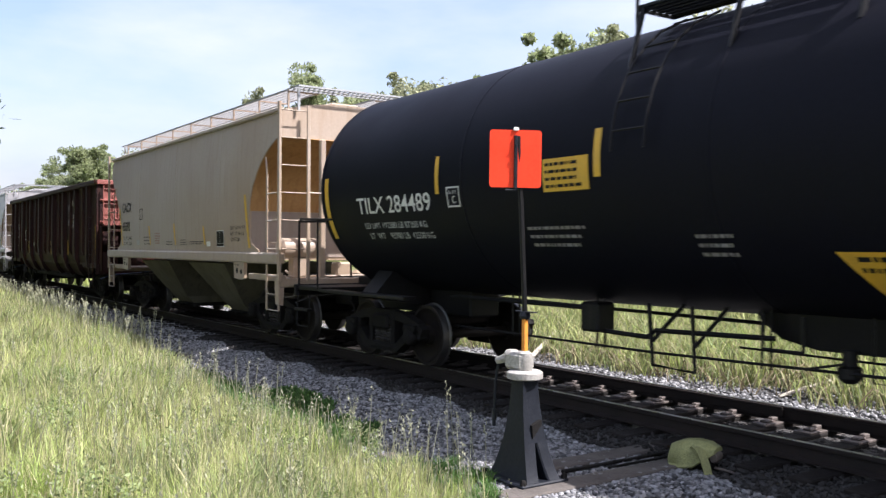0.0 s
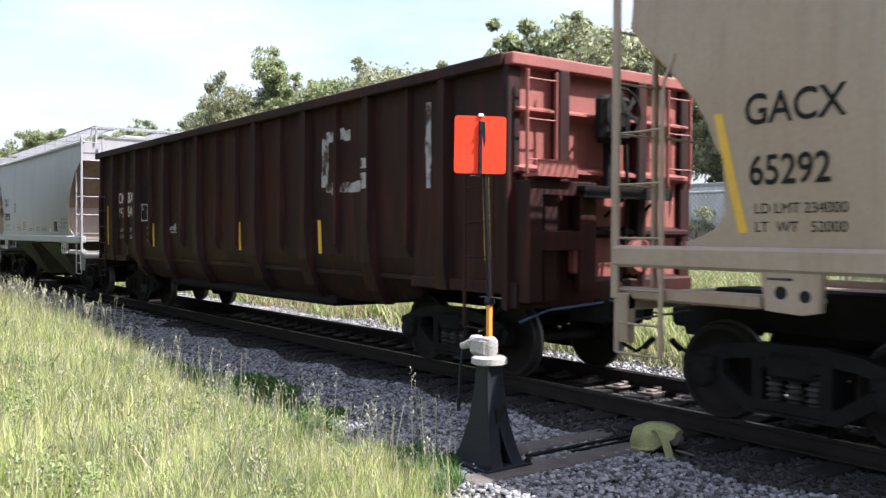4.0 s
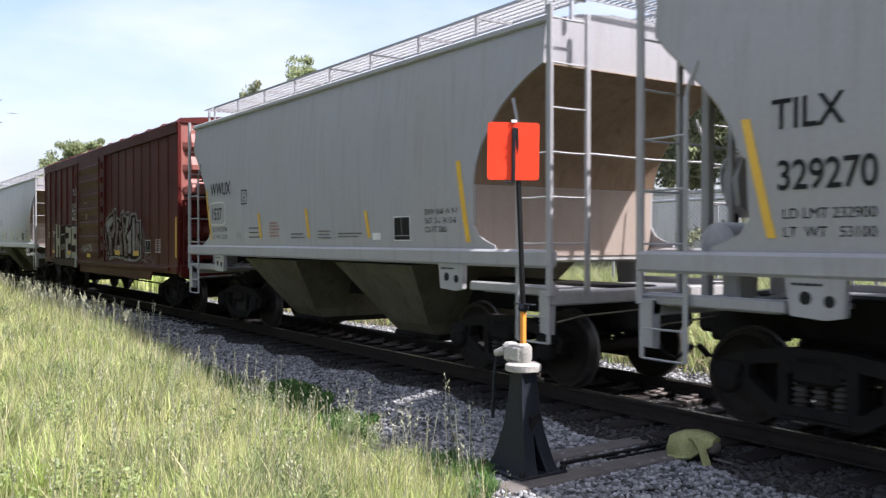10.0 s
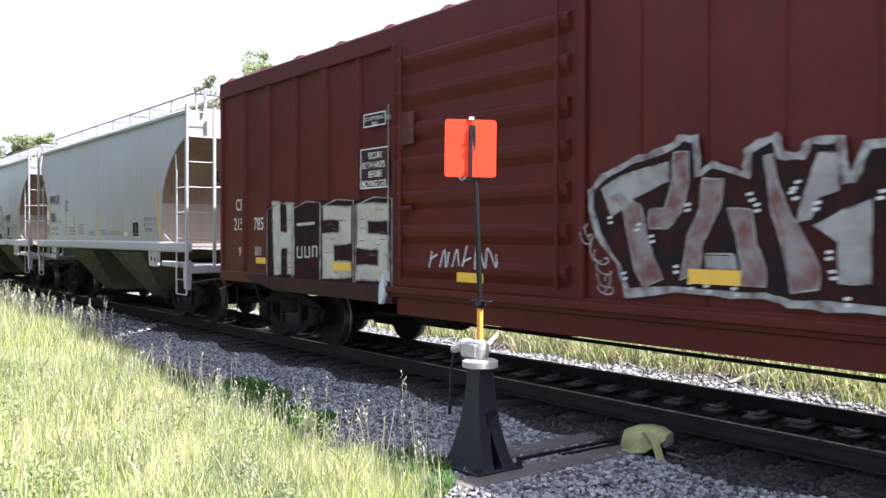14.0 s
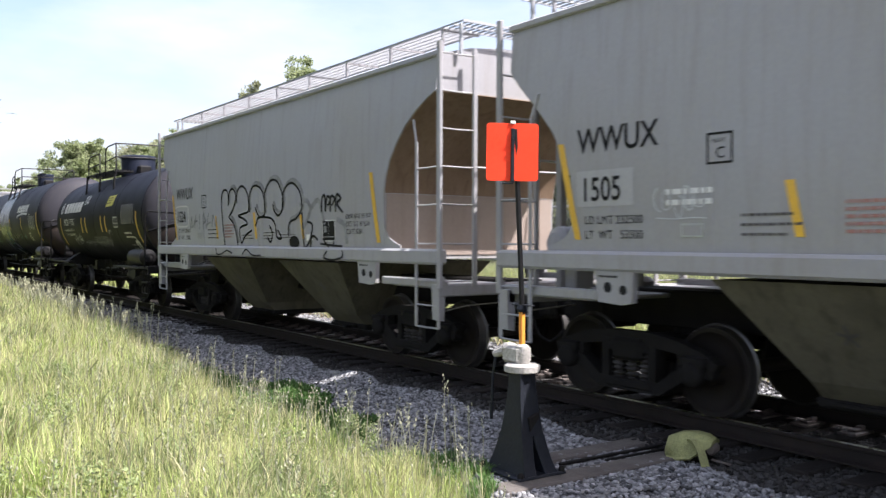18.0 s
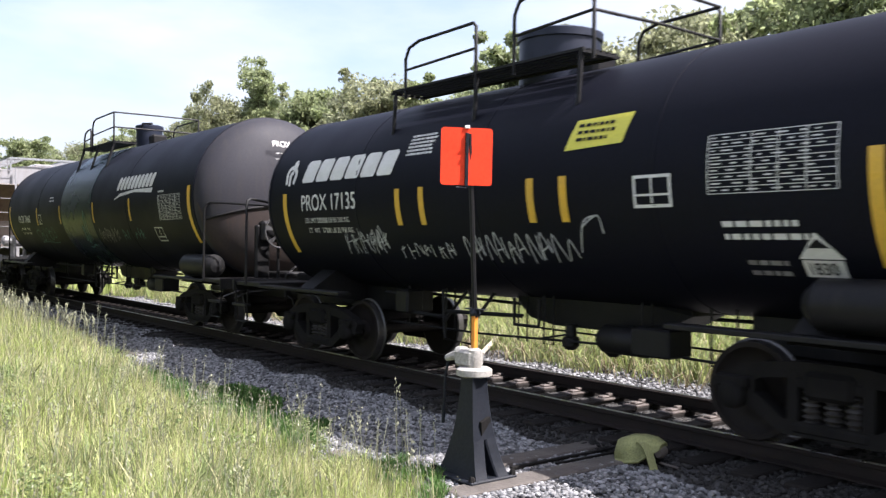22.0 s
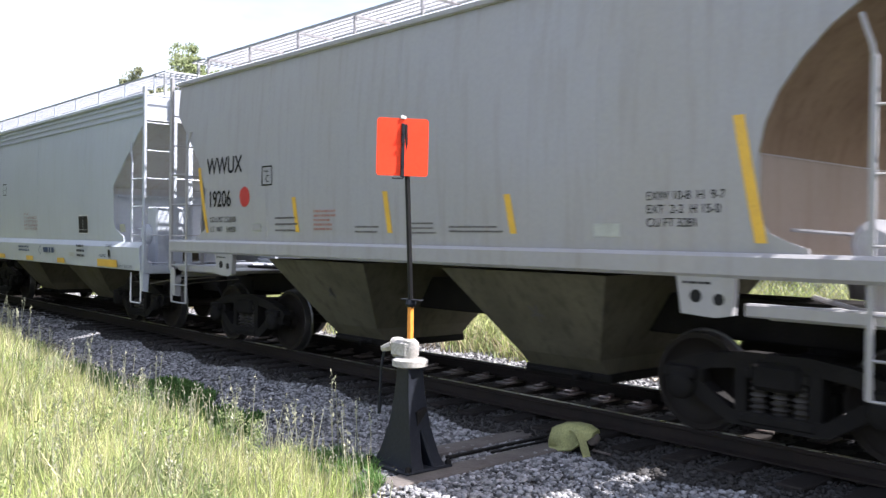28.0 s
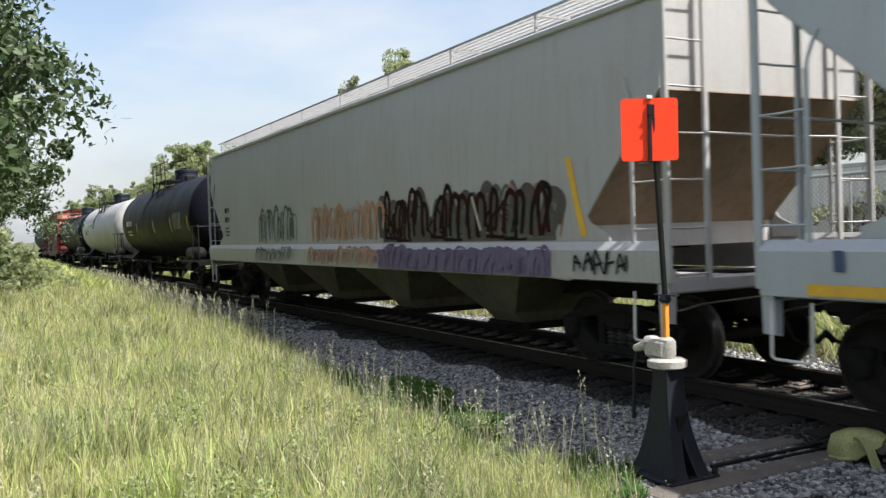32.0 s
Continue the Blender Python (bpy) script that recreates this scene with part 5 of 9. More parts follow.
g_ = G()
bar2d(g_, [(-0.55, 0.88, 0.09), (0.35, 0.88, 0.09)], -0.08, 0.08)
g_.box(0.30, 0.55, -0.13, 0.06, 0.72, 1.05, 0.04).box(0.42, 0.66, -0.17, -0.06, 0.74, 1.03, 0.05).box(0.30, 0.62, 0.05, 0.16, 0.76, 1.0, 0.05)
COUPLER = g_.mesh("coupler", "truck", 30)
HOSE = G().tube([(0.25, -0.3, 0.78), (0.42, -0.3, 0.72), (0.5, -0.26, 0.5), (0.62, -0.18, 0.42), (0.7, -0.05, 0.52)], 0.022, 8).tube([(0.66, -0.1, 0.46), (0.74, -0.02, 0.58)], 0.035, 8).mesh("air_hose", "truck", 60)


def coupling(car, x, s):
    m = Matrix.Translation((x, 0, 0)) @ pose(0, 0, 0, 0, 0, 0 if s > 0 else 180)
    part("coupler", COUPLER, None, car, at=m)
    part("air_hose", HOSE, None, car, "black rubber air hose", at=m)


def brake_wheel(car, material, at, r=0.28):
    """A hand-brake wheel: rim, hub and spokes, facing along x."""
    ring = [(0, r * math.cos(a * math.pi / 12), r * math.sin(a * math.pi / 12)) for a in range(25)]
    wheel = part("brake_wheel", G().tube(ring, 0.018, 6, cap=False), material, car, at=at)
    part("hub", G().lathe([(0.055, -0.12), (0.06, 0.0), (0.055, 0.03), (0.03, 0.06)], 10, "x"), material, wheel)
    me = G().loft([[(0.04 - 0.05 * u, -w, 0.04 + (r - 0.05) * u), (0.05 - 0.05 * u, -w, 0.04 + (r - 0.05) * u), (0.05 - 0.05 * u, w, 0.04 + (r - 0.05) * u), (0.04 - 0.05 * u, w, 0.04 + (r - 0.05) * u)] for u, w in ((0, 0.03), (0.5, 0.022), (1.0, 0.05))]).mesh("spoke", material, 40)
    for k in range(6):
        part("spoke", me, None, wheel, at=pose(0, 0, 0, 60 * k + 15, 0, 0))
    return wheel


def ladder(car, p0, p1, zs, material, rung=0.011, stile=(0.022, 0.012), name="ladder"):
    """Two upright flat stiles at p0 and p1 (x, y, z low, z high) with round rungs at heights zs."""
    g = G()
    for (x, y, a, b) in (p0, p1):
        g.box(x - stile[0], x + stile[0], y - stile[1], y + stile[1], a, b, 0.004)
    lad = part(name, g, material, car)
    me = G().tube([(p0[0], p0[1], 0), ((p0[0] + p1[0]) / 2, (p0[1] + p1[1]) / 2, -0.004), (p1[0], p1[1], 0)], rung, 6).mesh("rung", material, 60)
    for z in zs:
        part("rung", me, None, lad, at=(0, 0, z))
    return lad


def stirrup(car, x0, x1, y, z0, z1, material):
    part("step_stirrup", G().tube([(x0, y, z0), (x0, y - 0.01, z1 + 0.03), (x0 + 0.03, y - 0.01, z1), (x1 - 0.03, y - 0.01, z1), (x1, y - 0.01, z1 + 0.03), (x1, y, z0)], 0.014, 6), material, car)


# ---- lettering and paint on car sides ----
def text_faces(s, height, wide=1.0, bold=0.0):
    cu = bpy.data.curves.new("text", "FONT")
    cu.body, cu.size, cu.offset = s, 1.0, bold
    ob = bpy.data.objects.new("text", cu)
    scene.collection.objects.link(ob)
    me = bpy.data.meshes.new_from_object(ob)
    bpy.data.objects.remove(ob)
    bm = bmesh.new()
    bm.from_mesh(me)
    bpy.data.meshes.remove(me)
    bpy.data.curves.remove(cu)
    bmesh.ops.triangulate(bm, faces=bm.faces)
    k = height / 0.70
    for v in bm.verts:
        v.co = Vector((v.co.x * k * wide, 0, v.co.y * k))
    return bm


def wrap(bm, surf, x, z, name, material, car, label="", proud=0.006, slices=0.06, slant=0.0, end=0):
    """Lay a flat drawing (x, z) on a car's near side, whose half width at a height is surf(z). end: on the end face at that x instead."""
    zs = [v.co.z for v in bm.verts]
    if slices and zs:
        c = math.ceil(min(zs) / slices)
        while c * slices < max(zs):
            bmesh.ops.bisect_plane(bm, geom=bm.verts[:] + bm.edges[:] + bm.faces[:], plane_co=(0, 0, c * slices), plane_no=(0, 0, 1))
            c += 1
    for v in bm.verts:
        zz = z + v.co.z
        v.co = Vector((x + v.co.x + slant * v.co.z, -surf(zz) - proud, zz))
    bm.normal_update()
    bmesh.ops.reverse_faces(bm, faces=[f for f in bm.faces if f.normal.y > 0])
    me = bpy.data.meshes.new(name)
    bm.to_mesh(me)
    bm.free()
    me.materials.append(M[material])
    return part(name, me, None, car, label)


def letter(car, surf, s, x, z, height, material="ink", wide=1.0, bold=0.0, slant=0.0, label="", proud=0.006):
    bm = text_faces(s, height, wide, bold)
    if height < 0.14:
        return wrap(bm, surf, x, z, "lettering", material, car, label, slant=slant, proud=proud)
    # large letters are parts of their own: the pieces of the line, parted wherever a gap runs through it
    spans = sorted((min(v.co.x for v in f.verts), max(v.co.x for v in f.verts)) for f in bm.faces)
    cuts, reach = [], spans[0][1]
    for a, b in spans:
        if a > reach + 0.001:
            cuts.append((a + reach) / 2)
        reach = max(reach, b)
    ends = [-1e9] + cuts + [1e9]
    for a, b in zip(ends, ends[1:]):
        one = bm.copy()
        bmesh.ops.delete(one, geom=[v for v in one.verts if not a < v.co.x < b], context="VERTS")
        ob = wrap(one, surf, x, z, "letter", material, car, label, slant=slant, proud=proud)
    bm.free()
    return ob


def panel(car, surf, x0, x1, z0, z1, material, name="decal", label="", lean=0.0, proud=0.006, holes=()):
    """A painted rectangle; lean shifts its top along the car."""
    if name == "consolidated_stencil":
        panel(car, surf, x0 - 0.014, x1 + 0.014, z0 - 0.014, z1 + 0.014, "white" if car.name.startswith("covered") else "spray_dark", "stencil_border", proud=proud - 0.003)
        panel(car, surf, (x0 + x1) / 2 - 0.005, (x0 + x1) / 2 + 0.005, z0 + (z1 - z0) * 0.2, z1, "hop_grey", "stencil_line", proud=proud + 0.004)
        panel(car, surf, x0, x1, z0 + (z1 - z0) * 0.2 - 0.01, z0 + (z1 - z0) * 0.2, "hop_grey", "stencil_line", proud=proud + 0.004)
    bm = bmesh.new()
    vs = [bm.verts.new((0, 0, 0)), bm.verts.new((x1 - x0, 0, 0)), bm.verts.new((x1 - x0 + lean, 0, z1 - z0)), bm.verts.new((lean, 0, z1 - z0))]
    bm.faces.new(vs)
    return wrap(bm, surf, x0, z0, name, material, car, label, proud=proud, slices=0.12)


def bars(car, surf, x, z, width, rows, material="ink", h=0.045, gap=0.05, seed=0, name="small_print", proud=0.006):
    """Lines of print too small to read, as broken bars."""
    r = random.Random(seed)
    bm = bmesh.new()
    for i in range(rows):
        u, end = 0.0, width * r.uniform(0.75, 1.0)
        while u < end - 0.02:
            w = min(r.uniform(0.5, 2.2) * h * 1.3, end - u)
            zz = -i * (h + gap)
            vs = [bm.verts.new(p) for p in ((u, 0, zz), (u + w, 0, zz), (u + w, 0, zz + h), (u, 0, zz + h))]
            bm.faces.new(vs)
            u += w + h * 0.55
    return tagged(wrap(bm, surf, x, z, name, material, car, proud=proud, slices=0), kind="stuff")


def table(car, surf, x, z, w, h, rows, cols, material="white", seed=0):
    bm = bmesh.new()

    def rect(a, b, c, d):
        bm.faces.new([bm.verts.new(p) for p in ((a, 0, c), (b, 0, c), (b, 0, d), (a, 0, d))])
    for i in range(rows + 1):
        rect(0, w, h * i / rows - 0.003, h * i / rows + 0.003)
    for k in cols:
        rect(w * k - 0.005, w * k + 0.005, 0, h)
    r = random.Random(seed)
    for i in range(rows):
        u = 0.03
        while u < w - 0.12:
            l = r.uniform(0.05, 0.16)
            rect(u, u + l * 0.7, h * (i + 0.40) / rows, h * (i + 0.60) / rows)
            u += l + r.uniform(0.03, 0.10)
    return tagged(wrap(bm, surf, x, z, "data_table", material, car, slices=0.09), kind="stuff")


def ribbon(bm, pts, w):
    """A brush stroke through (x, z) points."""
    n = len(pts)
    prev = None
    for i, (x, z) in enumerate(pts):
        a, b = pts[max(i - 1, 0)], pts[min(i + 1, n - 1)]
        d = Vector((b[0] - a[0], b[1] - a[1]))
        d = d.normalized() if d.length > 1e-6 else Vector((1, 0))
        k = w * 0.5
        p = (bm.verts.new((x - d.y * k, 0, z + d.x * k)), bm.verts.new((x + d.y * k, 0, z - d.x * k)))
        if prev:
            bm.faces.new((prev[0], prev[1], p[1], p[0]))
        prev = p


def curve_pts(pts, n=6):
    """Points of a smooth line through the given ones."""
    out = []
    m = len(pts)
    for i in range(m - 1):
        p0, p1, p2, p3 = (Vector(pts[max(min(k, m - 1), 0)]) for k in (i - 1, i, i + 1, i + 2))
        for j in range(n):
            t = j / n
            q = 0.5 * (2 * p1 + (p2 - p0) * t + (2 * p0 - 5 * p1 + 4 * p2 - p3) * t * t + (3 * p1 - p0 - 3 * p2 + p3) * t ** 3)
            out.append((q.x, q.y))
    out.append(tuple(pts[-1]))
    return out


def scrawl(car, surf, x, z, strokes, w, material, name="graffiti", label="", proud=0.008, smooth=True):
    # broad strokes are parts of their own, fine ones make up one tag
    for group in ([[s] for s in strokes] if w >= 0.03 else [strokes]):
        bm = bmesh.new()
        for s in group:
            ribbon(bm, curve_pts(s) if smooth else s, w)
        ob = wrap(bm, surf, x, z, name, material, car, label, proud=proud, slices=0)
    return ob


def blob(car, surf, x, z, outline, material, name="graffiti_fill", proud=0.006, label=""):
    bm = bmesh.new()
    bm.faces.new([bm.verts.new((a, 0, b)) for a, b in outline])
    bm.normal_update()
    bmesh.ops.triangulate(bm, faces=bm.faces, quad_method="FIXED", ngon_method="EAR_CLIP")
    return wrap(bm, surf, x, z, name, material, car, label, proud=proud, slices=0.15)


def head_text(car, h, r, zc, s, y, z, height, material="white"):
    """Lettering on the rounded leading end of a tank."""
    bm = text_faces(s, height, 0.85)
    hd = r * 0.42
    for v in bm.verts:
        yy, zz = y + v.co.x, z + v.co.z
        k = max(1 - (yy * yy + (zz - zc) ** 2) / (r * r), 0.0)
        v.co = Vector((h - hd + hd * math.sqrt(k) + 0.012, yy, zz))
    me = bpy.data.meshes.new("lettering")
    bm.to_mesh(me)
    bm.free()
    me.materials.append(M[material])
    return part("lettering", me, None, car)


def tag_strokes(seed, width, height, n):
    """A wild hand-drawn tag: loops and slashes, no letters."""
    r = random.Random(seed)
    out = []
    slant = r.uniform(-0.1, 0.35)
    for i in range(n):
        x, w = width * (i - 0.15) / n, width / n * r.uniform(1.0, 1.7)
        tall, low = height * r.uniform(0.6, 1.15), height * r.uniform(-0.12, 0.15)
        pts = []
        a, turn = r.uniform(0, 6.28), r.choice((-1, 1)) * r.uniform(0.9, 2.1)
        for j in range(r.randint(4, 8)):
            pts.append((0.5 + 0.5 * math.cos(a) * r.uniform(0.5, 1.1), 0.5 + 0.5 * math.sin(a) * r.uniform(0.6, 1.1)))
            a += turn * r.uniform(0.6, 1.3)
        out.append([(x + w * u + slant * v * tall, low + v * tall) for u, v in pts])
    out.append([(width * u, height * (-0.12 + 0.1 * r.random())) for u in (0.05, 0.4, 0.75, 1.02)])
    return out


def spiky(seed, width, height, n):
    """A quick angular scribble: each sign two or three straight slashes."""
    r = random.Random(seed)
    out = []
    for i in range(n):
        x, w = width * i / n, width / n
        up, low = height * r.uniform(0.7, 1.15), height * r.uniform(-0.15, 0.12)
        a = x + w * r.uniform(-0.1, 0.2)
        out.append([(a, low), (a + w * r.uniform(0.1, 0.45), up), (a + w * r.uniform(0.5, 0.9), low + height * r.uniform(0.0, 0.3)), (a + w * r.uniform(0.7, 1.25), up * r.uniform(0.7, 1.0))][:r.randint(2, 4)])
        if r.random() < 0.6:
            out.append([(a + w * 0.1, height * r.uniform(0.3, 0.5)), (a + w * 0.75, height * r.uniform(0.4, 0.7))])
    return out


def arches(seed, width, height, n):
    """Tall narrow loops side by side, as a wild piece of spray lettering leaves them."""
    r = random.Random(seed)
    out = []
    for i in range(n):
        x, w, t = width * (i + r.uniform(-0.3, 0.3)) / n, width / n * r.uniform(0.6, 1.3), height * r.uniform(0.7, 1.08)
        k = r.uniform(-0.06, 0.14)
        out.append([(x, r.uniform(0, 0.1)), (x + k * 0.5, t * 0.55), (x + w * 0.25 + k, t * 0.95), (x + w * 0.6 + k, t), (x + w * 0.9 + k, t * 0.8), (x + w * r.uniform(0.6, 1.0), t * r.uniform(0.05, 0.4))])
    return out


# ---- covered hoppers ----
def hop_surf(z):
    return 1.60 - 0.031 * (z - 2.6) ** 2


def hopper(x0, L, paint, label, bays=2, group="covered hopper cars", skirt=0.0, seed=0, eave=4.22, prof=None, brake=-1):
    """A covered hopper car: curved sides, sloped ends cut back over the trucks, outlet bays, running boards and ladders.
    brake: the end, leading 1 or trailing -1, that carries the hand brake."""
    car = thing("covered_hopper", label, "hopper car", group)
    MOVING.append((car, x0))
    h = L / 2
    inset = 1.34
    # underside of the end, inset and height
    prof = prof or [(0.07, 3.74), (0.30, 3.65), (0.53, 3.53), (0.78, 3.36), (1.0, 3.14), (1.18, 2.90), (1.28, 2.68), (1.33, 2.46)]
    tail, inset_of = prof, {1: inset, -1: inset}
    if not skirt:
        # the trailing end is cut back less
        tail, inset_of[-1] = [(0.03, 3.72), (0.16, 3.58), (0.32, 3.43), (0.47, 3.29), (0.63, 3.13), (0.79, 2.96), (0.93, 2.74), (1.03, 2.50), (1.09, 2.46)], 1.12
    low = 1.50

    def ring(x, zl, top_in=0.0):
        n, pts = 9, []
        for k in range(n + 1):
            z = zl + (eave - zl) * k / n
            pts.append((x, -hop_surf(z), z))
        roof = [(-1.0, eave + 0.13), (-0.45, eave + 0.19), (0.45, eave + 0.19), (1.0, eave + 0.13)]
        pts += [(x, y, z) for y, z in roof]
        return pts + [(a, -b, c) for a, b, c in pts[n::-1]]
    st = []
    for u, z in tail:
        st.append((-h + u, z))
    st += [(-h + inset_of[-1], low), (0, low), (h - inset, low)]
    for u, z in prof[::-1]:
        st.append((h - u, z))
    part("body", G().loft([ring(x, z) for x, z in st]), paint, car, smooth=40)
    # eave mouldings and roof seams
    for s in (-1, 1):
        ye = hop_surf(eave)
        part("eave_moulding", G().box(-h - 0.01, h + 0.01, s * (ye - 0.02), s * (ye + 0.045), eave - 0.035, eave + 0.045, 0.015), paint, car)
        sill = G().box(-h - 0.12, h + 0.12, s * 1.50, s * 1.66, 1.455, 1.66, 0.03)
        if skirt:
            sill = G().loft([[(x, s * y, z) for y, z in ((1.60, 1.60), (1.68, 1.50), (1.66, 1.52 - skirt), (1.57, 1.50 - skirt), (1.50, 1.50))] for x in (-h - 0.05, h + 0.05)])
        part("side_sill", sill, paint, car, smooth=30)
        for e in (-1, 1):
            xp = e * (h - 1.76)
            g = G().loft([[(xp - 0.27, y, 1.47), (xp + 0.27, y, 1.47), (xp + 0.25, y, 1.16), (xp + 0.1, y, 1.13), (xp - 0.22, y, 1.15)] for y in (s * 1.565, s * 1.635)])
            pl = part("bolster_plate", g, paint, car)
            part("jacking_hole", G().lathe([(0.055, 0), (0.055, 0.006)], 14, "y", (xp - 0.08, s * 1.637, 1.30)), "ink", pl)
            part("jacking_hole", G().lathe([(0.05, 0), (0.05, 0.006)], 14, "y", (xp + 0.13, s * 1.637, 1.28)), "ink", pl)
            bars(car, lambda z: 1.636, xp - 0.2, 1.40, 0.3, 1, seed=seed + 3, h=0.02) if s < 0 else None
    nseam = 4 if bays == 2 else 7
    for s in (-1, 1):
        for k in range(1, nseam):
            x = -h + L * k / nseam
            part("panel_seam", G().loft([[(x - 0.012, s * (hop_surf(z) - 0.002), z), (x + 0.012, s * (hop_surf(z) - 0.002), z), (x + 0.007, s * (hop_surf(z) + 0.0035), z), (x - 0.007, s * (hop_surf(z) + 0.0035), z)] for z in [1.52 + (eave - 1.56) * j / 8 for j in range(9)]]), paint, car, smooth=20)
    part("roof_trough", G().box(-h + 0.5, h - 0.5, -0.3, 0.3, eave + 0.17, eave + 0.30, 0.03), paint, car)
    # slope-sheet seam, end column and curved corner gussets
    for e in (-1, 1):
        for s in (-1, 1):
            k = inset_of[e] - inset
            edge = [(u + k, z) for u, z in ((1.37, 2.1), (1.34, 1.95), (1.24, 1.82), (1.08, 1.75), (0.92, 1.70), (0.9, 1.56), (1.4, 1.56))]
            part("corner_gusset", G().loft([[(e * (h - u), s * (hop_surf(z) - d), z) for u, z in edge] for d in (0.0, 0.02)]), paint, car, smooth=0)
        sl = [q for q in (prof if e > 0 else tail) if 2.4 < q[1] < 3.76]
        if paint == "hop_white":
            sl = prof
        if paint == "hop_pale":
            sl = prof
        if len(sl) > 2:
            part("slope_sheet", G().loft([[(e * (h - u + o), s * (hop_surf(z) - 0.02), z - o) for s, o in ((-1, 0.0), (1, 0.0), (1, 0.012), (-1, 0.012))] for u, z in sl]), "hop_ochre" if paint == "hop_cream" else "hop_white" if paint == "hop_pale" else "hop_rusty", car, "dusty slope sheet under the car's end", smooth=30)
        if not skirt:
            part("end_panel", G().box(e * (h - inset_of[e] + 0.004), e * (h - inset_of[e] + 0.016), -1.55, 1.55, 1.56, 2.44), "hop_wall", car, "brown-tinted upright end wall under the slope sheet")
        part("end_seam", G().box(e * (h - inset_of[e] + 0.022), e * (h - inset_of[e] - 0.03), -1.50, 1.50, 2.44, 2.47), paint, car)
        if e == brake:
            part("brake_post", G().box(e * (h + 0.06), e * (h - 0.04), -0.78, -0.68, 1.2, 3.72, 0.012), paint, car)
            part("brake_post", G().box(e * (h + 0.03), e * (h - 0.03), -0.40, -0.34, 1.9, 3.70, 0.01), paint, car)
    # outlet bays
    n = bays
    span = (L - 5.4) / n if n > 2 else 2.95
    for i in range(n):
        c = (i - (n - 1) / 2) * (span if n > 2 else 3.72)
        a, b = (1.13, 0.55) if n == 2 else (span * 0.46, 0.40)
        top = [(c - a, -1.52, 1.42), (c + a, -1.52, 1.42), (c + a, 1.52, 1.42), (c - a, 1.52, 1.42)]
        mid = [(c - b - 0.02, -0.86, 0.52), (c + b + 0.02, -0.86, 0.52), (c + b + 0.02, 0.86, 0.52), (c - b - 0.02, 0.86, 0.52)]
        bot = [(c - b, -0.70, 0.36), (c + b, -0.70, 0.36), (c + b, 0.70, 0.36), (c - b, 0.70, 0.36)]
        bay = part("hopper_bay", G().loft([top, mid, bot]), "hop_dirty", car, "grimed sloping outlet bay", smooth=0)
        part("outlet_gate", G().box(c - 0.6, c + 0.6, -0.72, 0.72, 0.27, 0.36, 0.015).tube([(c + 0.3, -0.95, 0.32), (c + 0.3, 0.95, 0.32)], 0.03, 8).tube([(c - 0.42, -0.82, 0.33), (c + 0.42, -0.82, 0.33)], 0.022, 6), "truck", bay)
        bm = bmesh.new()
        for j in range(5):
            ribbon(bm, curve_pts([(0.10 * math.cos(1.3 * j + seed) * k / 2, 0.10 * math.sin(1.3 * j + seed) * k / 2) for k in range(3)], 3), 0.03)
        for v in bm.verts:
            zz = 0.98 + v.co.z
            v.co = Vector((c + 0.0 + v.co.x, -(0.86 + (zz - 0.52) / 0.90 * 0.66) - 0.008, zz))
        me = bpy.data.meshes.new("stain")
        bm.to_mesh(me)
        bm.free()
        me.materials.append(M["spray_dark"])
        part("stain", me, None, bay)
    part("center_sill", G().box(-h + 0.05, h - 0.05, -0.28, 0.28, 0.80, 1.22, 0.02), "truck" , car)
    if paint == "hop_pale":
        for k in range(3):
            z = eave - 0.10 - 0.11 * k
            part("eave_ridge", G().box(-h + 0.02, h - 0.02, -hop_surf(z) - 0.022, -hop_surf(z) + 0.02, z - 0.025, z + 0.025, 0.01), paint, car)
        part("brake_box", G().box(h - 0.62, h - 0.22, -1.25, -0.72, 1.15, 2.25, 0.03), paint, car, "pale upright box on the end deck")
    # end platforms with their gear
    for e in (-1, 1):
        X = lambda u: e * (h - u)
        part("end_platform", G().box(X(-0.06), X(1.3), -1.45, 1.45, 1.13, 1.18, 0.01), paint, car)
        for s in (-1, 1):
            part("deck_beam", G().box(X(-0.1), X(1.45), s * 1.46, s * 1.56, 1.15, 1.26, 0.015), paint, car)
        part("end_sill", G().box(X(-0.10), X(0.06), -1.62, 1.62, 1.04, 1.20, 0.02), paint, car)
        part("draft_box", G().box(X(-0.32), X(0.3), -0.3, 0.3, 0.70, 1.05, 0.03), "truck", car)
        if e == brake:
            part("air_reservoir", G().lathe([(0.0, -0.42), (0.12, -0.40), (0.19, -0.33), (0.19, 0.33), (0.12, 0.40), (0.0, 0.42)], 16, "y", (X(0.55), -0.95, 1.74), close=False), paint, car)
            part("reservoir_bracket", G().box(X(0.45), X(0.65), -1.1, -0.8, 1.18, 1.58, 0.02), paint, car)
            part("brake_valve", G().box(X(0.35), X(0.6), -0.25, 0.1, 1.17, 1.48, 0.04).lathe([(0.10, 0.0), (0.12, 0.1), (0.05, 0.16)], 12, "z", (X(0.45), 0.25, 1.17)), paint, car)
            part("brake_pipe", G().tube([(X(1.2), -0.9, 1.3), (X(0.8), -0.95, 1.22), (X(0.2), -0.6, 1.22), (X(0.1), 0.5, 1.24)], 0.022, 6).tube([(X(1.25), -1.2, 1.85), (X(0.85), -1.15, 1.82), (X(0.6), -1.0, 1.80)], 0.018, 6), paint, car)
            bwx = X(-0.06)
            brake_wheel(car, "galv" if paint != "hop_cream" else paint, Matrix.Translation((bwx + e * 0.1, -0.05, 2.42)) @ pose(0, 0, 0, 0, 0, 0 if e > 0 else 180))
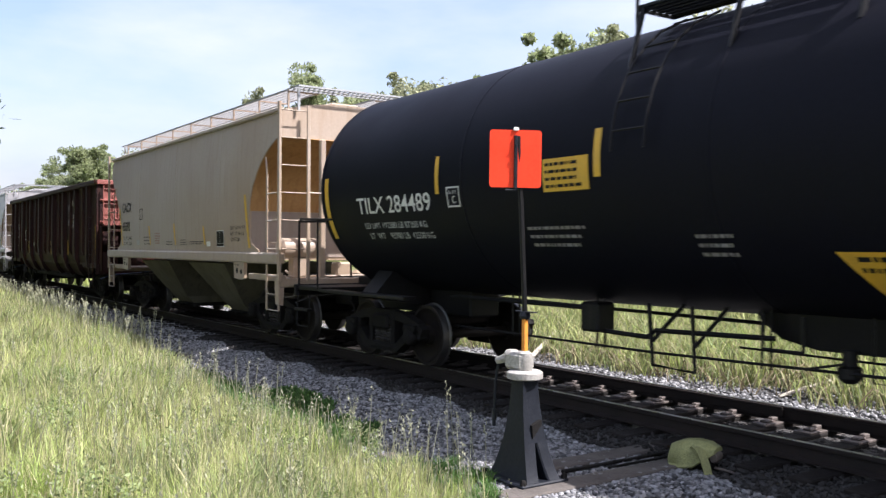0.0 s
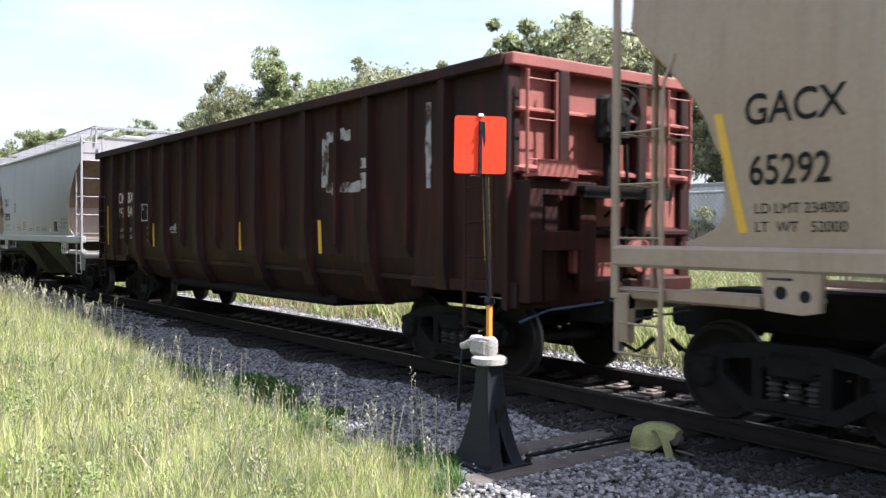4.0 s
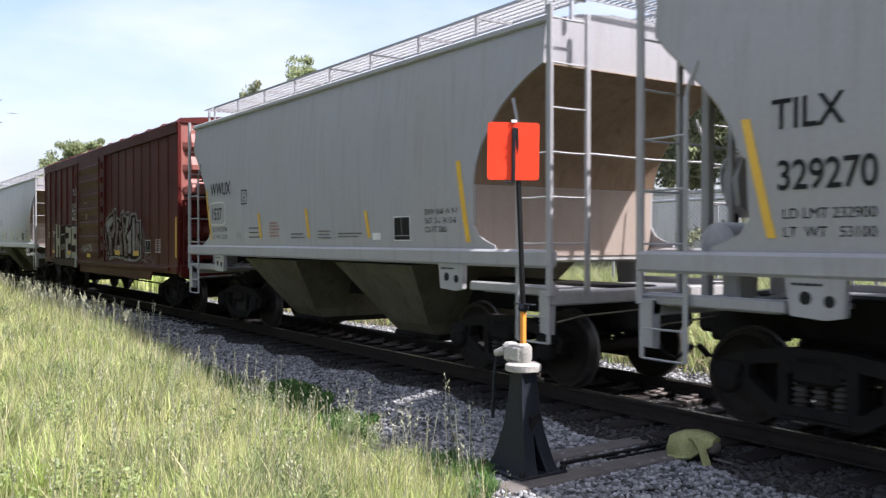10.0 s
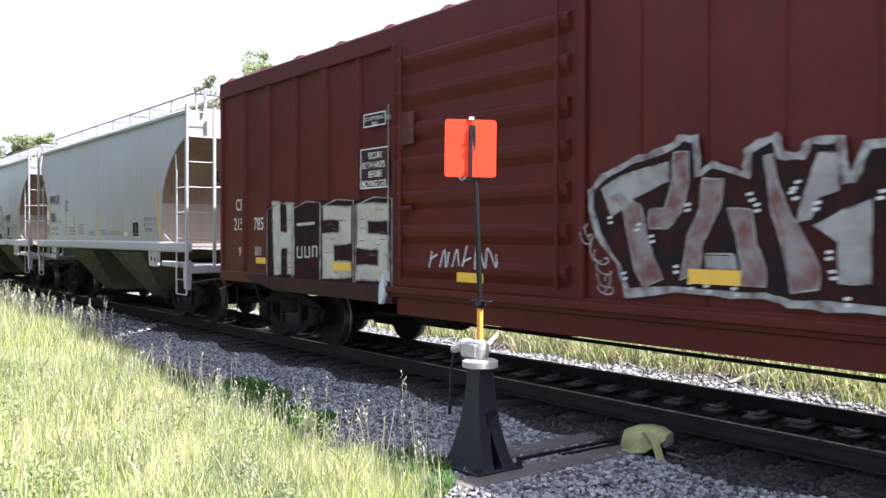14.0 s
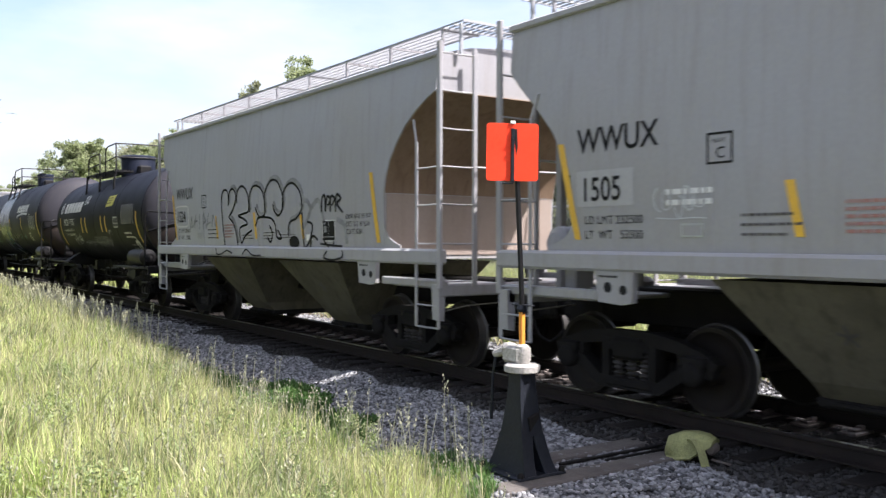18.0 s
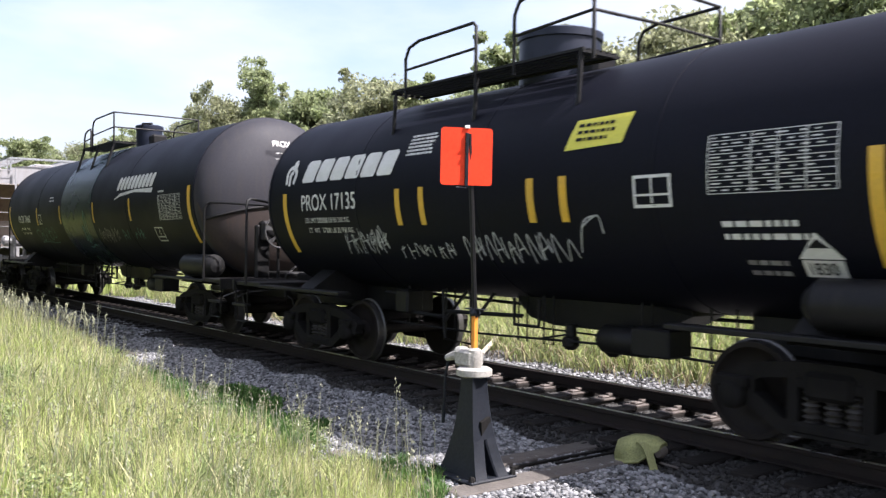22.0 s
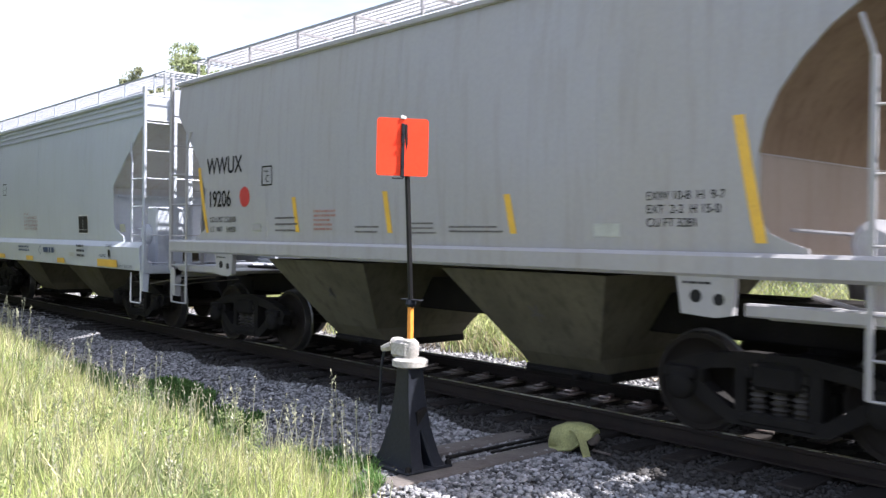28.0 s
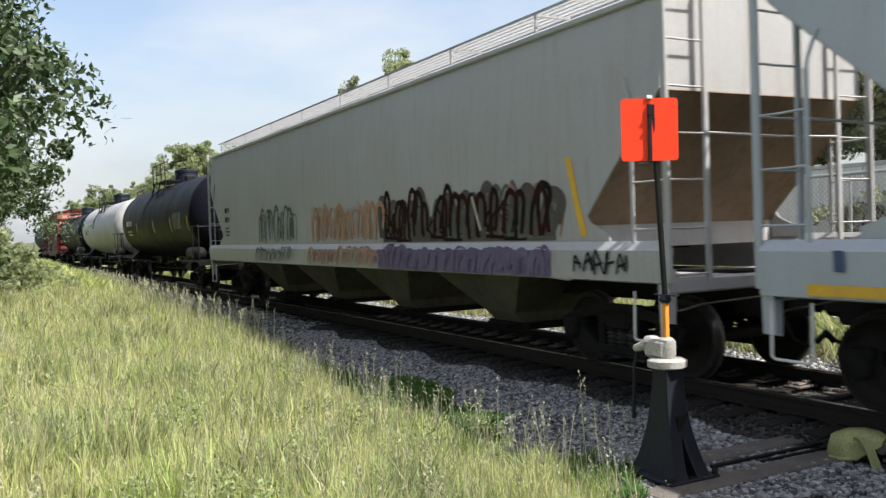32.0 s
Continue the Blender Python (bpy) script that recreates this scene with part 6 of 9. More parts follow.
            part("brake_housing", G().loft([[(bwx - e * a, y, z) for y, z in ((-0.36, 2.12), (-0.12, 2.0), (0.1, 2.14), (0.12, 2.5), (-0.05, 2.66), (-0.3, 2.62), (-0.4, 2.4))] for a in (0.16, -0.02)]), paint, car)
            part("brake_chain", G().tube([(bwx, -0.2, 2.05), (bwx, -0.16, 1.6), (bwx - e * 0.1, -0.1, 1.2)], 0.022, 6), "truck", car)
        for s in (-1, 1):
            y = s * 1.61
            zs = [0.63, 0.92, 1.24, 1.73, 2.24, 2.73] if not skirt else [1.24, 1.73, 2.24, 2.73]
            lad = ladder(car, (X(0.45), y, 0.63 if not skirt else 1.2, 3.08), (X(-0.08), y, 0.63 if not skirt else 1.1, 1.2), zs, paint, name="side_ladder", rung=0.012, stile=(0.026, 0.012))
            part("ladder_hook", G().tube([(X(0.45), y, 3.05), (X(0.47), y, 3.16), (X(0.56), s * (hop_surf(3.4) + 0.01), 3.40)], 0.018, 6), paint, car)
            part("corner_post", G().box(X(-0.14), X(-0.06), s * 1.59, s * 1.64, 1.15, 4.34, 0.008), paint, car)
            if skirt:
                stirrup(car, min(X(0.46), X(0.02)), max(X(0.46), X(0.02)), y, 1.05, 0.52, "white")
            ladder(car, (X(-0.10), s * 1.57, 1.15, 1.3), (X(-0.10), s * 1.05, 1.15, 4.3), [1.24, 1.73, 2.24, 2.73, 3.22, 3.71, 4.2], paint, name="end_ladder", rung=0.012, stile=(0.022, 0.03))
            part("corner_brace", G().loft([[(X(0.06 - 0.14 * k), s * y, z) for y, z in ((1.50, 1.2), (1.63, 1.2), (1.61, 0.74), (1.52, 0.72))] for k in (0, 1)]), paint, car, smooth=0)
        part("end_grab_rail", G().tube([(X(-0.10), -1.05, 2.74), (X(-0.12), 0, 2.72), (X(-0.10), 1.05, 2.74)], 0.015, 6), paint, car)
        part("uncoupling_lever", G().tube([(X(-0.10), -1.5, 0.86), (X(-0.16), -1.2, 0.92), (X(-0.22), -0.3, 0.96), (X(-0.45), -0.1, 1.02)], 0.011, 6), "hop_dirty", car)
        coupling(car, X(0), e)
        truck(car, X(1.42))
    # running boards of open grating on posts
    for s in (-1, 1):
        y0, y1, zt = s * 0.62, s * 1.22, eave + 0.45
        g = G()
        for y in (y0, y1):
            g.box(-h + 0.35, h - 0.35, y - 0.012, y + 0.012, zt - 0.035, zt)
        k = int((L - 0.7) / 0.075)
        for i in range(k + 1):
            x = -h + 0.35 + i * 0.075
            g.box(x - 0.006, x + 0.006, min(y0, y1), max(y0, y1), zt - 0.026, zt - 0.004)
        for j in range(1, 5):
            y = y0 + (y1 - y0) * j / 5
            g.box(-h + 0.35, h - 0.35, y - 0.004, y + 0.004, zt - 0.024, zt - 0.006)
        rb = part("running_board", g, "galv", car, smooth=0)
        nb = 9
        bme = G().box(-0.02, 0.02, min(y0, y1), max(y0, y1), zt - 0.06, zt - 0.036).box(-0.018, 0.018, y1 - 0.015, y1 + 0.015, eave + 0.05, zt - 0.04).mesh("bracket", paint, 0)
        for i in range(nb):
            part("bracket", bme, None, rb, at=(-h + 0.4 + (L - 0.8) * i / (nb - 1), 0, 0))
    for e in (-1, 1):
        g = G()
        for i in range(26):
            y = -1.25 + 0.1 * i
            g.box(e * (h - 0.36), e * (h + 0.12), y - 0.006, y + 0.006, eave + 0.42, eave + 0.442)
        for u in (0.36, 0.12, -0.12):
            g.box(e * (h - u) - 0.012, e * (h - u) + 0.012, -1.26, 1.26, eave + 0.415, eave + 0.445)
        g.box(e * h - 0.02, e * h + 0.02, -1.22, -1.18, eave, eave + 0.42).box(e * h - 0.02, e * h + 0.02, 1.18, 1.22, eave, eave + 0.42)
        part("end_crosswalk", g, "galv", car, smooth=0)
    return car


# ---- tank cars ----
def tank_surf(r, zc):
    return lambda z: math.sqrt(max(r * r - (z - zc) ** 2, 0.0004))


def tank(x0, L, r, zc, label, paint="black_tank", head="black_tank", group="tank cars", band=None, front_gear=True, deck=(0.0, 1.3, 0.0), rails=None, can=(0.46, 0.53), post=-0.42):
    """A tank car. deck: middle, half length and dome place of the top platform; rails: (start, end, height) of the hand
    rails along it; can: radius and height of the dome; post: how far in the corner posts of the end rails stand."""
    car = thing("tank_car", label, "tank car", group)
    MOVING.append((car, x0))
    h, n = L / 2, 56
    hd = r * 0.42
    part("shell", G().lathe([(r, -h + hd), (r, h - hd)], n, "x", (0, 0, zc), close=False), paint, car, smooth=60)
    for e in (-1, 1):
        prof = [(r * math.cos(a), e * (h - hd + hd * math.sin(a))) for a in (k * math.pi / 2 / 9 for k in range(10))]
        prof[-1] = (0.001, prof[-1][1])
        part("head", G().lathe(prof, n, "x", (0, 0, zc), close=False), head, car, smooth=60)
        part("head_seam", G().lathe([(r - 0.01, e * (h - hd) - 0.02), (r + 0.012, e * (h - hd) - 0.012), (r + 0.012, e * (h - hd) + 0.012), (r - 0.01, e * (h - hd) + 0.02)], n, "x", (0, 0, zc), close=False), paint, car, smooth=60)
    if head == "brown_tank":
        rows_ = []
        for i in range(25):
            y = 0.98 * r * (i / 12 - 1)
            zb = zc - math.sqrt(max((0.985 * r) ** 2 - y * y, 0.0))
            ztop = max(zc - 0.52 + 0.34 * (1 - (y / r) ** 2), zb + 0.01)
            col = []
            for j in range(9):
                z = zb + (ztop - zb) * j / 8
                col.append((h - hd + hd * math.sqrt(max(1 - (y * y + (z - zc) ** 2) / (r * r), 0.0)) + 0.03, y, z))
            rows_.append(col + [(a - 0.028, b, c) for a, b, c in col[::-1]])
        part("head_shield", G().loft(rows_), "shield", car, "rusty half-height shield on the tank's end", smooth=40)
        part("shield_edge", G().tube([(rows_[i][8][0] + 0.004, rows_[i][8][1], rows_[i][8][2]) for i in range(1, 24)], 0.028, 6), "black", car)
    for k in range(1, 4):
        xs_ = -h + hd + (L - 2 * hd) * k / 4
        part("weld_seam", G().lathe([(r - 0.01, xs_ - 0.02), (r + 0.006, xs_ - 0.01), (r + 0.006, xs_ + 0.01), (r - 0.01, xs_ + 0.02)], n, "x", (0, 0, zc), close=False), paint, car, smooth=60)
    if band:
        part("painted_band", G().lathe([(r - 0.01, band[0]), (r + 0.012, band[0] + 0.01), (r + 0.012, band[1] - 0.01), (r - 0.01, band[1])], n, "x", (0, 0, zc), close=False), "gloss_band", car, "glossy freshly painted band round the tank", smooth=60)
    # stub sills, saddles, end platforms
    for e in (-1, 1):
        X = lambda u: e * (h - u)
        part("stub_sill", G().box(X(-0.55), X(2.9), -0.28, 0.28, 0.72, zc - r + 0.16, 0.03), "black", car)
        tx = X(1.65)
        for s in (-1, 1):
            part("saddle", G().loft([[(tx + a, s * 0.3, 0.85), (tx + a, s * 1.36, 0.98), (tx + a, s * 1.30, 1.06), (tx + a, s * r * 0.62, zc - r * 0.80), (tx + a, s * 0.3, zc - r * 0.97)] for a in (-0.22, 0.22)]), "black", car, smooth=20)
        part("end_platform", G().box(X(-0.5), X(0.45), -1.5, 1.5, 1.03, 1.10, 0.01), "black", car)
        part("platform_edge", G().box(X(-0.52), X(-0.46), -1.55, 1.55, 0.93, 1.12, 0.008), "black", car)
        for s in (-1, 1):
            part("side_walk", G().box(min(X(0.4), X(3.0)), max(X(0.4), X(3.0)), s * 1.30, s * 1.52, 1.02, 1.07, 0.008), "black", car)
            if not rails:
                part("handrail", G().tube([(X(-0.42), s * 1.5, 1.1), (X(-0.42), s * 1.5, 2.16), (X(-0.36), s * 1.5, 2.24), (X(0.9), s * 1.55, 2.20)], 0.02, 8).tube([(X(0.35), s * 1.53, 1.07), (X(0.35), s * 1.53, 2.22)], 0.018, 6), "black", car)
            stirrup(car, min(X(-0.46), X(0.0)), max(X(-0.46), X(0.0)), s * 1.5, 0.98, 0.42, "black")
            part("corner_step", G().box(min(X(-0.5), X(0.02)), max(X(-0.5), X(0.02)), s * 1.44, s * 1.56, 0.68, 0.72, 0.006), "black", car)
        if rails:
            pu = post - 0.03
            part("end_handrail", G().tube([(X(post), -1.5, 1.05), (X(post), -1.5, 2.40), (X(pu), -1.47, 2.48), (X(pu - 0.02), -1.40, 2.52), (X(-0.50), -0.7, 2.46), (X(-0.50), 0.7, 2.46), (X(pu - 0.02), 1.40, 2.52), (X(pu), 1.47, 2.48), (X(post), 1.5, 2.40), (X(post), 1.5, 1.05)], 0.024, 8), "black", car)
        else:
            part("end_handrail", G().tube([(X(-0.45), -1.5, 2.2), (X(-0.52), -0.6, 2.22), (X(-0.52), 0.6, 2.22), (X(-0.45), 1.5, 2.2)], 0.02, 8), "black", car)
        if e > 0 and front_gear:
            part("air_reservoir", G().lathe([(0.0, -0.75), (0.12, -0.72), (0.22, -0.6), (0.22, 0.6), (0.12, 0.72), (0.0, 0.75)], 18, "x", (X(1.0), -1.28, 1.32), close=False), "black", car)
            brake_wheel(car, "wheel_grey", (X(-0.52), -0.38, 1.98), 0.30)
            part("brake_stand", G().box(X(-0.28), X(-0.40), -0.80, -0.52, 1.1, 2.1, 0.03).box(X(-0.26), X(-0.48), -0.72, -0.28, 1.78, 2.18, 0.05).tube([(X(-0.45), -0.38, 1.1), (X(-0.45), -0.38, 1.8)], 0.03, 6), "black", car)
            part("brake_rigging", G().tube([(X(-0.35), -0.1, 1.2), (X(-0.2), 0.3, 1.45), (X(-0.35), 0.8, 1.2)], 0.03, 6).box(X(-0.1), X(-0.4), 0.2, 0.55, 1.1, 1.4, 0.03), "black", car)
        part("uncoupling_lever", G().tube([(X(-0.54), -1.5, 0.8), (X(-0.56), -1.2, 0.9), (X(-0.6), -0.3, 0.95), (X(-0.75), -0.1, 1.02)], 0.013, 6), "wheel_grey", car)
        coupling(car, X(-0.45), e)
        truck(car, X(1.65))
    # bottom gear: outlet, brake rods and hangers
    g = G()
    span = h - 2.9
    g.tube([(-span, -0.55, 0.62), (-span * 0.3, -0.5, 0.60), (span * 0.4, -0.5, 0.66), (span, -0.55, 0.62)], 0.016, 6)
    g.tube([(-span * 0.2, 0.3, 0.66), (span, 0.2, 0.64)], 0.014, 6)
    part("brake_rod", g, "black", car)
    part("train_pipe", G().tube([(-span - 0.4, 0.5, 0.98), (0, 0.55, 0.92), (span + 0.4, 0.5, 0.98)], 0.025, 6), "black", car)
    rr = random.Random(int(L * 100))
    for k in range(6):
        x = -span + 2 * span * (k + rr.uniform(0.1, 0.9)) / 6
        w = rr.uniform(0.10, 0.3)
        part("rod_hanger", G().tube([(x, -0.5, zc - r + 0.12), (x, -0.5, 0.58), (x + w, -0.5, 0.58), (x + w, -0.5, zc - r + 0.12)], 0.014, 5), "black", car)
    part("tool_box", G().box(span * 0.62, span * 0.62 + 0.5, -0.75, -0.35, 0.62, 0.92, 0.02), "black", car)
    zb_ = zc - r
    part("outlet_skid", G().loft([[(x, -0.42 * k, zb_ + 0.06), (x, -0.36 * k, z), (x, 0.36 * k, z), (x, 0.42 * k, zb_ + 0.06)] for x, z, k in ((-0.4, zb_ - 0.03, 0.8), (-0.1, zb_ - 0.2, 1.0), (0.3, 0.80, 1.0), (1.8, 0.80, 1.0), (2.3, zb_ - 0.03, 0.8))]), "black", car, smooth=0)
    for x, y, z in ((0.66, -0.42, 0.54), (1.0, -0.2, 0.58), (1.34, -0.44, 0.53)):
        part("outlet_valve", G().lathe([(0.07, 0.84), (0.07, z + 0.16), (0.11, z + 0.14), (0.11, z + 0.05), (0.06, z)], 12, "z", (x, y, 0)), "black", car)
    part("valve_handle", G().tube([(0.66, -0.5, 0.72), (0.4, -0.72, 0.66), (0.2, -0.74, 0.66)], 0.014, 5), "black", car)
    part("bracket_loop", G().tube([(-0.12, -0.62, zb_ + 0.05), (-0.12, -0.62, 0.79), (0.32, -0.62, 0.79), (0.32, -0.62, zb_ + 0.05)], 0.025, 6), "black", car)
    part("hanger_frame", G().tube([(-1.58, -0.62, zb_ + 0.08), (-1.52, -0.62, 0.48), (-0.94, -0.62, 0.46), (-0.98, -0.62, zb_ + 0.08)], 0.026, 6), "black", car)
    for a, b in ((-1.14, -1.54), (-0.58, -0.94)):
        part("hanger_brace", G().tube([(a, -0.55, zb_ + 0.08), (b, -0.62, 0.73)], 0.024, 6), "black", car)
    part("pipe_run", G().tube([(-span, -0.62, zb_ - 0.02), (-2.6, -0.62, zb_ - 0.03), (-2.4, -0.62, 0.8), (-1.6, -0.62, 0.78), (-1.5, -0.6, 0.86), (0.0, -0.6, 0.9)], 0.03, 6), "black", car)
    part("control_box", G().box(-2.55, -2.25, -0.75, -0.45, 0.78, zb_ + 0.05, 0.03), "black", car)
    part("brake_cylinder", G().lathe([(0.13, -0.35), (0.16, -0.3), (0.16, 0.3), (0.13, 0.35)], 14, "x", (span * 0.55, -0.55, 0.74)), "black", car)
    # dome, platform and rails on top
    if rails:
        x1_, rz = rails[-1][1:]
        for f_ in (1.0, 0.5):
            part("cross_rail", G().tube([(x1_, -1.1, zc + r + rz * f_), (x1_ + 0.05, 0, zc + r + rz * f_), (x1_, 1.1, zc + r + rz * f_)], 0.02, 8), "black", car)
    zt = zc + r
    px, pw, dx = deck
    cr, ch = can
    part("dome", G().lathe([(cr, zt - 0.14), (cr, zt + ch - 0.13), (cr + 0.025, zt + ch - 0.12), (cr + 0.025, zt + ch - 0.03), (cr - 0.05, zt + ch)], 28, "z", (dx, 0, 0)), "dome", car, "blue-black dome on the tank's top")
    part("valve_housing", G().box(dx + 0.5, dx + 0.8, -0.2, 0.2, zt - 0.1, zt + 0.25, 0.05).tube([(dx + 0.3, -0.3, zt + 0.45), (dx + 0.35, -0.3, zt + 0.55), (dx + 0.5, -0.1, zt + 0.55)], 0.03, 6), "black", car)
    for s in (-1, 1):
        pf = G().box(px - pw - 0.02, px - pw + 0.02, s * 0.54, s * 1.12, zt - 0.03, zt - 0.002).box(px + pw - 0.02, px + pw + 0.02, s * 0.54, s * 1.12, zt - 0.03, zt - 0.002).box(px - pw + 0.02, px + pw - 0.02, s * 0.54, s * 0.56, zt - 0.03, zt - 0.002)
        plat = part("platform", pf, "black", car, smooth=0)
        slat = G().box(px - pw, px + pw, -0.03, 0.03, zt + 0.0, zt + 0.03).mesh("slat", "black", 0)
        for j in range(6):
            part("slat", slat, None, plat, at=(0, s * (0.58 + 0.1 * j), 0))
        for x in (px - pw + 0.05, px, px + pw - 0.05):
            part("bracket", G().tube([(x, s * 1.08, zt + 0.0), (x, s * r * 0.80, zc + r * 0.58)], 0.03, 6), "black", plat)
        if rails:
            for x0_, x1_, rz in rails:
                top = zt + rz
                part("platform_rail", G().tube([(x0_, s * 1.1, zt - 0.12), (x0_, s * 1.1, top - 0.22), (x0_ + 0.08, s * 1.1, top - 0.08), (x0_ + 0.3, s * 1.1, top - 0.02), (x1_ - 0.05, s * 1.1, top), (x1_, s * 1.1, top - 0.05), (x1_, s * 1.1, zt - 0.12)], 0.022, 8), "black", car, smooth=60)
                part("middle_rail", G().tube([(x0_, s * 1.1, zt + rz * 0.42), (x1_, s * 1.1, zt + rz * 0.5)], 0.018, 6), "black", car)
        else:
            rail = G().tube([(px - pw, s * 1.12, zt - 0.35), (px - pw, s * 1.12, zt + 0.62), (px - pw + 0.1, s * 1.12, zt + 0.72), (px + pw - 0.1, s * 1.12, zt + 0.72), (px + pw, s * 1.12, zt + 0.62), (px + pw, s * 1.12, zt - 0.1)], 0.02, 8)
            rail.tube([(px - pw, s * 1.12, zt + 0.32), (px + pw, s * 1.12, zt + 0.32)], 0.016, 6)
            for x in (px - 0.35 * pw, px + 0.35 * pw):
                rail.tube([(x, s * 1.12, zt - 0.05), (x, s * 1.12, zt + 0.72)], 0.016, 6)
            part("platform_rail", rail, "black", car, smooth=60)
        if head == "brown_tank":
            continue
        lz = [zc + 0.25 + 0.3 * k for k in range(int((zt - 0.1 - zc - 0.25) / 0.3) + 1)]
        g = G()
        f = tank_surf(r, zc)
        for xx in (-1.12, -0.68):
            g.tube([(xx, s * (f(z) + 0.09), z) for z in [zc + 0.05 + (zt - 0.12 - zc) * k / 8 for k in range(9)]], 0.014, 6)
        lad = part("side_ladder", g, "black", car, smooth=60)
        for z in lz:
            part("rung", G().tube([(-1.12, s * (f(z) + 0.09), z), (-0.68, s * (f(z) + 0.09), z)], 0.012, 6), "black", lad)
    return car


# ---- gondola ----
def gondola(x0, L, label):
    car = thing("gondola_car", label, "gondola car")
    MOVING.append((car, x0))
    h, top, bot = L / 2, 3.66, 1.16
    w = 1.50
    part("floor", G().box(-h, h, -w + 0.03, w - 0.03, bot, bot + 0.06), "gon_red", car, smooth=0)
    for s in (-1, 1):
        part("side_sheet", G().box(-h, h, s * (w - 0.03), s * w, 1.44, top), "gon_red", car, smooth=0)
        part("top_chord", G().box(-h - 0.3, h + 0.02, s * (w - 0.06), s * (w + 0.15), top - 0.02, top + 0.12, 0.015), "gon_red", car)
        for a, b in ((-h, -5.9), (6.0, h)):
            part("lower_sheet", G().box(a, b, s * (w - 0.03), s * w, bot, 1.44), "gon_red", car, smooth=0)
            part("side_sill", G().box(a, b, s * (w - 0.05), s * (w + 0.06), 1.08, 1.22, 0.015), "gon_red", car)
        rib = G().loft([[(-a, s * (w - c), z), (a, s * (w - c), z), (a * 0.85, s * (w + d), z), (-a * 0.85, s * (w + d), z)] for a, d, c, z in ((0.14, -0.18, 0.3, 0.77), (0.18, -0.02, 0.24, 0.96), (0.17, 0.12, 0.06, 1.36), (0.12, 0.14, 0.0, 1.8), (0.10, 0.13, 0.0, 2.6), (0.085, 0.12, 0.0, top))]).mesh("rib", "gon_red", 0)
        short = G().loft([[(-a, s * w, z), (a, s * w, z), (a * 0.8, s * (w + d), z), (-a * 0.8, s * (w + d), z)] for a, d, z in ((0.12, 0.10, 1.08), (0.12, 0.14, 1.4), (0.085, 0.13, 2.6), (0.075, 0.12, top))]).mesh("rib", "gon_red", 0)
        light = G().loft([[(-a, s * w, z), (a, s * w, z), (a * 0.7, s * (w + d), z), (-a * 0.7, s * (w + d), z)] for a, d, z in ((0.05, 0.02, 1.46), (0.055, 0.085, 1.6), (0.05, 0.075, top))]).mesh("light_rib", "gon_red", 0)
        for x in (-6.8, -5.08, -3.2, -1.33, 1.33, 3.13, 4.96, 6.72):
            part("rib", short if abs(x) > 6.1 else rib, None, car, at=(x, 0, 0))
        for x in (-5.98, -4.2, -2.27, -0.44, 0.44, 2.23, 4.05, 5.9):
            part("light_rib", light, None, car, at=(x, 0, 0))
        # the tub's belly: each bay of the side curves in below the knee and sags between the ribs
        for x0_, x1_ in ((-5.9, -5.08), (-5.08, -3.2), (-3.2, -1.33), (-1.33, 1.33), (1.33, 3.13), (3.13, 4.96), (4.96, 6.0)):
            rings = []
            for q in range(9):
                u = q / 8
                b_ = math.sin(math.pi * u) ** 0.6
                x = x0_ + (x1_ - x0_) * u
                lift = 0.22 * max(0.0, (abs(x) - 5.0) / 1.0)
                rings.append([(x, s * w, 1.445), (x, s * (w - 0.01 - 0.04 * b_), 1.26), (x, s * (w - 0.12 - 0.06 * b_), 1.0 + 0.5 * lift), (x, s * (w - 0.32), 0.83 - 0.07 * b_ + lift),
                              (x, s * (w - 0.36), 0.84 - 0.07 * b_ + lift), (x, s * (w - 0.16 - 0.06 * b_), 1.02 + 0.5 * lift), (x, s * (w - 0.04 - 0.04 * b_), 1.27), (x, s * (w - 0.03), 1.445)])
            part("belly_sheet", G().loft(rings), "gon_red", car, smooth=50)
    part("center_sill", G().box(-h, h, -0.28, 0.28, 0.76, 1.16, 0.02), "truck", car)
    part("underframe", G().box(-h + 4.3, h - 4.3, -1.30, 1.30, 0.64, 0.80, 0.05), "truck", car)
    for e in (-1, 1):
        X = lambda u: e * (h - u)
        # sun and shade put into the colours: light above, dark at the near lower part
        part("end_sheet", G().box(X(0.0), X(0.05), -w, w, 2.3, top), "sunlit_end_red", car, "upper end sheet in a lighter red that holds sunlight", smooth=0)
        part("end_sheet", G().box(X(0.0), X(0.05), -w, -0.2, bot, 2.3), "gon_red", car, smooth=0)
        part("end_sheet", G().box(X(0.0), X(0.05), -0.2, w, bot, 2.3), "sunlit_end_red", car, smooth=0)
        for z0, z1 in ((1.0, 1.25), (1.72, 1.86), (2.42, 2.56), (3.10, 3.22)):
            part("end_rib", G().loft([[(X(0.0), y, z0), (X(-0.13), y, z0 + 0.05), (X(-0.13), y, z1 - 0.05), (X(0.0), y, z1)] for y in (-w, w)]), "sunlit_end_red" if z0 > 2.3 else "gon_red", car, smooth=0)
        part("end_chord", G().box(X(0.04), X(-0.15), -w - 0.1, w + 0.1, top - 0.02, top + 0.12, 0.015), "sunlit_end_red", car)
        for s in (-1, 1):
            part("corner_post", G().box(X(0.02), X(-0.07), s * (w - 0.1), s * (w + 0.1), 0.9, top, 0.015), "gon_red", car)
            lad = ladder(car, (X(0.62), s * (w + 0.15), 0.66, 2.7), (X(0.12), s * (w + 0.15), 0.66, 2.7), [0.68, 1.1, 1.5, 1.9, 2.3, 2.65], "gon_red", name="side_ladder")
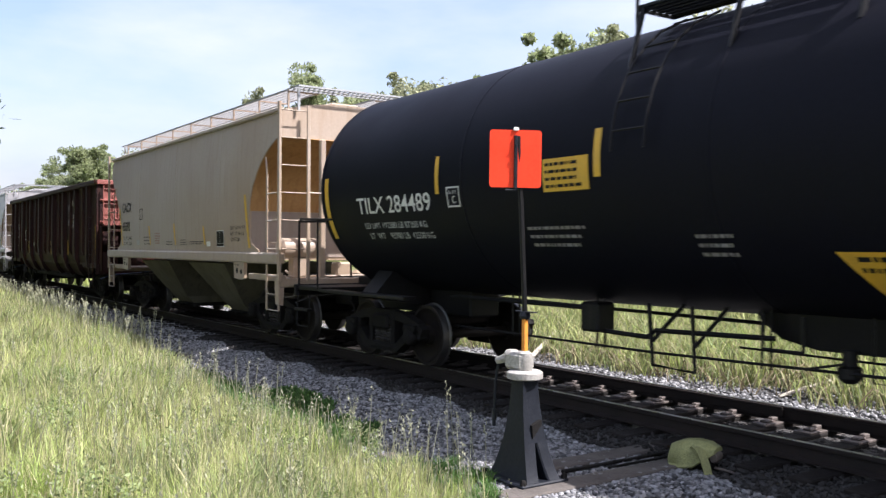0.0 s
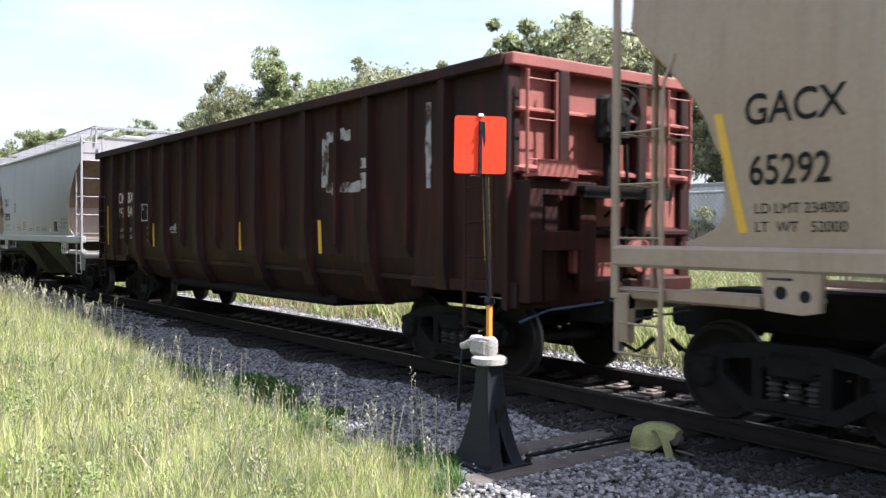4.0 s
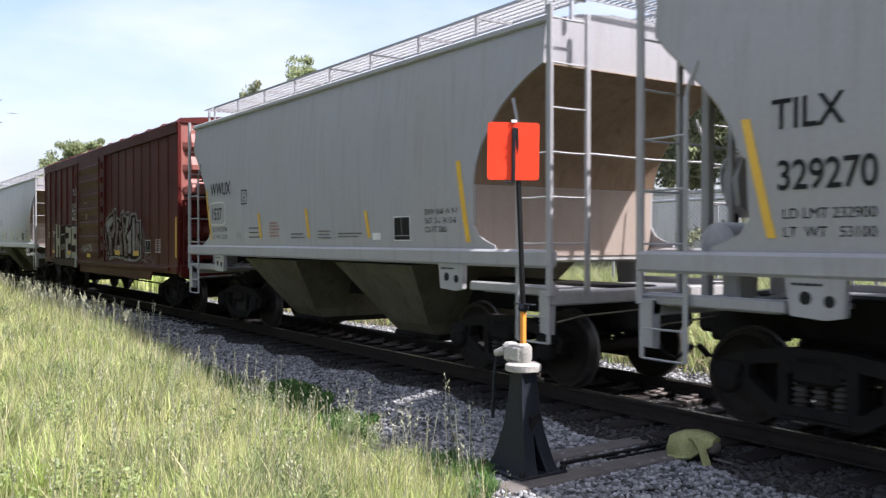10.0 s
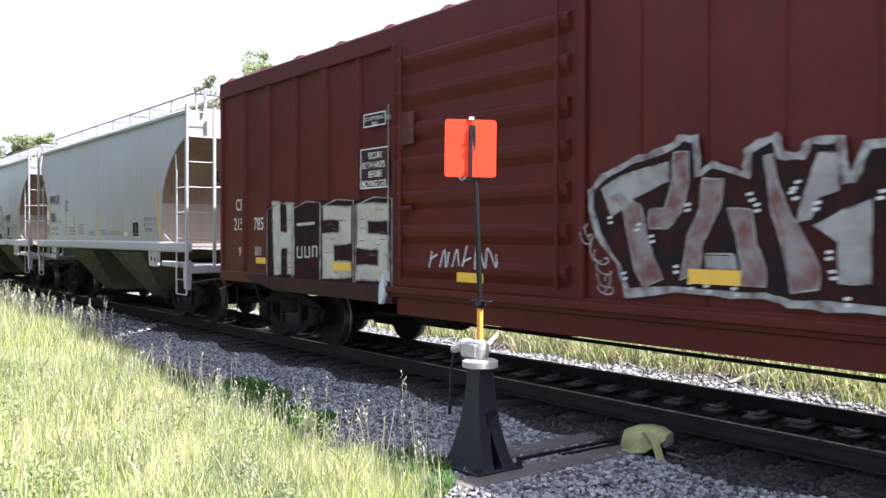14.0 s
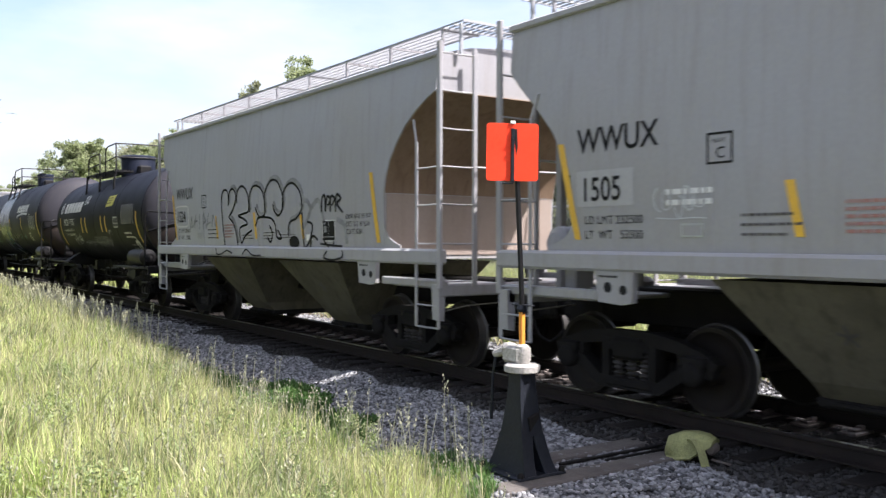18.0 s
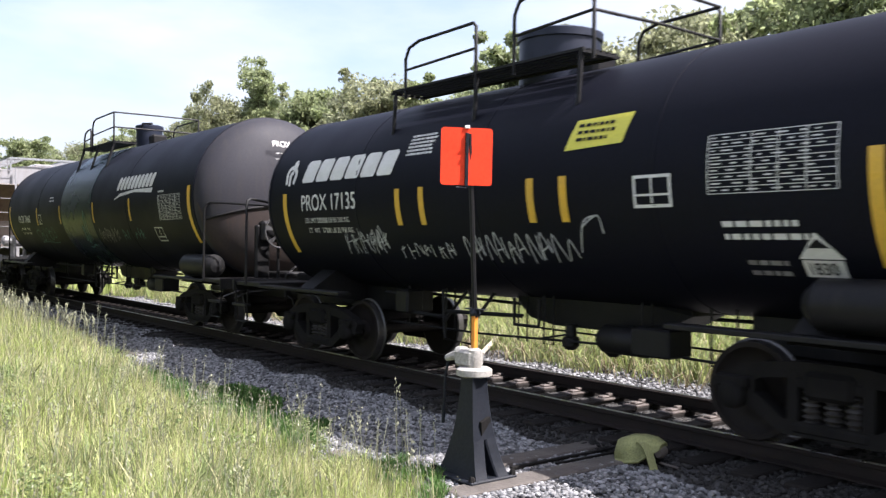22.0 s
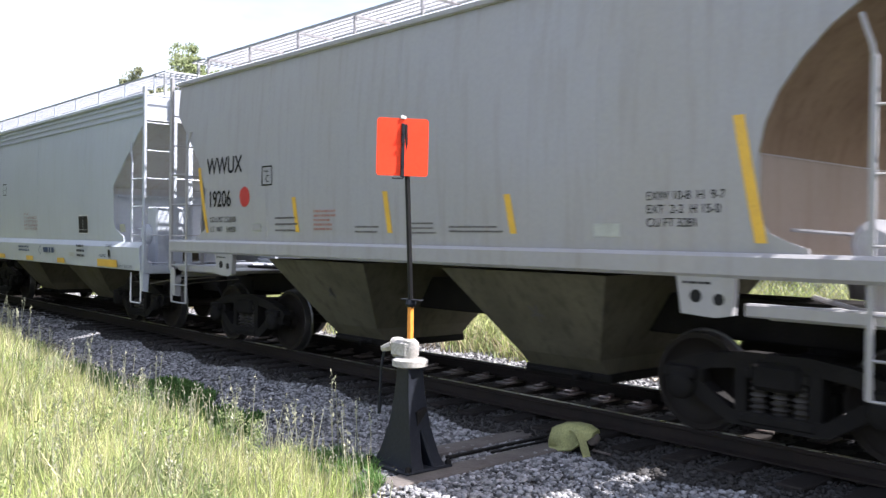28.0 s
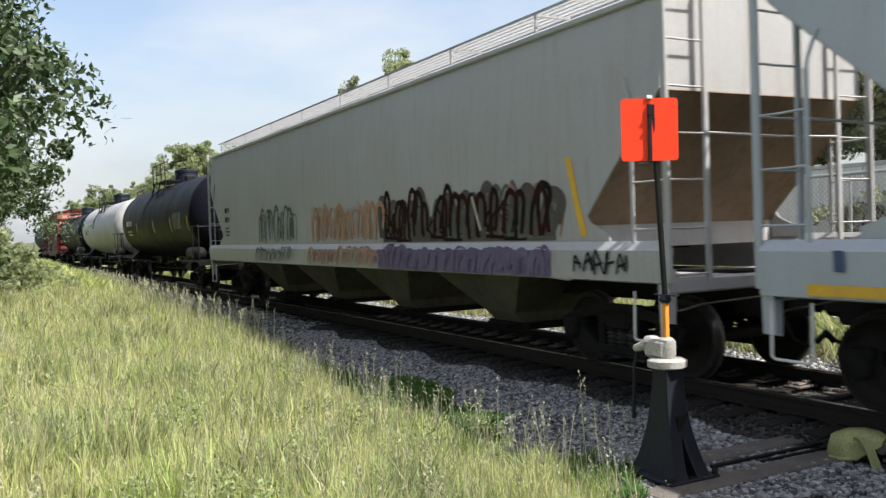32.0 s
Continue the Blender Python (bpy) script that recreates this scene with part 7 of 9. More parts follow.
            ladder(car, (X(-0.20), s * 1.42, 2.36, 3.6), (X(-0.20), s * 0.98, 2.36, 3.6), [2.6, 3.05, 3.5], "sunlit_end_red" if e > 0 else "gon_red", name="end_ladder")
        part("mesh_step", G().box(X(-0.16), X(-0.42), -1.45, -0.85, 2.40, 2.44).box(X(-0.40), X(-0.42), -1.45, -0.85, 2.44, 2.58), "sunlit_end_red", car)
        for y in (-0.80, 0.55):
            part("end_post", G().box(X(0.0), X(-0.16), y - 0.09, y + 0.09, 1.1, top, 0.02), "gon_red", car)
        # gussets and frame added to cover and shade the near lower end
        part("end_gusset", G().box(X(0.0), X(-0.34), -0.62, -0.58, 1.1, 2.3, 0.006).box(X(-0.30), X(-0.34), -0.72, -0.46, 1.1, 2.3, 0.006), "gon_red", car)
        part("platform_frame", G().box(X(-0.30), X(-0.34), -1.5, -0.46, 2.2, 2.36, 0.006).box(X(-0.30), X(-0.34), -1.5, -0.46, 1.58, 1.80, 0.006).box(X(-0.30), X(-0.34), -1.5, -1.3, 1.0, 2.36, 0.006).box(X(0.0), X(-0.34), -1.5, -1.46, 1.0, 2.36, 0.006), "gon_red", car)
        part("end_gusset", G().box(X(0.0), X(-0.26), -1.12, -1.08, 1.0, 2.4, 0.006).box(X(-0.22), X(-0.26), -1.2, -1.0, 1.0, 2.4, 0.006), "gon_red", car)
        part("brake_step", G().box(X(-0.12), X(-0.46), -0.78, 0.75, 2.26, 2.32, 0.01).box(X(-0.44), X(-0.46), -0.78, 0.75, 2.18, 2.32, 0.005), "truck", car)
        for y in (-0.6, 0.0, 0.6):
            part("step_bracket", G().tube([(X(-0.42), y, 2.26), (X(-0.05), y, 1.98)], 0.02, 5), "truck", car)
        part("end_sill", G().box(X(-0.16), X(0.1), -1.55, 1.55, 0.92, 1.22, 0.02), "gon_red", car)
        part("draft_box", G().box(X(-0.38), X(0.3), -0.3, 0.3, 0.70, 1.0, 0.03), "truck", car)
        part("uncoupling_lever", G().tube([(X(-0.18), -1.5, 0.78), (X(-0.22), -1.1, 0.9), (X(-0.3), -0.3, 0.96), (X(-0.5), -0.1, 1.02)], 0.016, 6), "blue_ink", car)
        stirrup(car, min(X(0.6), X(0.14)), max(X(0.6), X(0.14)), -(w + 0.12), 0.9, 0.42, "truck")
        coupling(car, X(-0.1), e)
        truck(car, X(1.65))
    brake_wheel(car, "truck", (h + 0.38, -0.05, 3.2), 0.29)
    part("brake_housing", G().box(h + 0.12, h + 0.32, -0.32, 0.2, 2.85, 3.42, 0.06).box(h + 0.1, h + 0.2, -0.12, 0.1, 2.32, 2.9, 0.02), "truck", car)
    part("brake_chain", G().tube([(h + 0.22, 0.16, 2.95), (h + 0.24, 0.2, 2.1), (h + 0.2, 0.12, 1.2)], 0.024, 6), "truck", car)
    part("retainer_valve", G().box(h + 0.1, h + 0.25, -0.7, -0.5, 1.3, 1.7, 0.03), "sunlit_end_red", car)
    part("air_chamber", G().lathe([(0.2, 0), (0.26, 0.06), (0.2, 0.14)], 14, "x", (h + 0.06, 0.5, 1.5)), "sunlit_end_red", car)
    return car


# ---- boxcar ----
def boxcar(x0, L, label):
    car = thing("boxcar", label, "boxcar")
    MOVING.append((car, x0))
    h, zb, ze, w = L / 2, 1.02, 4.48, 1.52
    part("body", G().box(-h, h, -w, w, zb, ze), "box_red", car, smooth=0)
    roof = G().loft([[(x, -w - 0.03, ze), (x, -w + 0.1, ze + 0.10), (x, 0, ze + 0.24), (x, w - 0.1, ze + 0.10), (x, w + 0.03, ze)] for x in (-h - 0.05, h + 0.05)])
    part("roof", roof, "box_red", car, smooth=0)
    for k in range(13):
        x = -h + 0.15 + (L - 0.3) * k / 12
        part("roof_rib", G().loft([[(x + a, -w - 0.04, ze + 0.02), (x + a, -w + 0.09, ze + 0.13), (x + a, 0, ze + 0.27), (x + a, w - 0.09, ze + 0.13), (x + a, w + 0.04, ze + 0.02)] for a in (-0.04, 0.04)]), "box_red", car, smooth=0)
    d0, d1 = DOOR
    for s in (-1, 1):
        part("top_plate", G().box(-h - 0.02, h + 0.02, s * w, s * (w + 0.05), ze - 0.24, ze + 0.03, 0.012), "box_red", car)
        part("side_sill", G().box(-h, h, s * w, s * (w + 0.04), zb - 0.04, zb + 0.14, 0.012), "box_red", car)
        rib = G().loft([[(-0.06, s * w, z), (-0.035, s * (w + 0.045), z), (0.035, s * (w + 0.045), z), (0.06, s * w, z)] for z in (zb + 0.14, ze - 0.24)]).mesh("side_rib", "box_red", 0)
        n0, n1 = 6, 9
        for k in range(1, n0):
            part("side_rib", rib, None, car, at=(-h + (d0 + h) * k / n0, 0, 0))
        for k in range(1, n1):
            part("side_post", G().box(d1 + (h - d1) * k / n1 - 0.012, d1 + (h - d1) * k / n1 + 0.012, s * w, s * (w + 0.012), zb + 0.14, ze - 0.24), "box_red", car)
        door = part("door", G().box(d0 + 0.03, d1 - 0.03, s * w, s * (w + 0.05), zb + 0.12, ze - 0.2, 0.01), "box_red", car, "closed red plug door with horizontal corrugations")
        for k in range(7):
            z = zb + 0.40 + 0.43 * k
            part("corrugation", G().loft([[(x, s * (w + 0.05), z - 0.17), (x, s * (w + 0.095), z - 0.08), (x, s * (w + 0.11), z - 0.02), (x, s * (w + 0.11), z + 0.03), (x, s * (w + 0.05), z + 0.07)] for x in (d0 + 0.12, d1 - 0.12)]), "box_red", door, smooth=0)
        for bx_ in (d0 + 0.25, d1 - 0.25):
            part("lock_bar", G().tube([(bx_, s * (w + 0.12), zb + 0.2), (bx_, s * (w + 0.12), ze - 0.3)], 0.022, 6), "box_red", door)
        part("door_handle", G().box(d0 + 0.15, d0 + 0.5, s * (w + 0.10), s * (w + 0.14), 2.1, 2.16, 0.01), "box_red", door)
        for dx in (d0 - 0.02, d1 + 0.02):
            part("door_post", G().box(dx - 0.05, dx + 0.05, s * w, s * (w + 0.06), zb, ze - 0.2, 0.01), "box_red", car)
        part("door_track", G().box(d0 - 0.3, h - 0.5, s * (w + 0.02), s * (w + 0.09), zb + 0.02, zb + 0.10, 0.008), "box_red", car)
        part("lower_sill", G().loft([[(x, s * (w - 0.02), z0), (x, s * (w + 0.048), z0), (x, s * (w + 0.048), zb + 0.11), (x, s * (w - 0.02), zb + 0.11)] for x, z0 in ((-6.7, zb + 0.04), (-5.7, zb - 0.12), (d0 - 0.06, zb - 0.13))]), "gon_red", car, "dark patched lower sill", smooth=0)
        part("seal_rod", G().tube([(d0 - 0.1, s * (w + 0.08), zb + 0.3), (d0 - 0.1, s * (w + 0.08), 3.5)], 0.009, 6).box(d0 - 0.14, d0 - 0.06, s * (w + 0.04), s * (w + 0.1), 3.3, 3.36).box(d0 - 0.14, d0 - 0.06, s * (w + 0.04), s * (w + 0.1), 1.5, 1.56), "spray_silver", door, "pale locking rod")
        part("door_plate", G().box(d0 + 0.2, d0 + 0.53, s * (w + 0.112), s * (w + 0.125), 2.93, 3.34, 0.004), "faded_red", door, "faded square plate")
        part("fish_belly", G().loft([[(x, s * (w - 0.04), z0), (x, s * w, z0), (x, s * w, zb), (x, s * (w - 0.04), zb)] for x, z0 in ((d0, zb - 0.26), (h - 2.3, zb - 0.26), (h - 2.0, zb - 0.02))]), "box_red", car, smooth=0)
    for e in (-1, 1):
        X = lambda u: e * (h - u)
        # lit upper half in lighter red, shaded lower half in the dark side red
        for k in range(6):
            z = 1.45 + 0.52 * k
            part("end_corrugation", G().loft([[(X(0), y, z - 0.22), (X(-d), y, z - 0.13), (X(-d), y, z - 0.02), (X(-0.25 * d), y, z + 0.18), (X(0), y, z + 0.2)] for y, d in ((-w + 0.1, 0.02), (-w + 0.28, 0.17), (w - 0.28, 0.17), (w - 0.1, 0.02))]), "sunlit_end_red" if z > 2.6 else "box_red", car, smooth=0)
        part("end_sheet", G().box(X(0.0), X(-0.012), -w + 0.02, w - 0.02, 2.7, ze - 0.02), "sunlit_end_red", car, "upper end sheet in a lighter red that holds sunlight", smooth=0)
        part("end_sheet", G().box(X(0.0), X(-0.012), -w + 0.02, w - 0.02, zb + 0.1, 2.7), "box_red", car, smooth=0)
        for s in (-1, 1):
            part("corner_post", G().box(X(0.05), X(-0.05), s * (w - 0.06), s * (w + 0.03), zb, ze, 0.015), "box_red", car)
            ladder(car, (X(-0.16), s * 1.44, 1.15, 2.7), (X(-0.16), s * 1.02, 1.15, 2.7), [1.3, 1.65, 2.0, 2.35, 2.65], "box_red", name="end_ladder")
            stirrup(car, min(X(0.6), X(0.12)), max(X(0.6), X(0.12)), s * (w - 0.02), 1.0, 0.46, "truck")
        for zz, y0 in ((3.12, -1.1), (2.78, -1.45)):
            step = part("end_step", G().box(X(-0.16), X(-0.46), y0, y0 + 0.6, zz, zz + 0.03).box(X(-0.44), X(-0.46), y0, y0 + 0.03, zz, zz + 0.2).box(X(-0.44), X(-0.46), y0 + 0.57, y0 + 0.6, zz, zz + 0.2), "truck", car, "mesh step on the car's end")
            g = G()
            for k in range(9):
                y = y0 + 0.03 + 0.06 * k
                for a, b in ((y, y + 0.06), (y + 0.06, y)):
                    g.tube([(X(-0.45), a, zz + 0.03), (X(-0.45), b, zz + 0.19)], 0.006, 4)
            part("step_mesh", g, "sunlit_end_red", step, smooth=0)
        # grimy brake gear on the lower half
        part("brake_cylinder", G().lathe([(0.0, -0.3), (0.2, -0.3), (0.24, -0.2), (0.24, 0.24), (0.14, 0.32), (0.0, 0.32)], 16, "y", (X(-0.36), 0.25, 2.28), close=False), "truck", car, smooth=50)
        part("brake_bracket", G().loft([[(X(-a), y, z) for y, z in ((-0.34, 1.05), (0.62, 1.05), (0.66, 1.7), (0.5, 2.62), (-0.1, 2.62), (-0.4, 1.8))] for a in (0.18, 0.34)]), "truck", car)
        part("brake_rod", G().tube([(X(-0.42), 0.1, 2.2), (X(-0.44), 0.05, 1.6), (X(-0.4), 0.0, 0.95)], 0.025, 6), "truck", car)
        part("end_sill", G().box(X(-0.14), X(0.1), -1.5, 1.5, 0.9, 1.2, 0.02), "box_red", car)
        part("draft_box", G().box(X(-0.5), X(0.3), -0.3, 0.3, 0.70, 1.05, 0.03), "truck", car)
        part("uncoupling_lever", G().tube([(X(-0.3), -1.45, 0.8), (X(-0.34), -1.1, 0.92), (X(-0.42), -0.3, 0.96), (X(-0.6), -0.1, 1.02)], 0.014, 6), "galv", car)
        coupling(car, X(-0.25), e)
        truck(car, X(1.75))
    part("underframe", G().box(-h, h, -0.3, 0.3, 0.72, 1.02, 0.02), "truck", car)
    part("brake_gear", G().box(-0.9, 0.2, -0.9, -0.4, 0.62, 1.0, 0.05).lathe([(0.2, -0.5), (0.24, -0.4), (0.24, 0.4), (0.2, 0.5)], 16, "x", (-2.4, -0.6, 0.74)).tube([(-4, -0.7, 0.62), (4.5, -0.7, 0.58)], 0.022, 6), "truck", car)
    brake_wheel(car, "truck", (h + 0.3, -0.5, 2.3), 0.29)
    return car


DOOR = (-2.2, 1.1)
# ---- the train, from its leading car back: middle of each car along the track ----
t1 = tank(-10.6, 16.6, 1.60, 2.68, "long glossy black tank car with white stencils and yellow strips")
h2 = hopper(-25.85, 11.7, "hop_cream", "cream two-bay covered hopper car with rust streaks", seed=1, brake=1)
g3 = gondola(-41.36, 15.74, "weathered dark brown high-sided gondola car with vertical ribs")
h4 = hopper(-56.9, 11.7, "hop_grey", "grey two-bay covered hopper car, lightly streaked", seed=2)
h5 = hopper(-70.12, 11.7, "hop_grey", "grey two-bay covered hopper car beside the boxcar", seed=3)
b6 = boxcar(-84.95, 15.6, "oxide red boxcar with graffiti along its lower side")
h7 = hopper(-100.2, 11.7, "hop_grey", "grey two-bay covered hopper car behind the boxcar", seed=4)
h8 = hopper(-113.35, 11.7, "hop_grey", "grey two-bay covered hopper car with bubble-letter graffiti", seed=5)
t9 = tank(-126.88, 11.75, 1.40, 2.47, "short black tank car with a tall railed platform", head="brown_tank", deck=(-0.35, 1.8, 0.0), rails=((-1.85, -0.35, 0.64), (0.35, 1.6, 0.8)), can=(0.52, 0.60), post=-0.08)
t10 = tank(-142.9, 17.2, 1.60, 2.66, "long black tank car with a glossy band and brownish ends", head="brown_tank", band=(-1.4, 1.35), deck=(0.2, 1.35, 0.9), rails=((-1.05, -0.45, 0.5), (-0.3, 1.5, 0.74)), can=(0.33, 0.56), post=0.37)
h11 = hopper(-158.4, 11.7, "hop_grey", "grey two-bay covered hopper car with yellow stains", seed=6, brake=1)
h12 = hopper(-171.35, 11.6, "hop_pale", "clean pale blue-grey covered hopper car with a deep side sill", skirt=0.42, seed=7, brake=1, prof=[(0.0, 3.78), (0.15, 3.64), (0.6, 3.27), (1.05, 2.90), (1.38, 2.62), (1.40, 2.5)])
h13 = hopper(-188.4, 19.7, "hop_white", "long white covered hopper car with colourful graffiti", bays=4, skirt=0.36, seed=8, prof=[(0.0, 3.2), (0.3, 2.9), (0.8, 2.40), (1.3, 1.9), (1.37, 1.8)])
t14 = tank(-208.9, 16.0, 1.55, 2.62, "black tank car following the long hopper")
t15 = tank(-226.9, 16.0, 1.5, 2.6, "pale grey tank car near the end of the view", paint="grey_tank", head="grey_tank")
t16 = tank(-244.5, 15.0, 1.45, 2.55, "black tank car far down the line")
b17 = boxcar(-261.5, 15.6, "oxide red boxcar far down the line")
t18 = tank(-279.0, 15.0, 1.45, 2.55, "black tank car far down the line")


# ---- marks on the hoppers ----
def hopper_marks(car, top, number, lmt, wt, dx=0.0, patch=False, seed=0, right=True, extra=True):
    f = hop_surf
    panel(car, f, -4.70 + dx, -4.61 + dx, 1.78, 2.80, "yellow", "reflective_strip", "yellow reflective strip", lean=-0.25)
    letter(car, f, top, -4.77 + dx + 0.12, 2.68, 0.25, "ink", 0.88, 0.012)
    if patch == "ringed":
        scrawl(car, f, -4.7 + dx, 2.08, [[(0.1, 0), (0.75, 0.0), (0.86, 0.1), (0.86, 0.34), (0.75, 0.44), (0.1, 0.44), (0.0, 0.34), (0.0, 0.1), (0.1, 0.0)]], 0.03, "white", "number_ring", "pale rounded outline round the number")
    elif patch:
        panel(car, f, -4.66 + dx, -3.86 + dx, 2.12, 2.49, "hop_white", "number_patch", "pale patch behind the number", proud=0.004)
    letter(car, f, number, -4.60 + dx, 2.18, 0.24, "ink", 0.85, 0.012, proud=0.009)
    letter(car, f, "LD LMT " + lmt, -4.55 + dx, 1.94, 0.085, "ink", 1.0)
    letter(car, f, "LT  WT   " + wt, -4.55 + dx, 1.79, 0.085, "ink", 1.0)
    # framed plate letter
    for a, b, c, d in ((-2.98, -2.70, 2.45, 2.47), (-2.98, -2.70, 2.71, 2.73), (-2.98, -2.96, 2.47, 2.71), (-2.72, -2.70, 2.47, 2.71)):
        panel(car, f, a + dx, b + dx, c, d, "ink", "plate_frame")
    letter(car, f, "C", -2.88 + dx, 2.50, 0.10, "ink")
    letter(car, f, "PLATE", -2.92 + dx, 2.64, 0.035, "ink")
    panel(car, f, -3.28 + dx, -3.02 + dx, 1.80, 1.93, "galv", "card_holder", "small metal card holder")
    panel(car, f, -3.26 + dx, -3.04 + dx, 1.82, 1.91, "hop_grey", "card", proud=0.01)
    bars(car, f, -2.62 + dx, 1.98, 0.62, 3, "spray_dark", 0.024, 0.06, seed + 1)
    if extra:
        bars(car, f, -1.66 + dx, 2.06, 0.5, 5, "maroon_ink", 0.028, 0.03, seed + 2)
        bars(car, f, -0.75 + dx, 1.86, 0.55, 2, "spray_dark", 0.02, 0.04, seed + 3)
        bars(car, f, 0.28 + dx, 1.90, 0.5, 3, "spray_dark", 0.018, 0.035, seed + 4)
        bars(car, f, 0.98 + dx, 1.86, 0.85, 2, "spray_dark", 0.018, 0.03, seed + 5)
    for k, (a, z1) in enumerate(((-2.10, 2.27), (-0.10, 2.29), (1.9, 2.2))):
        panel(car, f, a + dx, a + 0.09 + dx, 1.80, z1, "yellow", "reflective_strip", lean=-0.09)
    if right:
        panel(car, f, 4.36 + dx, 4.46 + dx, 1.74, 2.76, "yellow", "reflective_strip", "yellow reflective strip", lean=-0.2)
        panel(car, f, 2.66 + dx, 3.06 + dx, 1.77, 2.08, "ink", "consolidated_stencil", "black inspection stencil")
        for i, s in enumerate(("EXW 10-8  H  9-7", "EXT  2-2  H 15-0", "CU FT 3281")):
            letter(car, f, s, 3.44 + dx, 2.10 - 0.115 * i, 0.075, "ink", 0.95)
        panel(car, f, 2.05 + dx, 2.28 + dx, 1.77, 1.87, "white", "inspection_card")


hopper_marks(h2, "GACX", "65292", "234000", "52000", 0.10, seed=10)
hopper_marks(h4, "TILX", "329270", "232900", "53100", 0.14, seed=20)
hopper_marks(h5, "WWUX", "1537", "232700", "53300", patch="ringed", seed=30)
hopper_marks(h7, "WWUX", "1505", "232500", "53500", patch=True, seed=40)
hopper_marks(h8, "WWUX", "1524", "232500", "53500", -0.05, patch="ringed", seed=50)
hopper_marks(h11, "WWUX", "19206", "232000", "54000", -0.06, seed=60, right=False)
panel(h11, hop_surf, 4.50, 4.60, 1.74, 2.76, "yellow", "reflective_strip", "yellow reflective strip", lean=-0.2)
for i, s in enumerate(("EXW 10-8  H  9-7", "EXT  2-2  H 15-0", "CU FT 3281")):
    letter(h11, hop_surf, s, 3.48, 2.10 - 0.115 * i, 0.075, "ink", 0.95)
panel(h11, hop_surf, 2.9, 3.2, 1.78, 1.90, "galv", "card_holder")
blob(h11, hop_surf, -3.53, 2.31, [(0.15 * math.cos(a * math.pi / 10), 0.15 * math.sin(a * math.pi / 10)) for a in range(20)], "red_paint", "red_dot", label="round red paint spot")

# bubble graffiti on the grey hopper, as hollow outlines
BUBBLE = [[(-1.72, 1.68), (-1.79, 2.07), (-1.85, 2.6), (-1.75, 2.76), (-1.57, 2.76), (-1.49, 2.66), (-1.48, 2.45)], [(-1.48, 2.45), (-1.43, 2.71), (-1.27, 2.78), (-1.12, 2.7), (-1.1, 2.55), (-1.27, 2.34), (-1.44, 2.23), (-1.23, 2.11), (-1.09, 1.89), (-1.04, 1.68)],
          [(-1.03, 2.49), (-1.01, 2.71), (-0.8, 2.81), (-0.56, 2.72), (-0.44, 2.5), (-0.46, 2.32), (-0.69, 2.28), (-0.96, 2.24), (-0.69, 2.18), (-0.52, 2.08), (-0.89, 2.0), (-0.85, 1.72), (-0.63, 1.86), (-0.3, 1.96)],
          [(-0.39, 2.3), (-0.39, 2.63), (-0.18, 2.78), (0.12, 2.73), (0.28, 2.55), (0.32, 2.26), (0.07, 2.2), (-0.12, 2.38)]]
BUBBLE += [[(-0.12, 2.03), (0.01, 2.18), (0.35, 2.19), (0.64, 2.15), (0.78, 2.01), (0.82, 1.83), (1.01, 1.81), (0.87, 1.95)], [(0.4, 1.83), (0.54, 1.74), (0.63, 1.9), (0.51, 2.04)],
           [(0.32, 2.26), (0.32, 2.62), (0.56, 2.83), (0.86, 2.81), (1.08, 2.58), (1.11, 2.36), (0.94, 2.21), (0.75, 2.28), (0.67, 2.42)],
           [(1.09, 2.3), (1.1, 2.5), (1.2, 2.68), (1.49, 2.75), (1.78, 2.59), (1.86, 2.32), (1.65, 2.15), (1.36, 2.07), (1.3, 1.84)], [(1.86, 2.24), (1.89, 1.84), (1.93, 1.65), (2.13, 1.78), (2.24, 2.02), (2.05, 2.08)], [(2.12, 1.6), (2.23, 1.84), (2.42, 1.78)]]
scrawl(h8, hop_surf, 0, 0, BUBBLE, 0.042, "ink", "graffiti", "black bubble-letter graffiti outline")
scrawl(h8, hop_surf, 0.05, 0.05, [BUBBLE[1], BUBBLE[3], BUBBLE[6], BUBBLE[7]], 0.075, "spray_fog", "graffiti", "grey overspray beside the black outline", proud=0.006)
scrawl(h8, hop_surf, 0, 0, [[(1.78, 2.36), (2.0, 2.44), (2.18, 2.3), (2.05, 2.1), (1.85, 1.98)], [(2.2, 2.3), (2.45, 2.42), (2.62, 2.2), (2.7, 1.9)], [(3.1, 2.1), (3.34, 2.0), (3.4, 1.72)]], 0.085, "spray_fog", "graffiti", proud=0.006)
blob(h8, hop_surf, 1.53, 1.74, [(0.2 * math.cos(a * math.pi / 8), 0.11 * math.sin(a * math.pi / 8)) for a in range(16)], "ink", "graffiti_blot", label="round black blot of spray paint", proud=0.009)
scrawl(h8, lambda z: 1.664, 0, 0, [[(-2.0, 1.62), (-1.95, 1.5), (-1.7, 1.5), (-1.4, 1.57), (-1.1, 1.52)], [(-0.6, 1.5), (-0.4, 1.6), (-0.1, 1.5), (0.3, 1.5)], [(2.9, 1.6), (2.8, 1.5), (3.1, 1.47), (3.4, 1.52), (3.4, 1.62)]], 0.03, "ink", "graffiti")
scrawl(h8, hop_surf, 2.58, 2.22, [[(0.0, 0.0), (0.03, 0.22), (0.12, 0.26), (0.14, 0.02), (0.2, 0.24), (0.32, 0.2), (0.22, 0.1)], [(0.3, 0.0), (0.34, 0.24), (0.46, 0.2), (0.36, 0.1)], [(0.48, 0.0), (0.52, 0.26), (0.66, 0.2), (0.54, 0.12), (0.72, -0.02)]], 0.045, "ink", "graffiti", "black spray tag")
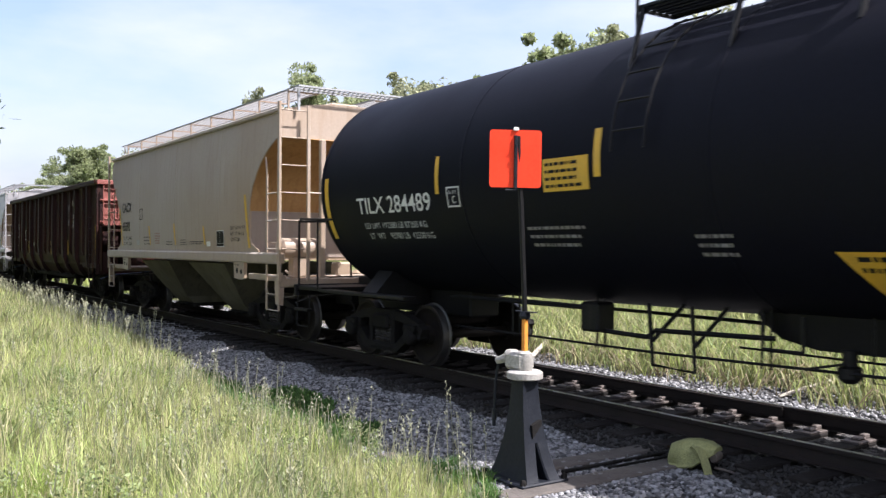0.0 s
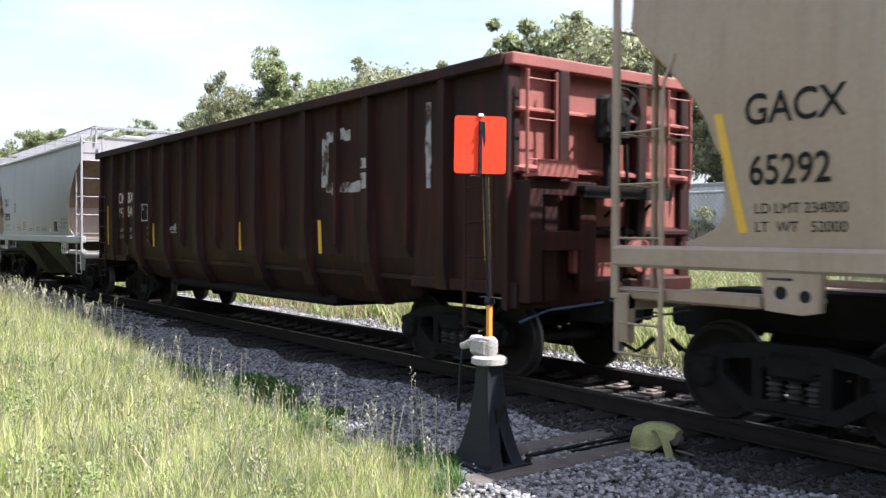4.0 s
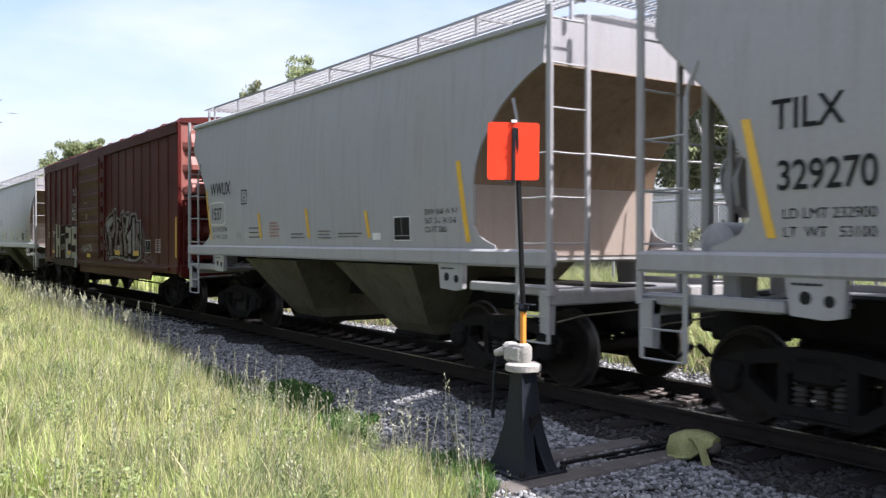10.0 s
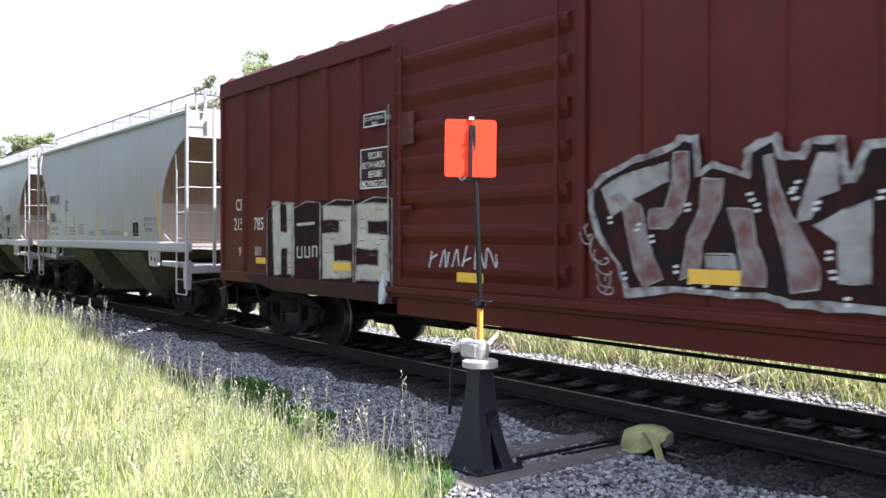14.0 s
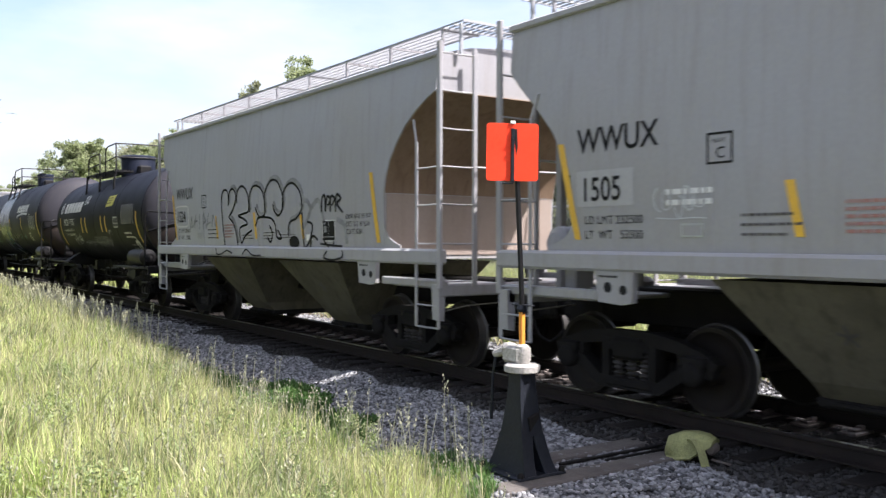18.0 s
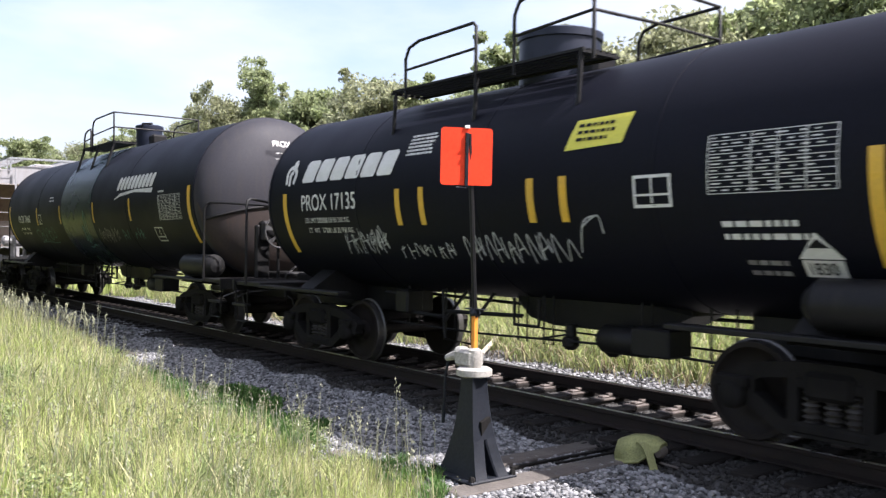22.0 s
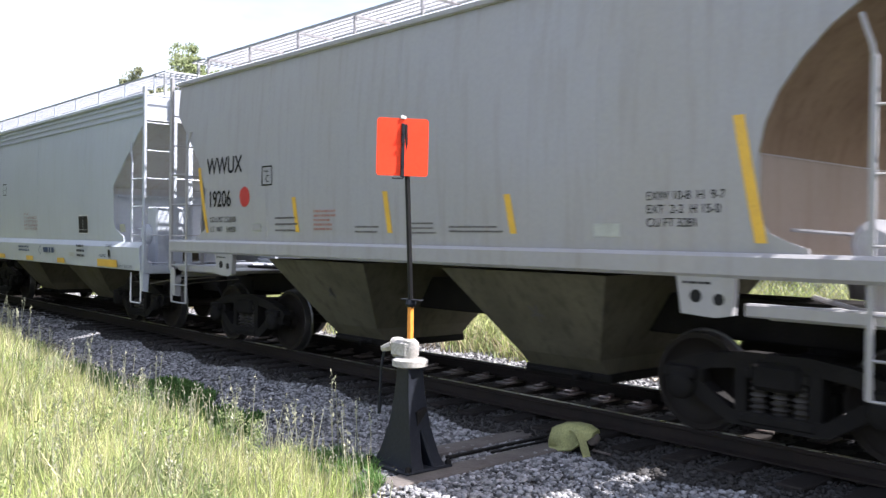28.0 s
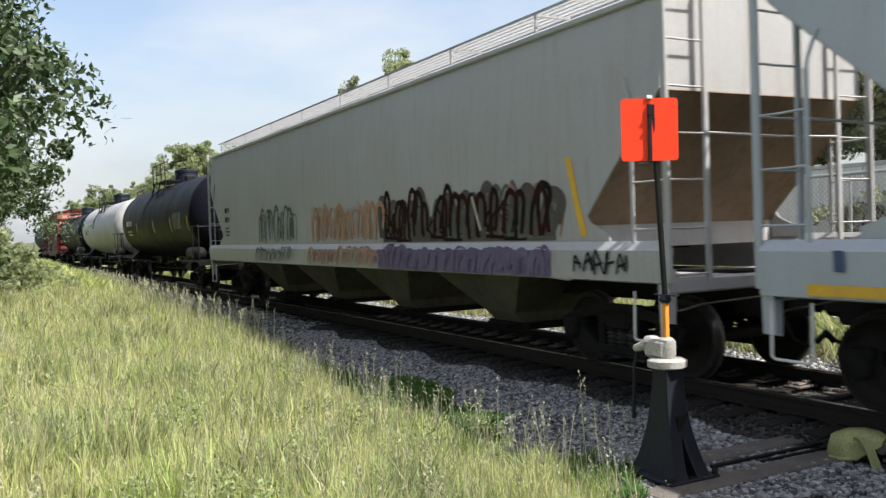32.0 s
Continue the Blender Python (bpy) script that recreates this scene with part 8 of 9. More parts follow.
scrawl(h8, hop_surf, 2.5, 1.7, [[(0.0, 0.02), (0.3, 0.0), (0.75, -0.02)], [(0.1, 0.1), (0.4, -0.08), (0.5, 0.2)]], 0.03, "ink", "graffiti")
scrawl(h8, hop_surf, -3.75, 2.02, spiky(9, 1.6, 0.3, 6), 0.03, "spray_fog", "graffiti", "faded grey scribble")
for a, b in ((-3.7, 1.1), (-3.9, 0.6)):
    bars(h7, hop_surf, a + 0.45, 2.2, 0.4, 2, "white", 0.05, 0.05, 7)
scrawl(h7, hop_surf, -3.6, 2.0, tag_strokes(14, 0.6, 0.28, 5), 0.012, "spray_white", "graffiti", "thin white chalk tag")

# ---- marks on the pale hopper with the deep sill ----
f = hop_surf
for k, c in enumerate("WWUX"):
    letter(h12, f, c, -4.35 + 0.30 * k, 2.86, 0.22, "ink", 0.72, 0.014)
for k, c in enumerate("16489"):
    letter(h12, f, c, -4.35 + 0.205 * k, 2.37, 0.21, "ink", 0.8, 0.014)
letter(h12, f, "LD LMT 232000", -4.22, 1.94, 0.075, "ink")
letter(h12, f, "LT  WT   53000", -4.22, 1.78, 0.075, "ink")
for a, b, c, d in ((-2.98, -2.70, 2.45, 2.47), (-2.98, -2.70, 2.71, 2.73), (-2.98, -2.96, 2.47, 2.71), (-2.72, -2.70, 2.47, 2.71)):
    panel(h12, f, a + 0.39, b + 0.39, c + 0.19, d + 0.19, "ink", "plate_frame")
letter(h12, f, "C", -2.49, 2.69, 0.10, "ink")
for i, s in enumerate(("WARNING:", "DO NOT APPLY VIBRATORS", "TO ANY PART OF CAR BODY", "EXCEPT VIBRATOR BRACKETS", "USE ON LOADED CAR ONLY")):
    letter(h12, f, s, -0.95, 2.14 - 0.085 * i, 0.055, "maroon_ink", 0.95)
panel(h12, f, 2.62, 3.12, 1.75, 2.09, "ink", "consolidated_stencil", "black inspection stencil")
panel(h12, f, 4.75, 5.0, 1.78, 1.92, "galv", "card_holder")
sk = lambda z: 1.665 + 0.02 * (z - 1.1) / 0.4
for a, b in ((-5.33, -4.42), (-2.6, -2.1), (-0.47, 0.03), (1.62, 2.07), (3.9, 4.87)):
    panel(h12, sk, a, b, 1.12, 1.22 if b < 3 else 1.26, "yellow", "reflective_strip", proud=0.016)
panel(h12, sk, 2.35, 2.65, 1.27, 1.35, "galv", "card_holder", proud=0.016)
bars(h12, sk, -1.0, 1.40, 0.8, 2, "blue_ink", 0.04, 0.04, 5, proud=0.016)
bars(h12, sk, 0.75, 1.32, 0.85, 1, "blue_ink", 0.11, 0.04, 8, proud=0.016)
scrawl(h12, sk, 0.54, 1.36, [[(-0.1, 0), (0, 0.1), (0.1, 0), (0, -0.1), (-0.1, 0)]], 0.02, "blue_ink", "maker_emblem", "small diamond emblem", proud=0.016, smooth=False)
bars(h12, sk, 2.8, 1.47, 0.45, 3, "ink", 0.045, 0.05, 9, proud=0.016)
letter(h12, sk, "LIFT HERE", 4.35, 1.49, 0.05, "ink", proud=0.016)
blob(h12, sk, 4.5, 1.36, [(-0.05, 0.08), (-0.05, -0.03), (0, -0.09), (0.05, -0.03), (0.05, 0.08)], "ink", "lift_mark", proud=0.016)
letter(h12, sk, "JACK HERE", 4.0, 1.30, 0.05, "ink", proud=0.016)
letter(h12, sk, "2 INCH HF COMP SHOES", 4.85, 1.13, 0.05, "ink", 0.9, proud=0.016)
blob(h12, sk, -5.0, 1.42, [(-0.05, 0.09), (-0.05, -0.09), (0.05, -0.09), (0.05, 0.09)], "blue_ink", "lift_mark", proud=0.016)
panel(h12, sk, -3.75, -3.3, 1.18, 1.34, "galv", "tag_plate", proud=0.016)

# ---- graffiti on the long white hopper ----


def mural(car, surf, x0, x1, z0, z1, cols, seed, n):
    """Ragged spray-painted shapes side by side."""
    r = random.Random(seed)
    w = (x1 - x0) / n
    for i in range(n):
        a = x0 + w * i - 0.08
        k = 9
        top = [(w * 1.15 * j / k, (z1 - z0) * r.uniform(0.62, 1.05)) for j in range(k, -1, -1)]
        blob(car, surf, a, z0, [(0, 0), (w * 1.15, 0)] + top, cols[i % len(cols)], "graffiti_fill", 0.005 + 0.0016 * (i % 3))
        scrawl(car, surf, a + 0.1, z0 + 0.1, tag_strokes(seed + i, w * 0.9, (z1 - z0) * 0.8, 3), 0.05, cols[(i + 1) % len(cols)], "graffiti", proud=0.013)


def h13_surf(z):
    return hop_surf(z) if z > 1.6 else 1.685


for k, (x0_, x1_, tall, mt, w) in enumerate(((-4.95, -2.1, 0.8, "spray_green", 0.07), (-4.9, -2.2, 0.7, "spray_white", 0.03), (-4.9, -2.0, 0.75, "spray_teal", 0.035),
                                           (-1.0, 2.7, 0.72, "spray_orange", 0.10), (-0.9, 2.6, 0.66, "spray_rust", 0.06), (-1.0, 2.6, 0.7, "spray_cream", 0.03),
                                           (2.7, 7.95, 0.72, "spray_brown", 0.17), (2.8, 7.9, 0.78, "spray_black", 0.09), (2.7, 7.8, 0.7, "spray_green", 0.06), (4.8, 7.9, 0.68, "spray_rust", 0.03))):
    scrawl(h13, h13_surf, x0_, 1.64, arches(140 + k, x1_ - x0_, tall, int((x1_ - x0_) * 3.4)), w, mt, "graffiti", "wild spray-paint lettering" if k in (0, 3, 6) else "", proud=0.006 + 0.0025 * (k % 4))
    scrawl(h13, h13_surf, x0_, 1.16, [[(x, z + 0.02) for x, z in q] for q in arches(170 + k, x1_ - x0_, 0.34, int((x1_ - x0_) * 3))], w * 0.6, mt if k < 6 else "spray_violet", "graffiti", proud=0.012 + 0.0025 * (k % 4))
mural(h13, h13_surf, 2.75, 7.9, 1.62, 2.12, ("spray_brown", "spray_black", "spray_green"), 80, 9)
panel(h13, lambda z: 1.675, 2.65, 7.9, 1.17, 1.5, "spray_violet", "graffiti_ground", "violet spray band along the sill", proud=0.010)
scrawl(h13, h13_surf, 5.9, 1.72, [[(0.0, 0.55), (0.2, 0.05)]], 0.06, "spray_cream", "graffiti", proud=0.02)
panel(h13, hop_surf, 8.42, 8.54, 1.66, 2.62, "yellow", "reflective_strip", lean=-0.25)
scrawl(h13, lambda z: 1.675, 8.4, 1.24, spiky(18, 1.0, 0.25, 5), 0.03, "ink", "graffiti", proud=0.018)
bars(h13, hop_surf, -8.2, 2.5, 0.6, 2, "ink", 0.14, 0.12, 3)
bars(h13, hop_surf, -8.2, 2.05, 0.5, 3, "ink", 0.05, 0.05, 4)

# ---- marks on the tank cars ----
f1 = tank_surf(1.60, 2.68)
DX1 = -0.33
letter(t1, f1, "TILX 284489", DX1 + -6.2, 2.26, 0.235, "white", 1.12, 0.006)
letter(t1, f1, "LD LMT 192300 LB 87200 KG", DX1 + -6.1, 2.04, 0.085, "spray_white", 1.12)
letter(t1, f1, "LT  WT    93700 LB  42500 KG", DX1 + -6.05, 1.89, 0.085, "spray_white", 1.1)
panel(t1, f1, DX1 + -4.06, DX1 + -3.98, 2.46, 2.95, "yellow", "reflective_strip")
for a, b, c, d in ((-3.81, -3.53, 2.28, 2.30), (-3.81, -3.53, 2.52, 2.54), (-3.81, -3.79, 2.30, 2.52), (-3.55, -3.53, 2.30, 2.52)):
    panel(t1, f1, DX1 + a, DX1 + b, c, d, "white", "plate_frame")
letter(t1, f1, "C", DX1 + -3.71, 2.33, 0.09, "white")
letter(t1, f1, "PLATE", DX1 + -3.77, 2.45, 0.04, "white")
panel(t1, f1, DX1 + -1.92, DX1 + -1.2, 2.38, 2.74, "yellow", "warning_decal", "yellow warning decal")
bars(t1, f1, DX1 + -1.88, 2.66, 0.65, 4, "ink", 0.035, 0.045, 3, proud=0.009)
panel(t1, f1, DX1 + -1.12, DX1 + -1.02, 2.50, 3.0, "yellow", "reflective_strip")
bars(t1, f1, DX1 + -2.35, 1.97, 1.0, 3, "spray_silver", 0.035, 0.06, 6)
bars(t1, f1, DX1 + 0.03, 1.86, 0.5, 3, "spray_silver", 0.035, 0.05, 7)
blob(t1, f1, DX1 + 1.38, 1.28, [(0.3, 0.0), (1.4, 0.0), (1.7, 0.46), (0.0, 0.46)], "yellow", "warning_panel", label="large yellow warning panel")
bars(t1, f1, DX1 + 1.55, 1.66, 1.3, 2, "ink", 0.04, 0.05, 8, proud=0.009)
letter(t1, f1, "VENT", DX1 + 1.95, 2.0, 0.08, "white")
panel(t1, f1, DX1 + 2.1, DX1 + 2.9, 2.56, 3.08, "yellow", "warning_decal")
panel(t1, f1, -7.55, -7.43, 1.9, 2.85, "yellow", "reflective_strip", lean=0.0)

f9 = tank_surf(1.40, 2.47)


def logo_blocks(car, surf, x, z, n, w, h, gap, slant, label):
    """A company wordmark as plain slanted blocks."""
    for i in range(n):
        a = x + i * (w + gap)
        blob(car, surf, a, z, [(0.03, 0), (w - 0.03, 0), (w + slant * 0.05, 0.04), (w + slant * h, h - 0.04), (w - 0.04 + slant * h, h), (0.05 + slant * h, h), (slant * h * 0.9, h - 0.04), (0, 0.04)], "white", "logo_block", label=label if i == 0 else "")


BARE = set(t9.children)
logo_blocks(t9, f9, -4.62, 2.70, 6, 0.36, 0.34, 0.06, 0.25, "white block of a company wordmark")
scrawl(t9, f9, -5.0, 2.65, [[(-0.12, 0.05), (-0.14, 0.25), (-0.03, 0.33)], [(0.1, 0.05), (0.14, 0.22), (0.04, 0.3)], [(-0.02, 0.02), (-0.03, 0.2), (0.04, 0.24)], [(0.0, 0.36), (0.05, 0.4), (0.08, 0.34), (0.02, 0.3), (0.0, 0.36)]], 0.07, "white", "logo_emblem", "white emblem beside the wordmark")
letter(t9, f9, "PROX 17135", -4.62, 2.27, 0.24, "white", 0.86, 0.006)
letter(t9, f9, "LD LMT 205800 LB 93 350 KG", -4.55, 2.08, 0.075, "white", 0.95)
letter(t9, f9, "LT  WT   57200 LB 25 950 KG", -4.5, 1.93, 0.075, "white", 0.95)
for a in (-2.05, -1.52, 0.5, 1.0):
    panel(t9, f9, a, a + 0.11, 2.02, 2.50, "yellow", "reflective_strip")
bars(t9, f9, -1.9, 3.18, 0.6, 6, "white", 0.028, 0.022, 11)
blob(t9, f9, 1.05, 2.76, [(0, 0), (0.78, 0.03), (0.86, 0.34), (0.1, 0.32)], "sign_yellow", "warning_decal", label="lemon yellow warning decal")
bars(t9, f9, 1.2, 3.0, 0.55, 3, "ink", 0.035, 0.04, 12, proud=0.010)
table(t9, f9, 2.85, 2.24, 1.2, 0.52, 9, (0.0, 0.36, 0.57, 0.78, 1.0), seed=4)
for a, b, c, d in ((2.0, 2.45, 2.14, 2.17), (2.0, 2.45, 2.42, 2.45), (2.0, 2.03, 2.14, 2.45), (2.42, 2.45, 2.14, 2.45), (2.21, 2.23, 2.18, 2.42), (2.03, 2.42, 2.25, 2.27)):
    panel(t9, f9, a, b, c, d, "white", "stencil_line")
bars(t9, f9, 2.95, 1.95, 0.9, 2, "white", 0.05, 0.06, 13)
bars(t9, f9, 3.1, 1.62, 0.5, 2, "spray_silver", 0.04, 0.05, 14)
blob(t9, f9, 3.8, 1.68, [(-0.2, 0), (0.2, 0), (0, 0.22)], "white", "hazard_placard", label="white hazard placard with a number band")
panel(t9, f9, 3.62, 3.98, 1.53, 1.67, "white", "placard_band", proud=0.009)
letter(t9, f9, "1830", 3.645, 1.55, 0.10, "ink", 0.95, 0.01, proud=0.014)
blob(t9, f9, 3.8, 1.77, [(-0.1, 0), (0.1, 0), (0, 0.08)], "ink", "placard_symbol", proud=0.012)
scrawl(t9, f9, -3.55, 1.66, spiky(31, 1.15, 0.34, 6) + spiky(36, 1.1, 0.3, 5), 0.014, "spray_white", "graffiti", "white scribbled graffiti")
scrawl(t9, f9, -2.2, 1.60, spiky(32, 1.2, 0.2, 7), 0.014, "spray_white", "graffiti")
scrawl(t9, f9, -0.8, 1.60, spiky(33, 1.9, 0.28, 10) + [[(1.95, 0.1), (2.1, 0.42), (2.3, 0.48)], [(2.05, 0.36), (2.3, 0.48), (2.34, 0.3)]], 0.016, "spray_white", "graffiti")

for ob in set(t9.children) - BARE:
    ob.location.x = 0.40
for e in (-1, 1):
    panel(t9, f9, e * 4.75 - 0.06, e * 4.75 + 0.06, 1.62, 2.55, "yellow", "reflective_strip", "yellow reflective strip")

f10 = tank_surf(1.60, 2.66)
logo_blocks(t10, f10, 3.3, 2.93, 10, 0.185, 0.30, 0.055, 0.25, "white block of a company wordmark")
blob(t10, f10, 3.15, 2.78, [(0.0, -0.07), (0.5, 0.01), (1.4, 0.07), (2.5, 0.02), (2.55, 0.12), (1.4, 0.13), (0.4, 0.07)], "white", "logo_swoosh", label="white curved stroke under the wordmark")
table(t10, f10, 6.05, 2.22, 1.2, 0.5, 9, (0.0, 0.36, 0.57, 0.78, 1.0), seed=6)
bars(t10, f10, 6.05, 2.78, 0.4, 1, "white", 0.035, 0.03, 3)
for a in (4.17, 1.42, -1.66, -4.2):
    panel(t10, f10, a, a + 0.1, 2.22, 2.72, "yellow", "reflective_strip")
for e in (-1, 1):
    panel(t10, f10, e * 7.7 - 0.07, e * 7.7 + 0.07, 1.75, 2.85, "yellow", "reflective_strip", "yellow reflective strip")
letter(t10, f10, "PROX 78460", -6.5, 2.31, 0.225, "white", 0.86, 0.006)
letter(t10, f10, "LD LMT   208200 LB   94 400 KG", -6.43, 2.09, 0.07, "white", 0.8)
letter(t10, f10, "LT  WT    77800 LB   35 300 KG", -6.37, 1.95, 0.07, "white", 0.8)
for a, b, c, d in ((-3.95, -3.65, 2.24, 2.26), (-3.95, -3.65, 2.50, 2.52), (-3.95, -3.93, 2.26, 2.50), (-3.67, -3.65, 2.26, 2.50), (5.55, 6.0, 1.78, 1.80), (5.55, 6.0, 2.05, 2.07), (5.55, 5.57, 1.8, 2.05), (5.98, 6.0, 1.8, 2.05), (5.77, 5.79, 1.85, 2.05), (5.55, 6.0, 1.86, 1.88)):
    panel(t10, f10, a, b, c, d, "white", "stencil_line")
letter(t10, f10, "C", -3.86, 2.29, 0.10, "white")
bars(t10, f10, -2.7, 2.95, 0.5, 2, "white", 0.04, 0.05, 21)
scrawl(t10, f10, 1.6, 1.78, spiky(41, 1.5, 0.32, 6), 0.022, "spray_silver", "graffiti", "thin grey scribbled graffiti")
scrawl(t10, f10, 3.4, 1.82, spiky(42, 0.5, 0.22, 2), 0.025, "spray_teal", "graffiti", "teal scribbled graffiti")
scrawl(t10, f10, 4.2, 1.82, spiky(43, 0.6, 0.22, 3), 0.022, "spray_teal", "graffiti")
scrawl(t10, f10, -4.6, 1.75, tag_strokes(44, 2.0, 0.42, 6), 0.024, "spray_teal", "graffiti", "teal scribbled graffiti")
scrawl(t10, lambda z: f10(z) + 0.014, 0.15, 1.7, tag_strokes(45, 0.7, 1.0, 3), 0.03, "spray_teal", "graffiti")
head_text(t10, 8.75, 1.60, 2.66, "PROX 78460", -0.3, 3.62, 0.12)
for i in range(6):
    head_text(t10, 8.75, 1.60, 2.66, ("-- ------", "---- ---", "------- -", "--- ----", "------ --", "-----")[i], -0.25, 3.46 - 0.11 * i, 0.10)
head_text(t9, 5.875, 1.40, 2.47, "PROX 17135", -0.35, 3.22, 0.12)
for i in range(5):
    head_text(t9, 5.875, 1.40, 2.47, ("-- ------", "---- ---", "------- -", "--- ----", "------ --")[i], -0.3, 3.07 - 0.1 * i, 0.09)
f14 = tank_surf(1.55, 2.62)
bars(t14, f14, -6.2, 2.5, 1.5, 1, "white", 0.22, 0.05, 2)
bars(t14, f14, -6.1, 2.2, 1.4, 2, "white", 0.08, 0.06, 3)
for a in (-7.0, -3.5, 0.5, 4.0, 6.9):
    panel(t14, f14, a, a + 0.12, 2.1, 2.6, "yellow", "reflective_strip")
table(t14, f14, 4.6, 2.2, 1.3, 0.55, 8, (0, 0.4, 0.7, 1.0), seed=2)

# ---- marks on the gondola ----
fgp = lambda z: 1.502


def worn_stroke(car, x0, x1, z0, z1, seed, cuts=5):
    """One flaking painted bar of a large worn emblem."""
    r = random.Random(seed)
    n = max(2, int((x1 - x0) / 0.16)) if x1 - x0 > z1 - z0 else max(2, int((z1 - z0) / 0.2))
    for i in range(n):
        if x1 - x0 > z1 - z0:
            a, b = x0 + (x1 - x0) * i / n, x0 + (x1 - x0) * (i + 1) / n
            panel(car, fgp, a - 0.12, b - 0.12, z0 + r.uniform(0, 0.05), z1 - r.uniform(0, 0.05), "flaked_white", "worn_emblem")
        else:
            a, b = z0 + (z1 - z0) * i / n, z0 + (z1 - z0) * (i + 1) / n
            panel(car, fgp, x0 - 0.12 + r.uniform(0, 0.03), x1 - 0.12 - r.uniform(0, 0.03), a, b, "flaked_white", "worn_emblem")


worn_stroke(g3, 3.66, 3.89, 2.45, 3.18, 1)
worn_stroke(g3, 3.81, 4.83, 2.32, 2.52, 2)
worn_stroke(g3, 3.81, 4.51, 3.1, 3.3, 3)
for z0_, z1_ in ((2.38, 2.6), (2.66, 2.8)):
    panel(g3, lambda z: 1.635, 4.89, 5.03, z0_, z1_, "flaked_white", "worn_emblem")
worn_stroke(g3, 6.37, 6.51, 2.34, 3.42, 6)
for x, w, in ((3.46, 0.1), (7.45, 0.1), (-7.55, 0.1), (-4.13, 0.12), (0.5, 0.1), (-1.7, 0.1)):
    long = abs(x) > 7
    panel(g3, fgp, x, x + w, 1.45, 2.42 if long else 1.96, "yellow", "reflective_strip", "yellow reflective strip" if long else "", lean=-0.04)
for s_, x, z, wd in (("CM", -6.62, 2.46, 0.85), ("BX", -5.92, 2.46, 0.9), ("197", -6.62, 2.11, 0.78), ("840", -5.92, 2.13, 0.85)):
    letter(g3, fgp, s_, x, z, 0.25, "white", wd, 0.010)
for s_, x, z in (("LD LMT", -6.53, 1.785), ("LT  WT", -6.53, 1.615), ("229600", -5.76, 1.785), ("56400", -5.74, 1.615)):
    letter(g3, fgp, s_, x, z, 0.085, "white", 0.9, 0.006)
# a former owner's name, almost worn away, as broken strokes
for k, (x, w) in enumerate(((-6.78, 0.2), (-6.5, 0.18), (-6.22, 0.16), (-5.86, 0.1), (-5.7, 0.14), (-5.5, 0.14))):
    for z in (3.14, 2.80):
        scrawl(g3, fgp, x, z, [[(0, 0), (w * 0.3, 0.24), (w * 0.55, 0.02)], [(w * 0.6, 0.0), (w * 0.62, 0.22), (w, 0.2)]][k % 2:], 0.024, "ghost_white", "worn_letter", smooth=False)
panel(g3, fgp, -6.72, -6.12, 2.40, 2.78, "faded_red", "faded_patch", proud=0.004)
panel(g3, fgp, -5.98, -5.40, 2.40, 2.76, "faded_red", "faded_patch", proud=0.004)
panel(g3, fgp, -4.94, -4.52, 2.44, 2.82, "ink", "stencil_field", "black inspection stencil")
panel(g3, fgp, -4.92, -4.48, 2.02, 2.40, "ink", "stencil_field")
for a, b, c, d in ((-4.92, -4.48, 2.02, 2.04), (-4.92, -4.48, 2.38, 2.40), (-4.92, -4.90, 2.02, 2.40), (-4.50, -4.48, 2.02, 2.40), (-4.85, -4.75, 2.28, 2.30), (-4.85, -4.78, 2.33, 2.35)):
    panel(g3, fgp, a, b, c, d, "white", "stencil_line", proud=0.011)
bars(g3, fgp, -4.55, 1.84, 0.2, 1, "spray_silver", 0.05, 0.03, 61)
bars(g3, fgp, -4.52, 1.70, 0.28, 1, "spray_silver", 0.06, 0.03, 62)
bars(g3, fgp, -4.50, 1.55, 0.26, 1, "spray_silver", 0.06, 0.03, 63)
scrawl(g3, fgp, -3.05, 1.78, tag_strokes(51, 0.4, 0.16, 3), 0.02, "spray_white", "graffiti", "small white chalk scrawl")
scrawl(g3, fgp, -3.6, 1.55, [[(0.1, 0.13), (0.02, 0.12), (0.0, 0.03), (0.08, 0.0), (0.14, 0.03)]], 0.014, "spray_silver", "graffiti")

# ---- marks and graffiti on the boxcar ----
fb = lambda z: 1.568
fp = lambda z: 1.522
fd = lambda z: 1.612
letter(b6, fp, "CP", -7.22, 2.22, 0.2, "white", 0.9)
letter(b6, fp, "215", -7.3, 1.88, 0.21, "white", 0.85)
letter(b6, fp, "785", -6.5, 1.88, 0.21, "white", 0.85)
letter(b6, fp, "9", -7.1, 1.42, 0.16, "white", 0.9)
panel(b6, fp, -6.45, -6.2, 1.45, 1.6, "spray_silver", "faded_patch")
panel(b6, fb, -6.32, -5.95, 1.32, 1.42, "yellow", "reflective_strip")


def ragged(pts, seed, amount=0.02, n=4):
    """An outline made uneven, as a spray can leaves it."""
    r = random.Random(seed)
    out = []
    for i, (x, z) in enumerate(pts):
        x2, z2 = pts[(i + 1) % len(pts)]
        for k in range(n):
            out.append((x + (x2 - x) * k / n + r.uniform(-amount, amount), z + (z2 - z) * k / n + r.uniform(-amount, amount)))
    return out


